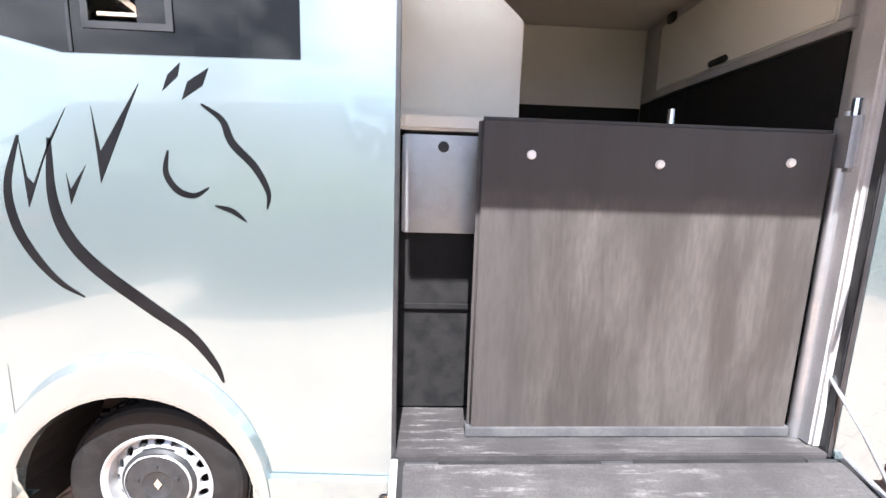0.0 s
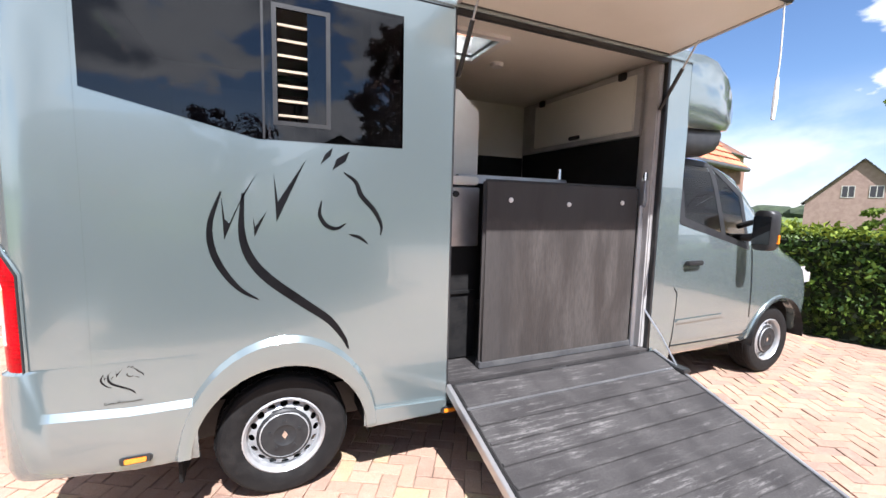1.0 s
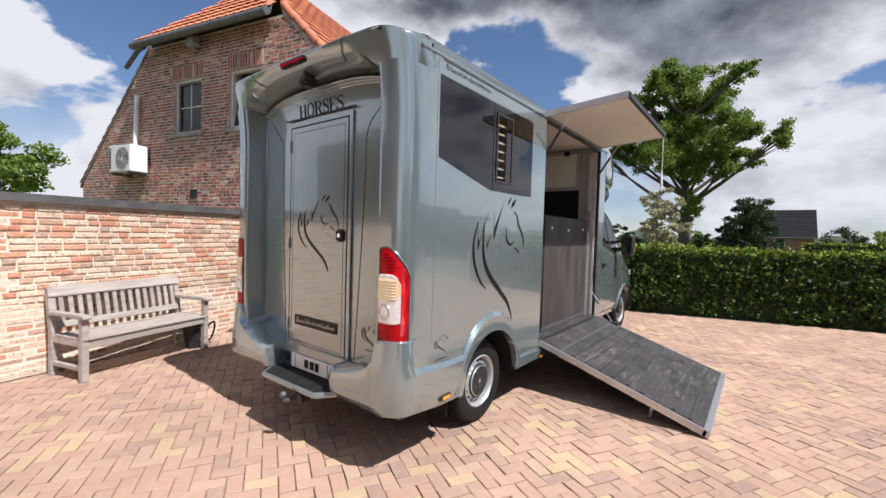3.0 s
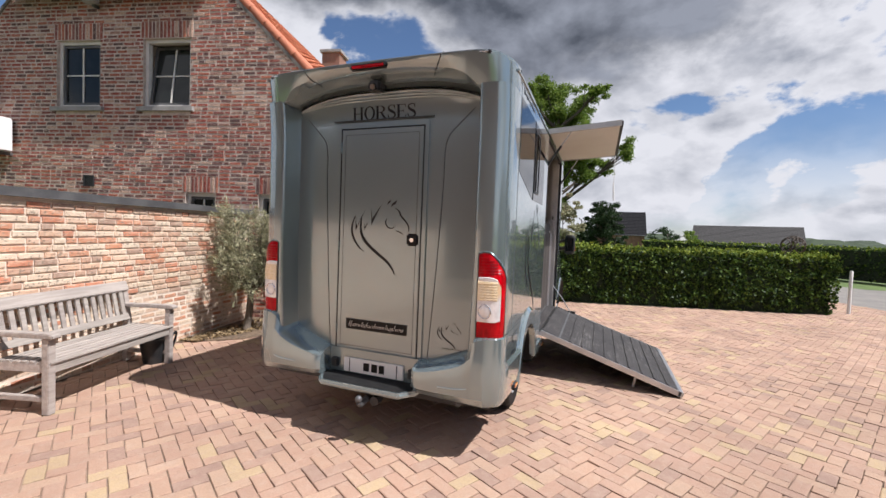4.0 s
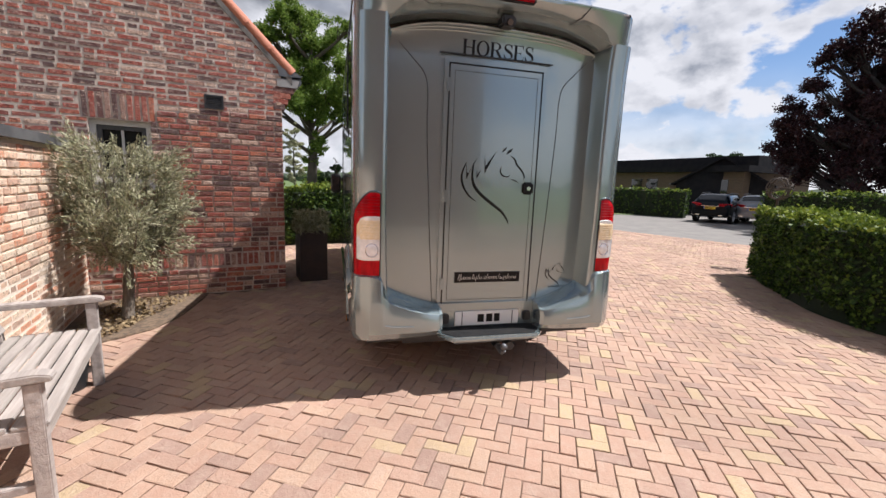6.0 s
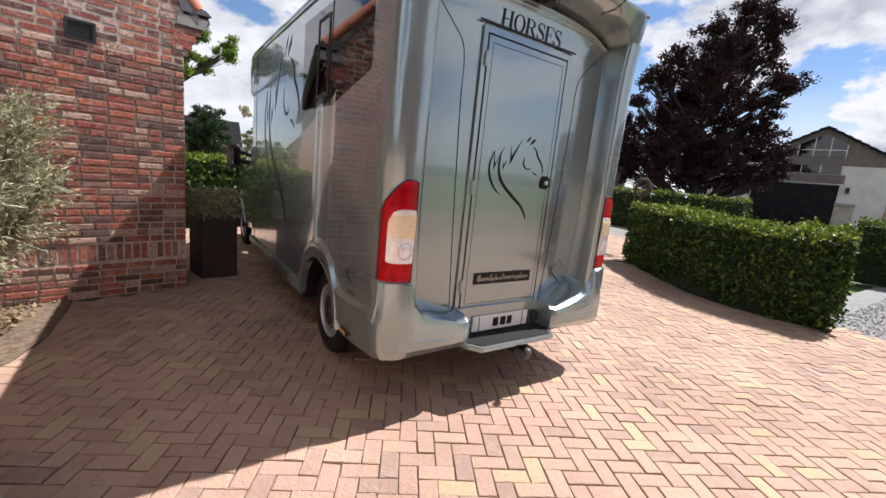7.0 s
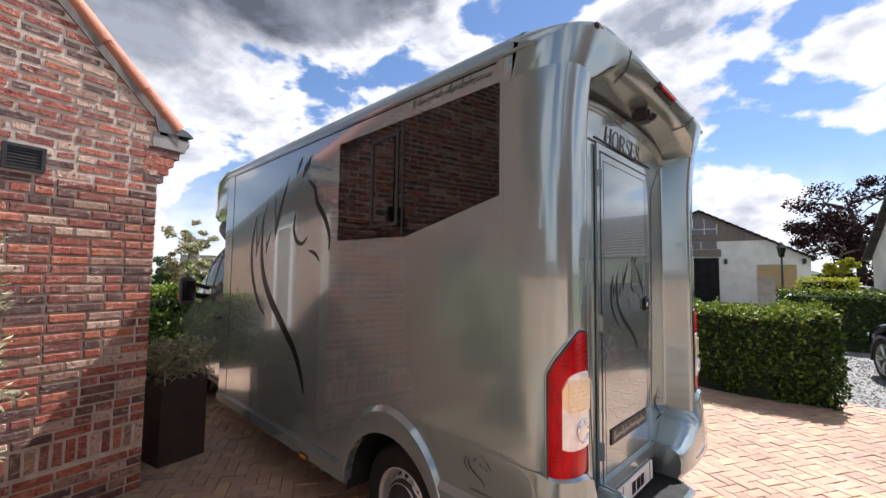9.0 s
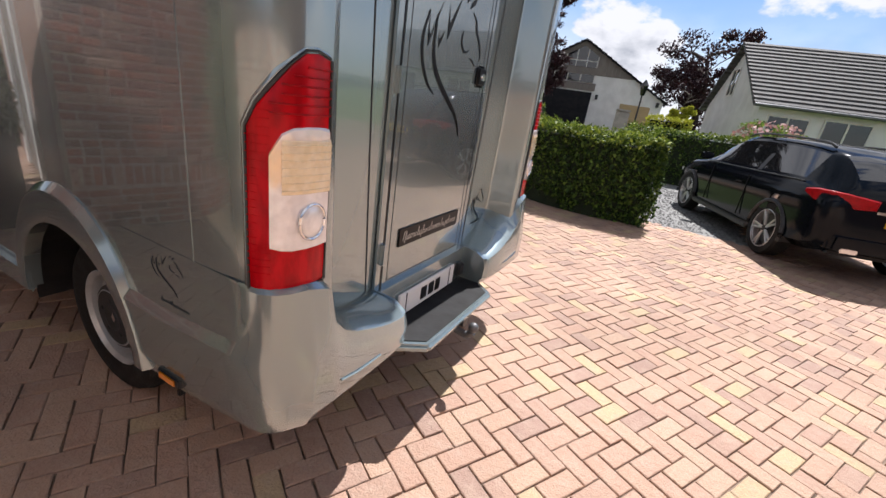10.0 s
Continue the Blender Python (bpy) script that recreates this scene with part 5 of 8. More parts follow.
for s in (-1, 1):
    rows = []
    for flat in smooth_line([Vector([y] + [c for p in sec for c in p]) for y, sec in SWEEP], 5):
        rows.append([(flat[1 + 2 * j], s * flat[0], flat[2 + 2 * j]) for j in range(7)])
    for y, x, ny, nx in TURN_PTS:
        k = max(0.0, min(1.0, (-1.93 - x) / 0.135))
        k = k * k * (3 - 2 * k)
        f = max(0.0, min(1.0, (x + 2.05) / 0.40))
        g = max(0.0, min(1.0, (x + 2.06) / 0.10))
        shelf, foot = 0.652 - 0.030 * f, 0.398 - 0.042 * f
        rows.append([(x + nx * o, s * (y + ny * o), z) for o, z in ((0.0012, 0.860), (0.0015 + 0.022 * k, 0.848), (0.002 + 0.028 * k, shelf + 0.030 + 0.032 * k), (0.008 + 0.015 * g + 0.022 * k, shelf - 0.012 * k), (0.010 + 0.012 * g + 0.020 * k, 0.45), (-0.006 + 0.020 * k, foot), (-0.05 + 0.02 * k, foot + 0.001))])
    part("bumper_corner", loft(rows, closed=False), M["paint"], truck, "", 26)
    part("bumper_cheek", prism([(-1.93, 0.605), (-2.04, 0.592), (-2.085, 0.565), (-2.10, 0.52), (-2.097, 0.45), (-2.07, 0.415), (-1.93, 0.415)], lambda x, z: (x, s * 0.386, z), (0, s * 0.01, 0)), M["paint"], truck)
    part("bumper_recess", tube(smooth_line([(-2.134, s * 0.60, 0.495), (-2.137, s * 0.72, 0.50), (-2.1355, s * 0.80, 0.512)]), 0.004, 6), M["paint"], truck)
    # tail lamp set into the corner column
    pr = [(1.0045, -1.996, 1.262), (0.995, -2.021, 1.298), (0.981, -2.041, 1.330), (0.963, -2.056, 1.360), (0.942, -2.066, 1.388), (0.91, -2.073, 1.414), (0.875, -2.0745, 1.418), (0.840, -2.076, 1.408)]
    out = []
    for i, (y, x, t) in enumerate(pr):
        p, q = pr[max(0, i - 1)], pr[min(len(pr) - 1, i + 1)]
        n = Vector((-(q[1] - p[1]), q[0] - p[0])).normalized()
        out.append(n if n.x > 0 else -n)
    at = lambda i, o: (pr[i][1] + out[i].y * o, s * (pr[i][0] + out[i].x * o))
    lamp_rows = []
    for i, (y, x, t) in enumerate(pr):
        o = 0.002 if i in (0, 7) else 0.007
        lamp_rows.append([(*at(i, -0.004), 0.852), (*at(i, o * 0.5), 0.853), (*at(i, o), 0.862), (*at(i, o + 0.002), 1.0), (*at(i, o + 0.002), 1.15), (*at(i, o), t - 0.012), (*at(i, o * 0.5), t - 0.002), (*at(i, -0.004), t)])
    lamp = part("tail_lamp", loft(lamp_rows), M["lamp_red"], truck, "glossy red and clear tail lamp", 40)
    # painted rim of the pocket
    path = [(i, 0.85, (0, -1)) for i in range(7, 0, -1)] + [(0, 0.85, (1, -1)), (0, 0.95, (1, 0)), (0, 1.1, (1, 0)), (0, 1.25, (1, 0.25))] + [(i, pr[i][2] + 0.002, (0.8 if i < 4 else 0.15, 0.7)) for i in range(1, 8)]
    rim, gap = [], []
    for i, z, (du, dz) in path:
        tang = Vector((out[i].x, -out[i].y))
        mv = lambda d, o: (pr[i][1] + out[i].y * o + tang.x * du * d, s * (pr[i][0] + out[i].x * o + tang.y * du * d), z + dz * d)
        gap.append([mv(-0.002, -0.002), mv(-0.001, 0.0065), mv(0.005, 0.0065), mv(0.006, -0.002)])
        rim.append([mv(0.005, -0.002), mv(0.006, 0.0015), mv(0.008, 0.0025), mv(0.011, 0.002), mv(0.016, -0.002)])
    part("lamp_gasket", loft(gap, closed=False), M["plastic"], lamp, "black gasket", 50)
    part("lamp_pocket", loft(rim, closed=False), M["paint"], truck, "", 50)
    part("lamp_gasket", tube([(-2.078, s * 0.836, 0.852), (-2.080, s * 0.836, 1.13), (-2.078, s * 0.836, 1.408)], 0.005, 6), M["plastic"], lamp)
    cl = []
    for i, z0, z1 in ((2, 0.965, 1.20), (3, 0.958, 1.245), (4, 0.955, 1.258), (5, 0.955, 1.262), (6, 0.955, 1.262), (7, 0.957, 1.255)):
        w = 0.013 if i < 7 else 0.010
        cl.append([(*at(i, 0.004), z0), (*at(i, w), z0 + 0.006), (*at(i, w + 0.001), 1.1), (*at(i, w), z1 - 0.008), (*at(i, 0.004), z1)])
    lens = part("clear_lens", loft(cl), M["lamp_clear"], lamp, "clear and amber lens", 40)
    for z, kind, tone in ((1.030, "lamp_clear", "clear"),):
        bulb = part("reflector", tube([(-2.0885, s * 0.893 + 0.041 * math.cos(a * math.pi / 14), z + 0.045 * math.sin(a * math.pi / 14)) for a in range(29)], 0.0045, 6), M["chrome"], lens, "bright reflector ring", 60)
        dome = [[(-2.087 - h, s * 0.893 + r * math.cos(a * math.pi / 12), z + 1.1 * r * math.sin(a * math.pi / 12)) for a in range(24)] for r, h in ((0.038, 0.0), (0.034, 0.004), (0.024, 0.0065), (0.012, 0.0078), (0.002, 0.008))]
        part("bulb_cover", loft(dome), M[kind], bulb, tone + " bulb cover", 60)
    am = []
    for i in range(3, 8):
        am.append([(*at(i, 0.010), 1.10), (*at(i, 0.0155), 1.104), (*at(i, 0.0165), 1.17), (*at(i, 0.0155), 1.226), (*at(i, 0.010), 1.232)])
    part("amber_lens", loft(am), M["amber_clear"], lens, "ribbed amber lens", 40)
    for n in range(7):
        part("lens_rib", tube([(*at(i, 0.0168), 1.112 + 0.0175 * n) for i in range(3, 8)], 0.0022, 5), M["amber_clear"], lamp)
    for n in range(6):
        z = 1.285 + 0.020 * n
        span = [i for i in range(8) if pr[i][2] - 0.014 > z]
        if len(span) > 1:
            part("lens_rib", tube([(*at(i, 0.0088), z) for i in span], 0.0020, 5), M["lamp_dark"], lamp)
    for n in range(22):
        z = 0.90 + 0.0185 * n
        part("lens_rib", tube([(*at(i, 0.0080), z) for i in range(0 if z < 1.24 else 1, 3)], 0.0014, 5), M["lamp_red"], lamp)
# step and plate
part("step", prism([(-0.435, -1.95), (-0.425, -2.075), (-0.335, -2.188), (0.325, -2.188), (0.41, -2.075), (0.42, -1.95)], lambda y, x: (x, y, 0.374), (0, 0, 0.036), 0.012), M["paint"], truck, "entry step with a black tread", 40)
part("step_tread", prism([(-0.40, -1.96), (-0.39, -2.07), (-0.315, -2.160), (0.305, -2.160), (0.375, -2.07), (0.39, -1.96)], lambda y, x: (x, y, 0.409), (0, 0, 0.005)), M["rubber"], truck, "black anti-slip tread")
part("step_carrier", box(-2.12, -1.6, -0.30, 0.30, 0.335, 0.372, 0.01), M["plastic"], truck)
part("step_riser", box(-1.96, -1.93, -0.385, 0.385, 0.38, 0.60), M["paint"], truck)
pl = part("number_plate", box(-1.975, -1.962, -0.265, 0.255, 0.425, 0.535, 0.004), M["white"], truck, "white plate with dark bars")
for y0, y1 in ((-0.075, -0.025), (-0.005, 0.045), (0.06, 0.105)):
    part("plate_bar", box(-1.978, -1.974, -y1, -y0, 0.45, 0.512), M["decal"], pl)
for y in (-0.21, 0.20):
    part("plate_field", box(-1.9772, -1.974, y - 0.003, y + 0.003, 0.428, 0.532), M["hub"], pl)
for y in (-0.335, 0.335):
    part("step_lamp", box(-1.99, -1.955, y - 0.03, y + 0.03, 0.45, 0.52, 0.008), M["plastic"], truck)
tow = part("tow_bar", rod((-1.6, -0.045, 0.315), (-2.12, -0.045, 0.305), 0.028, 0.026, 12), M["plastic"], truck, "black tow bar", 30)
bm = tube(smooth_line([(-2.10, -0.045, 0.305), (-2.19, -0.045, 0.290), (-2.225, -0.045, 0.318)]), 0.019, 10)
bmesh.ops.create_uvsphere(bm, u_segments=14, v_segments=10, radius=0.026, matrix=Matrix.Translation((-2.225, -0.045, 0.342)))
part("tow_ball", bm, M["zinc"], tow, "grey steel tow ball", 40)
part("tow_socket", rod((-2.08, -0.125, 0.315), (-2.15, -0.125, 0.312), 0.034, 0.034, 14), M["plastic"], tow, "", 30)
# under the floor: a pan and plain parts added to keep light out
part("rear_crossmember", box(-1.97, -1.56, -0.93, 0.93, 0.325, 0.395, 0.02), M["plastic"], truck, "black underbody pan")
part("rear_axle", rod((ARCH_X, -0.72, 0.333), (ARCH_X, 0.72, 0.333), 0.05, 0.05, 14), M["plastic"], truck, "black rear axle", 40)
for s in (-1, 1):
    part("leaf_spring", tube(smooth_line([(-1.75, s * 0.55, 0.34), (-1.4, s * 0.55, 0.27), (ARCH_X, s * 0.55, 0.25), (-0.65, s * 0.55, 0.27), (-0.3, s * 0.55, 0.34)]), 0.026, 6), M["plastic"], truck, "", 40)
part("fuel_tank", box(0.15, 1.35, 0.30, 0.86, 0.19, 0.42, 0.05), M["plastic"], truck, "black fuel tank")
part("silencer", box(-0.45, 0.25, -0.60, -0.28, 0.17, 0.33, 0.06, seg=3), M["zinc"], truck, "dull steel silencer", 40)
part("tail_pipe", tube(smooth_line([(-0.45, -0.44, 0.24), (-0.8, -0.48, 0.40), (-1.3, -0.48, 0.42), (-1.6, -0.55, 0.24), (-1.72, -0.62, 0.22)]), 0.026, 8), M["zinc"], truck, "", 40)

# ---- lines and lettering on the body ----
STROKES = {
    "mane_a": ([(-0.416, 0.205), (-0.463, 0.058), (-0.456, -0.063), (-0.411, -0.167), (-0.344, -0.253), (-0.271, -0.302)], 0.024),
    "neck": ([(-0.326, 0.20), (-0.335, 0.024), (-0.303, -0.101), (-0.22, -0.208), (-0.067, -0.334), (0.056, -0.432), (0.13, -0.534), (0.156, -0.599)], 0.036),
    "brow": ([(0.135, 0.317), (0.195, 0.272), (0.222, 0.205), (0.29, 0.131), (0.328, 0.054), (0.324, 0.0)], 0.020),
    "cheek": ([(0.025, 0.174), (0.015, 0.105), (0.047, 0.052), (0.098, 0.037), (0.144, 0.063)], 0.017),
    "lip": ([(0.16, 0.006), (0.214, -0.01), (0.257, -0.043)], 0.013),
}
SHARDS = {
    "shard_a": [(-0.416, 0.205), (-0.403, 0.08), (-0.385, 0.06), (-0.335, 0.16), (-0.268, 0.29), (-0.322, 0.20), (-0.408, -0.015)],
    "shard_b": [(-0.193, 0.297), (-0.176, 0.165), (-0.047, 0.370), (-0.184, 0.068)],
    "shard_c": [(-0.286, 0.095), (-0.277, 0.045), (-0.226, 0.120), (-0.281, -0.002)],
    "ear_a": [(0.022, 0.352), (0.041, 0.399), (0.080, 0.436), (0.070, 0.396)],
    "ear_b": [(0.078, 0.328), (0.098, 0.381), (0.163, 0.424), (0.142, 0.372)],
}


def ribbon(points, width):
    p = smooth_line(points, 7)
    left, right = [], []
    for i, q in enumerate(p):
        d = (p[min(i + 1, len(p) - 1)] - p[max(i - 1, 0)]).normalized()
        t = i / (len(p) - 1)
        w = width / 2 * math.sin(math.pi * (0.04 + 0.92 * t) ** 0.9) ** 0.8
        n = Vector((-d.y, d.x)) * w
        left.append(q + n)
        right.append(q - n)
    return [tuple(v) for v in left + right[::-1]]


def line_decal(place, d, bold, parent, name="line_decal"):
    """Black vinyl strokes that draw a horse's head; place(u, v) gives the point on the surface."""
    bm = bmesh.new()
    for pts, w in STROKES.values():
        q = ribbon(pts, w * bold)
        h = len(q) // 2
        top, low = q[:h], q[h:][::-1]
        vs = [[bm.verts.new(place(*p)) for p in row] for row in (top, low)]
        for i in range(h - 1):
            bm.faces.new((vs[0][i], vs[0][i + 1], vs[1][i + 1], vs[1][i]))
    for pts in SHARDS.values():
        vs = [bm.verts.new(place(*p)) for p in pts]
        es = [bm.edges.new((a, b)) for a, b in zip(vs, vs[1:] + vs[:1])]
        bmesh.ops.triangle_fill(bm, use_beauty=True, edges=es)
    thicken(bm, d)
    return part(name, bm, M["decal"], parent, "black vinyl horse-head line drawing")


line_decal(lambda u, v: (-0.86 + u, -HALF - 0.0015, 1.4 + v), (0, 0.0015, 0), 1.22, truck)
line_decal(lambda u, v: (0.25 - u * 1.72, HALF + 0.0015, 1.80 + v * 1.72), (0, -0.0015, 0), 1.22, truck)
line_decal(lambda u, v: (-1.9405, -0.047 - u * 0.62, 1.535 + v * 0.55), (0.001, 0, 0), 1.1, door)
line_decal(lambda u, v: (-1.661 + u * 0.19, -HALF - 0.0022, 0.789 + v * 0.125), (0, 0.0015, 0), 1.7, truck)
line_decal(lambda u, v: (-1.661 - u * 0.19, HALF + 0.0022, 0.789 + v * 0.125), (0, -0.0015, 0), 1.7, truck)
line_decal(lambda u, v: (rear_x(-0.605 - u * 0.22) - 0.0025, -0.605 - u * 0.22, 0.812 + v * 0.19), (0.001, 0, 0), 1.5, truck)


def scribble(n, length, height, place, d, material, parent, seed, name="script_bars"):
    """Unreadable script as plain bars and short uprights."""
    rng = random.Random(seed)
    bm = bmesh.new()
    n *= 2
    step = length / n
    for i in range(n):
        h = height * rng.choice((0.42, 0.48, 0.52, 0.52, 1.0)) if i else height
        lo = -0.3 * height if rng.random() < 0.12 else 0.0
        u, w, lean = i * step, step * rng.uniform(0.26, 0.46), 0.30 * h
        quads = [[(u, lo), (u + w, lo), (u + w + lean, h), (u + lean, h)]]
        if i < n - 1 and rng.random() < 0.7:
            b = rng.choice((0.0, 0.36)) * height
            quads.append([(u + w, b), (u + step + b * 0.3, b), (u + step + b * 0.3, b + 0.09 * height), (u + w, b + 0.09 * height)])
        for q in quads:
            bm.faces.new([bm.verts.new(place(*p)) for p in q])
    return part(name, thicken(bm, d), material, parent)


for s in (-1, 1):
    scribble(17, 0.56, 0.042, lambda u, v: ((-1.71 + u) if s < 0 else (-1.16 - u), s * (HALF + 0.0012), 2.568 + v), (0, -s * 0.001, 0), M["decal"], truck, 3)
    scribble(11, 0.14, 0.014, lambda u, v: ((-1.745 + u) if s < 0 else (-1.605 - u), s * (HALF + 0.0035), 0.678 + v), (0, -s * 0.001, 0), M["decal"], truck, 4)
scribble(13, 0.15, 0.012, lambda u, v: (rear_x(-0.54 - u) - 0.0025, -0.54 - u, 0.692 + v), (0.001, 0, 0), M["decal"], truck, 6)
sg = part("rear_sign", box(-1.945, -1.938, -0.265, 0.265, 0.755, 0.835, 0.002), M["decal"], door, "black sign with silver script bars")
scribble(17, 0.48, 0.04, lambda u, v: (-1.9462, 0.24 - u, 0.78 + v), (0.001, 0, 0), M["silver_print"], sg, 5)
BOWL = [(math.cos(math.pi * i / 24), math.sin(math.pi * i / 24)) for i in range(49)]


def block(x0, x1, z0, z1):
    return [(x0, z0), (x1, z0), (x1, z1), (x0, z1)]


def swell(points, thin, thick):
    """A pen stroke that is thickest in its middle."""
    p = smooth_line(points, 6)
    left, right = [], []
    for i, q in enumerate(p):
        d = (p[min(i + 1, len(p) - 1)] - p[max(i - 1, 0)]).normalized()
        t = i / (len(p) - 1)
        w = (thin + (thick - thin) * math.exp(-((t - 0.5) / 0.19) ** 2)) / 2
        left.append((q.x - d.y * w, q.y + d.x * w))
        right.append((q.x + d.y * w, q.y - d.x * w))
    return [[left[i], left[i + 1], right[i + 1], right[i]] for i in range(len(p) - 1)]


def serif_letter(c):
    """Outlines of a bold capital with serifs on a body 1 high, and its width."""
    foot = lambda x, w=0.30: [block(x - w / 2, x + w / 2, 0, 0.045), block(x - w / 2, x + w / 2, 0.955, 1)]
    if c == "H":
        return [block(0.10, 0.26, 0, 1), block(0.66, 0.82, 0, 1), block(0.26, 0.66, 0.47, 0.53), *foot(0.18), *foot(0.74)], 0.92
    if c == "O":
        ring = [[(0.45 + x * 0.43, 0.5 + z * 0.52) for x, z in BOWL], [(0.45 + x * 0.26, 0.5 + z * 0.46) for x, z in BOWL]]
        return [[ring[0][i], ring[0][i + 1], ring[1][i + 1], ring[1][i]] for i in range(48)], 0.90
    if c == "R":
        arch = [(x, z) for x, z in BOWL if x > -0.01 and abs(z) <= 1.0]
        arch.sort(key=lambda p: p[1])
        outer, inner = [(0.40 + x * 0.36, 0.74 + z * 0.26) for x, z in arch], [(0.40 + x * 0.20, 0.74 + z * 0.21) for x, z in arch]
        bowl = [[outer[i], outer[i + 1], inner[i + 1], inner[i]] for i in range(len(arch) - 1)]
        return [block(0.10, 0.26, 0, 1), *foot(0.18), block(0.26, 0.41, 0.48, 0.53), block(0.26, 0.41, 0.95, 1), *bowl, [(0.38, 0.49), (0.56, 0.50), (0.84, 0.045), (0.66, 0.045)], block(0.60, 0.90, 0, 0.045)], 0.90
    if c == "E":
        return [block(0.10, 0.26, 0, 1), block(0.02, 0.72, 0, 0.05), block(0.02, 0.70, 0.95, 1), block(0.26, 0.54, 0.475, 0.525), [(0.66, 0.05), (0.72, 0.05), (0.76, 0.27), (0.73, 0.27)], [(0.64, 0.95), (0.70, 0.95), (0.72, 0.76), (0.69, 0.76)], block(0.52, 0.56, 0.38, 0.62)], 0.78
    return swell([(0.60, 0.74), (0.52, 0.93), (0.33, 0.98), (0.14, 0.86), (0.18, 0.65), (0.38, 0.52), (0.58, 0.36), (0.60, 0.15), (0.38, 0.02), (0.18, 0.07), (0.08, 0.27)], 0.055, 0.20) + [block(0.57, 0.61, 0.70, 1), block(0.08, 0.12, 0, 0.30)], 0.70


def serif_line(text, high, wide, place, d, parent):
    """Each letter is a mesh of its own."""
    total = sum(serif_letter(c)[1] for c in text)
    u = -wide / 2
    for c in text:
        shapes, w = serif_letter(c)
        bm = bmesh.new()
        for q in shapes:
            bm.faces.new([bm.verts.new(place(u + x * wide / total, z * high)) for x, z in q])
        part("letter", thicken(bm, d), M["decal"], parent, "black serif capital")
        u += w * wide / total


serif_line("HORSES", 0.098, 0.545, lambda u, z: (rear_x(u) - 0.028 * (max(0.0, z - 0.018) / 0.17) ** 2 - 0.0022, 0.002 - u, 2.382 + z), (0.0012, 0, 0), truck)
for s in (-1, 1):
    for x in (-1.64, -0.11 if s < 0 else -0.10):
        mk = part("side_marker", box(x - 0.06, x + 0.06, s * (HALF + 0.012) - 0.016, s * (HALF + 0.012) + 0.016, 0.40 if x < -1 else 0.345, 0.435 if x < -1 else 0.385, 0.006), M["plastic"], truck, "amber side marker lamp")
        z0 = 0.405 if x < -1 else 0.35
        part("lens", box(x - 0.042, x + 0.042, s * (HALF + 0.03) - 0.004, s * (HALF + 0.03) + 0.004, z0, z0 + 0.027, 0.004), M["amber"], mk)
for s in (-1, 1):
    part("mud_flap", box(-1.50, -1.48, s * 0.84 - 0.10, s * 0.84 + 0.10, 0.20, 0.45, 0.004), M["rubber"], truck)


# ---- wheels ----
def lathe(profile, n=48, bm=None):
    """Turns (radius, y) round the y axis."""
    own = bmesh.new()
    rings = [[own.verts.new((r * math.cos(2 * math.pi * i / n), y, r * math.sin(2 * math.pi * i / n))) for i in range(n)] for r, y in profile]
    for a, b in zip(rings, rings[1:]):
        for i in range(n):
            own.faces.new((a[i], a[(i + 1) % n], b[(i + 1) % n], b[i]))
    return own if bm is None else join(bm, own)


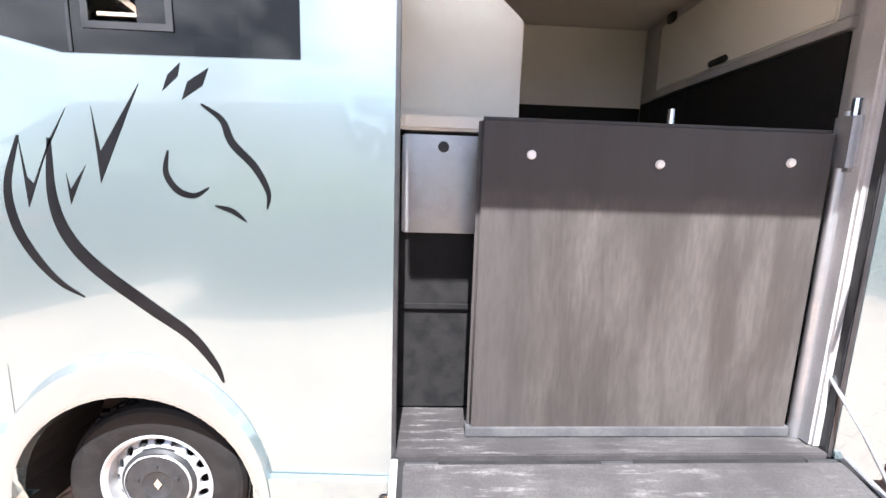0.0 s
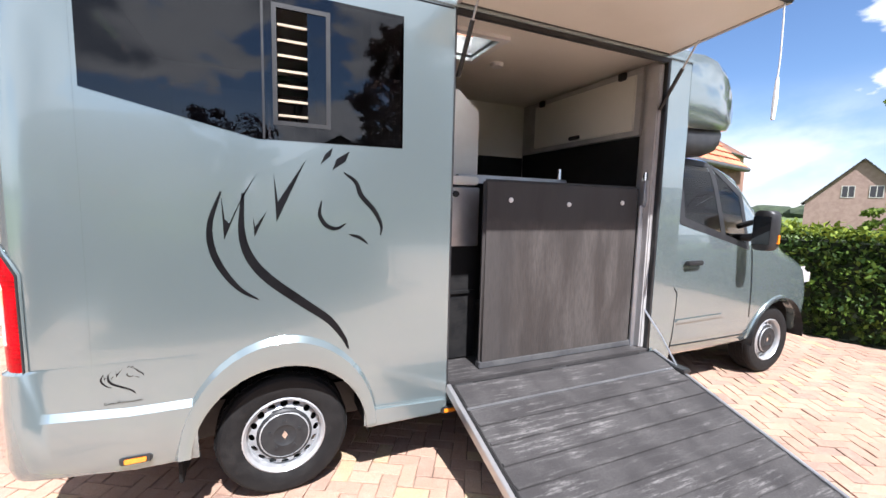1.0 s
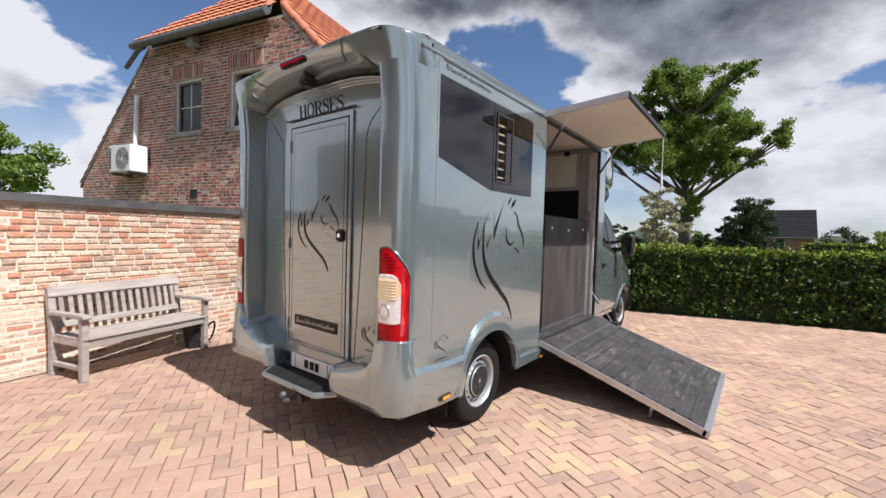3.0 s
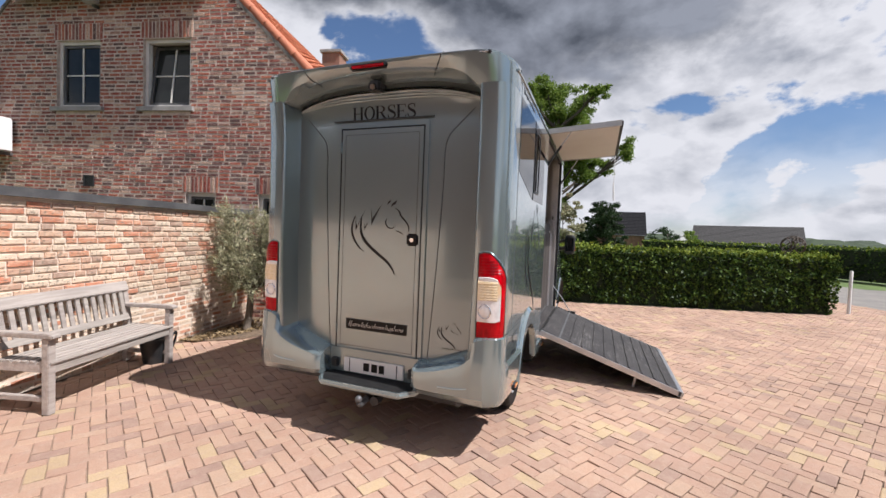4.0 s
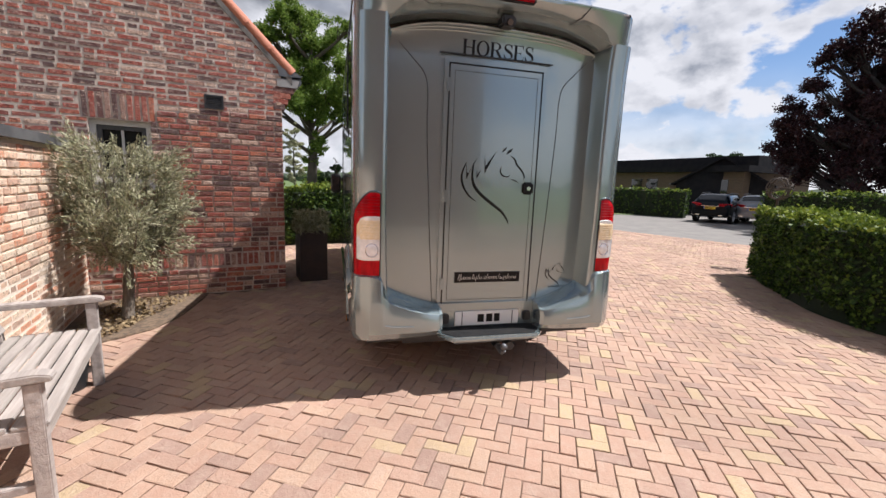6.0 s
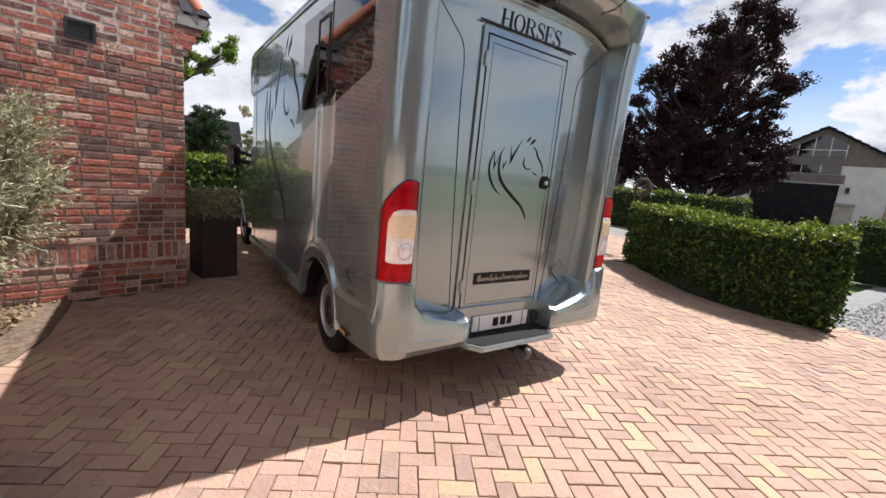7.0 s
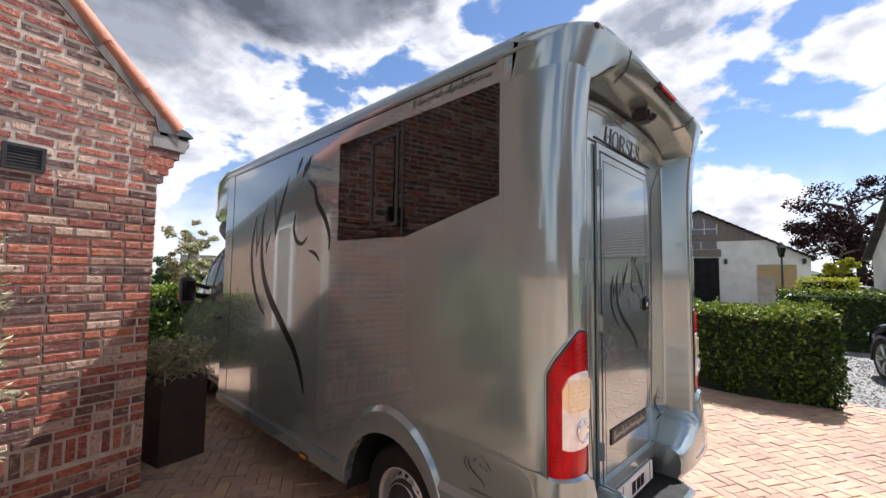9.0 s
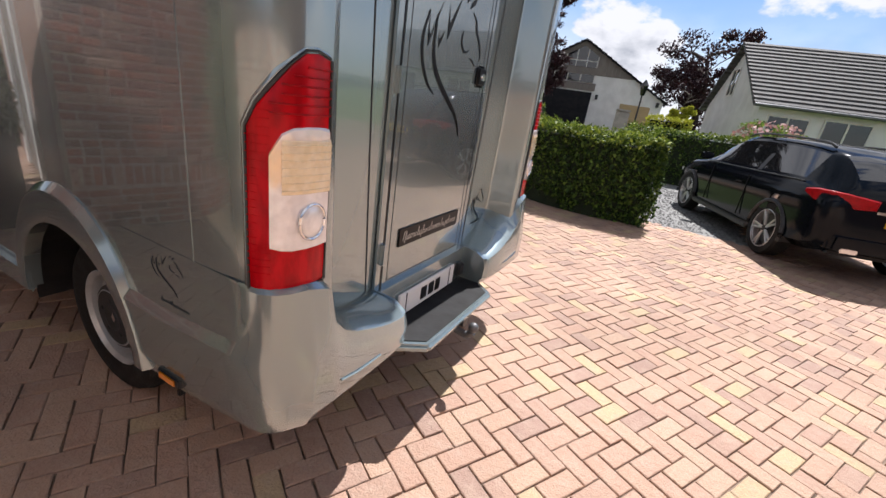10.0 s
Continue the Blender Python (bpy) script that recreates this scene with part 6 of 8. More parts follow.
def wheel(x, s, tread=True):
    """A van wheel whose outer face looks to the side s; y is counted outwards from the wheel's middle plane."""
    w = new("wheel")
    w.parent = truck
    w.matrix_basis = pose(x, s * ((HALF - 0.19) if x < 0 else 0.77), 0.333, 0, 0, 0 if s > 0 else 180) @ Matrix.Scale(0.952, 4)
    t = part("tyre", lathe([(0.215, -0.09), (0.30, -0.108), (0.333, -0.095), (0.343, -0.075), (0.345, 0), (0.343, 0.075), (0.333, 0.095), (0.318, 0.105), (0.27, 0.112), (0.225, 0.10), (0.205, 0.09)], 56), M["rubber"], w, "black road tyre", 25)
    g = bmesh.new()
    for y in (-0.05, -0.017, 0.017, 0.05):
        for i in range(56):
            a0, a1 = 2 * math.pi * (i + 0.08) / 56, 2 * math.pi * (i + 0.86) / 56
            q = []
            for rr in (0.343, 0.351):
                for a, yy in ((a0, y - 0.013), (a1, y - 0.009), (a1, y + 0.013), (a0, y + 0.009)):
                    q.append(g.verts.new((rr * math.cos(a), yy, rr * math.sin(a))))
            for f in ((4, 5, 6, 7), (0, 1, 5, 4), (1, 2, 6, 5), (2, 3, 7, 6), (3, 0, 4, 7)):
                g.faces.new([q[j] for j in f])
    part("tread", g, M["rubber"], w)
    part("rim_lip", lathe([(0.205, -0.08), (0.20, 0.06), (0.212, 0.086), (0.218, 0.10), (0.210, 0.104), (0.196, 0.088), (0.192, 0.048)], 48), M["steel_wheel"], w, "silver painted rim", 30)
    circ = lambda r, n=48: [(r * math.cos(2 * math.pi * i / n), r * math.sin(2 * math.pi * i / n)) for i in range(n)]
    holes = []
    for i in range(16):
        a = 2 * math.pi * i / 16
        holes.append([(math.cos(a) * (0.169 + 0.0165 * math.cos(b)) - math.sin(a) * 0.021 * math.sin(b), math.sin(a) * (0.169 + 0.0165 * math.cos(b)) + math.cos(a) * 0.021 * math.sin(b)) for b in [2 * math.pi * j / 12 for j in range(12)]])
    part("rim_disc", plate(circ(0.196), [circ(0.125, 32)] + holes, lambda u, v: (u, 0.046 + 0.8 * max(0, 0.192 - math.hypot(u, v)), v), (0, -0.012, 0)), M["steel_wheel"], w, "silver rim with a ring of holes")
    part("brake_drum", lathe([(0.195, -0.03), (0.0, -0.03)], 32), M["rubber"], w)
    part("hub_cap", lathe([(0.148, 0.068), (0.146, 0.084), (0.135, 0.094), (0.06, 0.100), (0.045, 0.092), (0.0, 0.092)], 40), M["hub"], w, "dark grey hub cap", 30)
    part("hub_badge", prism([(-0.016, 0), (0, 0.024), (0.016, 0), (0, -0.024)], lambda u, v: (u, 0.0925, v), (0, 0.004, 0)), M["chrome"], w)
    for i in range(5):
        a = 2 * math.pi * i / 5 + 0.3
        part("wheel_nut", rod((0.08 * math.cos(a), 0.096, 0.08 * math.sin(a)), (0.08 * math.cos(a), 0.103, 0.08 * math.sin(a)), 0.012, 0.010, 6), M["hub"], w)


for x in (ARCH_X, FRONT_X):
    for s in (-1, 1):
        wheel(x, s)

# ---- cab ----
CAB = [
    (1.72, [(0.80, 0.34), (0.93, 0.40), (0.968, 0.75), (0.965, 1.2), (0.93, 1.55), (0.86, 1.93), (0.75, 2.04), (0.4, 2.08), (0, 2.09)]),
    (2.40, [(0.80, 0.34), (0.94, 0.40), (0.978, 0.75), (0.975, 1.2), (0.935, 1.52), (0.85, 1.90), (0.74, 2.01), (0.4, 2.06), (0, 2.08)]),
    (2.75, [(0.80, 0.34), (0.94, 0.40), (0.978, 0.75), (0.975, 1.2), (0.93, 1.50), (0.865, 1.79), (0.74, 1.90), (0.4, 1.97), (0, 1.99)]),
    (3.20, [(0.80, 0.34), (0.93, 0.40), (0.972, 0.75), (0.962, 1.12), (0.94, 1.30), (0.88, 1.43), (0.73, 1.50), (0.4, 1.55), (0, 1.57)]),
    (3.55, [(0.79, 0.34), (0.92, 0.40), (0.958, 0.72), (0.945, 1.00), (0.91, 1.14), (0.83, 1.22), (0.67, 1.28), (0.4, 1.32), (0, 1.34)]),
    (3.92, [(0.77, 0.34), (0.88, 0.40), (0.92, 0.68), (0.90, 0.92), (0.86, 1.03), (0.77, 1.10), (0.6, 1.15), (0.35, 1.18), (0, 1.20)]),
    (4.16, [(0.69, 0.36), (0.77, 0.42), (0.80, 0.64), (0.78, 0.82), (0.73, 0.92), (0.65, 0.97), (0.5, 1.01), (0.3, 1.03), (0, 1.04)]),
    (4.24, [(0.58, 0.40), (0.64, 0.45), (0.67, 0.60), (0.65, 0.76), (0.6, 0.84), (0.5, 0.88), (0.4, 0.91), (0.25, 0.93), (0, 0.94)]),
]


def cab_section(x):
    for (x0, a), (x1, b) in zip(CAB, CAB[1:]):
        if x <= x1:
            t = (x - x0) / (x1 - x0)
            t = max(0.0, t)
            return [(0.955 * ((1 - t) * p[0] + t * q[0]), (1 - t) * p[1] + t * q[1]) for p, q in zip(a, b)]
    return [(0.955 * p[0], p[1]) for p in CAB[-1][1]]


def cab_line(x):
    return [tuple(p) for p in smooth_line([Vector(p) for p in cab_section(x)], 5)]


def cab_y(x, z):
    line = cab_line(x)
    for a, b in zip(line, line[1:]):
        if a[1] <= z <= b[1] and b[1] > a[1]:
            return a[0] + (b[0] - a[0]) * (z - a[1]) / (b[1] - a[1])
    return line[-1][0]


xs = [1.72 + i * 0.04 for i in range(64)]
secs = []
for x in xs:
    ln = cab_line(x)
    secs.append([(x, -y, z) for y, z in ln] + [(x, y, z) for y, z in ln[-2::-1]])
bm = loft(secs, closed=False)
bm.faces.new([v for v in bm.verts if abs(v.co.x - xs[-1]) < 1e-4])
bmesh.ops.delete(bm, geom=[f for f in bm.faces if abs(f.calc_center_median().y) > 0.55 and math.hypot(f.calc_center_median().x - FRONT_X, f.calc_center_median().z - WHEEL_Z) < 0.40], context="FACES")
PANES = ([(1.99, 1.50), (2.46, 1.375), (2.37, 1.96), (1.985, 1.965)], [(2.50, 1.36), (2.80, 1.285), (2.75, 1.715), (2.42, 1.955)])


def within(x, z, quad):
    return all((b[0] - a[0]) * (z - a[1]) - (b[1] - a[1]) * (x - a[0]) > 0 for a, b in zip(quad, quad[1:] + quad[:1]))


openings = [f for f in bm.faces if abs(f.calc_center_median().y) > 0.60 and any(within(f.calc_center_median().x, f.calc_center_median().z, q) for q in PANES)]
bmesh.ops.delete(bm, geom=openings, context="FACES")
cab = part("cab_body", bm, M["paint"], truck, "", 30)
cab.data.materials.append(M["screen"])
for p in cab.data.polygons:
    c = p.center
    if 2.55 < c.x < 3.16 and abs(c.y) < 0.74 and c.z > 1.47:
        p.material_index = 1


def cab_patch(name, quad, s, off, material, parent, n=6, label="", thick=0.0):
    """A panel that follows the cab's skin; quad: (x, z) of foot rear, foot front, head front, head rear."""
    (ax, az), (bx, bz), (cx, cz), (dx, dz) = quad
    rows = []
    for i in range(n + 1):
        u = i / n
        row = []
        for j in range(n + 1):
            v = j / n
            x = (1 - u) * ((1 - v) * ax + v * bx) + u * ((1 - v) * dx + v * cx)
            z = (1 - u) * ((1 - v) * az + v * bz) + u * ((1 - v) * dz + v * cz)
            row.append((x, s * (cab_y(x, z) + off), z))
        rows.append(row)
    bm = loft(rows, closed=False)
    if thick:
        thicken(bm, (0, -s * thick, 0))
    return part(name, bm, material, parent, label, 40)


for s in (-1, 1):
    cd = cab_patch("cab_door", [(1.83, 0.50), (2.93, 0.50), (2.84, 1.28), (1.83, 1.46)], s, 0.004, M["paint"], truck)
    for quad in ([(1.945, 1.46), (2.83, 1.235), (2.77, 1.30), (2.0, 1.515)], [(1.995, 1.945), (2.385, 1.94), (2.42, 1.99), (1.945, 2.005)], [(1.945, 1.46), (2.005, 1.51), (2.005, 1.95), (1.945, 2.005)], [(2.785, 1.29), (2.84, 1.235), (2.79, 1.735), (2.735, 1.71)], [(2.41, 1.935), (2.735, 1.70), (2.79, 1.735), (2.43, 1.995)], [(2.45, 1.37), (2.51, 1.355), (2.425, 1.94), (2.365, 1.96)]):
        cab_patch("window_surround", quad, s, 0.004, M["plastic"], cd)
    for quad in PANES:
        cab_patch("pane", quad, s, 0.001, M["screen"], cd, label="clear side glass")
    cab_patch("door_trim", [(1.96, 0.655), (2.55, 0.668), (2.55, 0.690), (1.96, 0.682)], s, 0.016, M["paint"], cd, 4)
    for quad in ([(1.84, 1.0), (1.85, 1.0), (1.85, 1.98), (1.84, 1.98)], [(1.84, 1.0), (1.93, 0.905), (1.938, 0.91), (1.85, 1.005)], [(1.93, 0.42), (1.94, 0.42), (1.938, 0.91), (1.93, 0.905)], [(2.925, 0.62), (2.935, 0.62), (2.885, 1.28), (2.875, 1.28)], [(1.83, 0.455), (2.9, 0.455), (2.9, 0.463), (1.83, 0.463)]):
        cab_patch("door_gap", quad, s, 0.005, M["decal"], truck, 5)
    h = part("door_handle", box(-0.10, 0.10, -0.022, 0.022, -0.018, 0.018, 0.012), M["plastic"], cd, "black door handle")
    h.location = (2.08, s * (cab_y(2.08, 1.15) + 0.028), 1.15)
    lip = []
    for x, z in arc(FRONT_X, WHEEL_Z, 0.405, 172, 8, 26):
        y = cab_y(x, max(z, 0.4))
        dx, dz = (x - FRONT_X) / 0.405, (z - WHEEL_Z) / 0.405
        lip.append([(x - dx * 0.015, s * (y - 0.05), z - dz * 0.015), (x - dx * 0.01, s * (y + 0.012), z - dz * 0.01), (x + dx * 0.03, s * (y + 0.012), z + dz * 0.03), (x + dx * 0.05, s * (y - 0.012), z + dz * 0.05)])
    part("wheel_arch_flare", loft(lip, closed=False), M["paint"], truck, "", 35)
    part("wheel_liner", loft([[(x, s * y, z) for x, z in arc(FRONT_X, WHEEL_Z, 0.42, 180, 0, 20)] for y in (0.95, 0.58)], closed=False), M["plastic"], truck)
    shell = []
    for z, f in ((-0.165, 0.55), (-0.155, 0.80), (-0.13, 0.96), (-0.08, 1.0), (0.08, 1.0), (0.13, 0.96), (0.155, 0.80), (0.165, 0.55)):
        ring = []
        for j in range(20):
            a = 2 * math.pi * j / 20
            cx, cy = math.cos(a), math.sin(a)
            ring.append(((0.075 * f if cx > 0 else 0.062) * math.copysign(abs(cx) ** 0.6, cx), 0.088 * f * math.copysign(abs(cy) ** 0.6, cy), z))
        shell.append(ring)
    mir = part("door_mirror", loft(shell), M["plastic"], truck, "large black door mirror", 40)
    mir.location = (2.72, s * 1.105, 1.42)
    part("mirror_arm", tube([(0.03, -s * 0.26, -0.08), (0.02, -s * 0.14, -0.07), (0, -s * 0.05, -0.05)], 0.035, 8), M["plastic"], mir, "", 40)
    part("mirror_glass", box(-0.068, -0.060, -0.066, 0.066, -0.115, 0.115, 0.003), M["black_glass"], mir)
    part("mirror_blinker", box(0.0, 0.04, s * 0.083 - 0.010, s * 0.083 + 0.010, -0.11, -0.03, 0.006), M["amber"], mir)
    part("mirror_arm", tube([(0.03, -s * 0.24, 0.02), (0.02, -s * 0.13, 0.06), (0, -s * 0.05, 0.07)], 0.024, 8), M["plastic"], mir, "", 40)
    part("head_lamp", box(-0.12, 0.12, -0.1, 0.1, -0.1, 0.1, 0.05, seg=3), M["lamp_clear"], truck, "", 40).location = (4.0, s * 0.74, 0.92)
# over-cab nose of the body
def nose_ring(x, w, z0, z1):
    r = min(0.10, (z1 - z0) * 0.4)
    q = [(w * 0.96, z0), (w, z0 + 0.05), (w, z1 - r), (w - r * 0.3, z1 - r * 0.3), (w - r, z1), (w * 0.5, z1 + 0.015), (0, z1 + 0.02)]
    return [(x, -y, z) for y, z in q] + [(x, y, z) for y, z in q[-2::-1]]


part("over_cab_nose", loft([nose_ring(1.78, HALF - 0.002, 2.19, 2.745), nose_ring(1.95, 1.008, 2.195, 2.76), nose_ring(2.12, 0.995, 2.205, 2.742), nose_ring(2.26, 0.975, 2.215, 2.695), nose_ring(2.37, 0.945, 2.225, 2.60), nose_ring(2.455, 0.91, 2.235, 2.47), nose_ring(2.495, 0.87, 2.25, 2.37)]), M["paint"], truck, "", 40)
part("nose_underside", loft([nose_ring(1.76, 0.97, 1.99, 2.22), nose_ring(2.10, 0.955, 2.0, 2.22), nose_ring(2.30, 0.92, 2.06, 2.24), nose_ring(2.38, 0.88, 2.13, 2.25)]), M["plastic"], truck, "black recess over the cab", 40)
part("cab_bulkhead", box(1.73, 1.76, -0.86, 0.86, 0.5, 2.0), M["hub"], truck)
part("dashboard", box(2.72, 3.05, -0.84, 0.84, 0.85, 1.27, 0.05), M["plastic"], truck, "dark dashboard")
for y in (-0.45, 0.45):
    st = part("cab_seat", box(1.98, 2.12, y - 0.24, y + 0.24, 0.95, 1.50, 0.05), M["hub"], truck, "dark cab seat")
    part("head_rest", box(2.0, 2.09, y - 0.13, y + 0.13, 1.51, 1.70, 0.035), M["hub"], st)


# ---- trees ----
def tree(name, x, y, height, spread, trunk_r, leaf, label, seed, clear=0.25, n_limb=9, n_leaf=14000, size=0.16, bark="bark", category="tree", shape=0.5, lumps=46, aspect=0.55, low=0.18):
    """Tapered trunk, limbs that fork, and clumps of leaves along their ends, with gaps between the clumps."""
    rng = np.random.default_rng(seed)
    t = root(name, pose(x, y, 0), label, category)
    wood = bmesh.new()
    top = height * 0.86
    bend = rng.normal(size=(4, 2)) * spread * 0.03
    line = [(0, 0, -0.1)] + [(bend[i][0] * (i + 1), bend[i][1] * (i + 1), top * (i + 1) / 4) for i in range(4)]
    tr = smooth_line([Vector(p) for p in line], 4)
    tube(tr, [trunk_r * (1.25 if i == 0 else 1) * (1 - 0.85 * i / (len(tr) - 1)) for i in range(len(tr))], 10, wood)
    tips = []
    for i in range(n_limb):
        z = height * (clear + (0.88 - clear) * (i + rng.random() * 0.6) / n_limb)
        a = i * 2.4 + rng.random()
        k = min(len(tr) - 1, int(z / top * (len(tr) - 1)))
        rel = (z / height - clear) / (1 - clear)
        reach = spread * (math.sin(math.pi * min(1, low + (0.96 - low) * rel)) ** shape) * rng.uniform(0.7, 1.05)
        p0 = tr[k]
        p1 = p0 + Vector((math.cos(a) * reach * 0.5, math.sin(a) * reach * 0.5, height * 0.06))
        p2 = p0 + Vector((math.cos(a) * reach, math.sin(a) * reach, height * rng.uniform(0.03, 0.12)))
        limb = smooth_line([p0, p1, p2], 4)
        tube(limb, [trunk_r * 0.45 * (1 - 0.85 * j / (len(limb) - 1)) for j in range(len(limb))], 6, wood)
        for j in range(3):
            b = p0 + (p2 - p0) * rng.uniform(0.4, 0.95)
            e = b + Vector(rng.normal(size=3)) * spread * 0.22
            tube([b, (b + e) / 2 + Vector((0, 0, 0.05 * spread)), e], [trunk_r * 0.16, trunk_r * 0.1, trunk_r * 0.03], 5, wood)
            tips.append(e)
        tips += [p2, p1 + (p2 - p1) * 0.5]
    tips.append(tr[-1] + Vector((0, 0, height * 0.08)))
    part("trunk", wood, M[bark], t, "", 60)
    cents = []
    per = n_leaf // max(1, lumps)
    for i in range(lumps):
        c = tips[i % len(tips)] + Vector(rng.normal(size=3)) * spread * 0.10
        r = spread * rng.uniform(0.14, 0.27)
        v = rng.normal(size=(per, 3))
        v /= np.linalg.norm(v, axis=1)[:, None]
        v *= (r * rng.random(per) ** 0.45)[:, None] * np.array([1.15, 1.15, 0.68])
        v += rng.normal(size=(per, 3)) * r * 0.08
        cents.append(v + np.array(c))
    leaves("crown", np.concatenate(cents), size, M[leaf], t, rng, aspect=aspect)
    return t


def grown_tree(name, x, y, clumps, trunk_r, leaf, label, seed, across, n_leaf=26000, size=0.24, droop=0.6, bark="bark"):
    """A tree whose limbs reach to given clumps: (across, height, depth, radius), across along the given direction."""
    rng = np.random.default_rng(seed)
    t = root(name, pose(x, y, 0), label, "tree")
    side = Vector((math.cos(across), math.sin(across), 0))
    deep = Vector((-side.y, side.x, 0))
    top = max(c[1] for c in clumps) * 0.9
    wood = bmesh.new()
    tr = smooth_line([Vector((0, 0, -0.1)), side * 0.2 + Vector((0, 0, top * 0.3)), side * -0.2 + Vector((0, 0, top * 0.6)), side * 0.3 + Vector((0, 0, top))], 5)
    tube(tr, [trunk_r * (1 - 0.8 * i / (len(tr) - 1)) for i in range(len(tr))], 10, wood)
    cents = []
    weight = sum(c[3] ** 2 for c in clumps)
    for u, h, d, r in clumps:
        c = side * u + deep * d + Vector((0, 0, h))
        k = min(len(tr) - 2, max(2, int((h - abs(u) * 0.7) / top * (len(tr) - 1))))
        limb = smooth_line([tr[k], tr[k].lerp(c, 0.55) + Vector((0, 0, -0.3)), c], 4)
        tube(limb, [trunk_r * 0.4 * (1 - 0.8 * j / (len(limb) - 1)) for j in range(len(limb))], 6, wood)
        n = int(n_leaf * r * r / weight)
        for _ in range(14):
            e = c + Vector(rng.normal(size=3)) * r * 0.52
            tube([limb[5], (limb[5] + e) / 2, e], [trunk_r * 0.10, trunk_r * 0.06, trunk_r * 0.02], 4, wood)
            m = n // 14
            v = rng.normal(size=(m, 3))
            v /= np.linalg.norm(v, axis=1)[:, None]
            v *= (r * rng.uniform(0.28, 0.5) * rng.random(m) ** 0.5)[:, None] * np.array([1.15, 1.15, droop])
            cents.append(v + rng.normal(size=(m, 3)) * r * 0.14 + np.array(e))
    part("trunk", wood, M[bark], t, "", 60)
    leaves("crown", np.concatenate(cents), size, M[leaf], t, rng)
    return t


def polar(eye, az, d):
    """The place d metres from an eye in the direction az, in degrees, as a camera's yaw."""
    return eye[0] - math.sin(radians(az)) * d, eye[1] + math.cos(radians(az)) * d


E2, E35, E45, E65, E9 = (-2.55, -0.83), (-4.35, 0.24), (-4.91, 1.42), (-4.46, 3.95), (-2.85, 4.82)
OAK = [(0.1, 18.6, 1.3), (-1.6, 18.1, 1.3), (-2.8, 17.0, 1.3), (2.7, 17.4, 1.2), (4.0, 17.5, 0.9), (-4.1, 16.0, 1.2), (-0.8, 15.8, 1.9), (1.5, 15.8, 1.5), (-5.6, 14.7, 1.2), (-3.2, 13.6, 1.6), (-0.6, 12.9, 1.9), (1.7, 13.1, 1.5), (3.9, 12.8, 1.3), (5.3, 12.9, 1.1), (7.0, 11.0, 1.0), (-7.1, 11.7, 0.9), (-8.1, 10.7, 0.8), (-5.1, 11.1, 1.4), (-2.6, 10.7, 1.5), (-0.2, 10.0, 1.7), (2.1, 10.3, 1.4), (4.3, 10.3, 1.0), (5.6, 9.9, 0.8), (1.1, 8.4, 1.1), (3.0, 8.4, 0.9), (-1.8, 9.0, 1.0), (0.8, 5.3, 0.8), (0.3, 3.8, 0.9)]
BEECH = [(10.8, 1.1, 1.7), (10.1, -0.4, 2.3), (9.3, -1.8, 2.4), (8.5, -2.5, 2.3), (7.6, -3.1, 2.5), (6.7, -3.4, 2.6), (5.8, -4.1, 2.8), (4.9, -4.4, 3.0), (4.1, -4.3, 3.4), (3.3, -4.0, 3.5), (2.6, -3.4, 3.0)]  # height and reach of the crown to both sides
rng = random.Random(77)
grown_tree("oak_tree", *polar(E2, -81.8, 48), [(u, z, rng.uniform(-3.2, 3.2), r) for u, z, r in OAK], 0.62, "oak_leaf", "tall green oak with gaps in its crown", 21, radians(-81.8), 105000, 0.135)
beech_clumps = [(3.4, 7.3, 0.0, 0.45), (3.1, 7.5, 0.2, 0.5)]
for z, u0, u1 in BEECH:
    n = max(1, round((u1 - u0) / 0.95))
    for i in range(n + 1):
        u = u0 + (u1 - u0) * i / n
        edge = abs(2 * i / n - 1)
        beech_clumps.append((u + rng.uniform(-0.18, 0.18), z + rng.uniform(-0.28, 0.28), rng.uniform(-1, 1) * 2.6 * math.sqrt(max(0.04, 1 - edge * edge)), rng.uniform(0.5, 0.8) * (1.15 - 0.35 * edge)))
grown_tree("copper_beech_tree", 7.44, -20.13, beech_clumps, 0.34, "beech_leaf", "broad dark purple copper beech", 12, radians(-154.9), 120000, 0.075, 0.85, "dark_bark")
tree("copper_beech_tree", *polar(E9, 178.5, 45), 9.5, 4.2, 0.4, "beech_leaf", "dark purple copper beech behind the roof", 13, 0.15, 10, 22000, 0.13, lumps=80)
tree("roadside_tree", *polar(E2, -3, 32), 6.2, 2.6, 0.2, "oak_leaf", "rounded green tree behind the garden wall", 14, 0.35, 8, 9000, 0.13)
tree("conifer_tree", *polar(E35, -87.3, 62), 5.0, 0.75, 0.15, "dark_leaf", "dark conifer beyond the hedge", 15, 0.05, 12, 6000, 0.2, shape=1.0)
tree("garden_tree", *polar((-3.0, 4.75), -103.3, 12.5), 3.05, 0.55, 0.03, "olive_leaf", "slim young tree behind the hedge", 17, 0.22, 14, 9000, 0.045, lumps=110)
tree("slim_tree", *polar(E2, -78.9, 42), 7.0, 0.9, 0.12, "olive_leaf", "slim pale-leaved tree before the oak", 44, 0.10, 14, 9000, 0.09, lumps=120)
tree("conifer_tree", *polar(E2, -88.6, 46), 5.6, 2.1, 0.25, "dark_leaf", "broad dark conifer at the field edge", 45, 0.03, 26, 16000, 0.11, lumps=150, shape=0.9)
tree("conifer_tree", *polar(E65, -138.6, 56), 6.3, 2.0, 0.2, "dark_leaf", "dark conifer behind the low house", 46, 0.1, 14, 7000, 0.14, lumps=70)
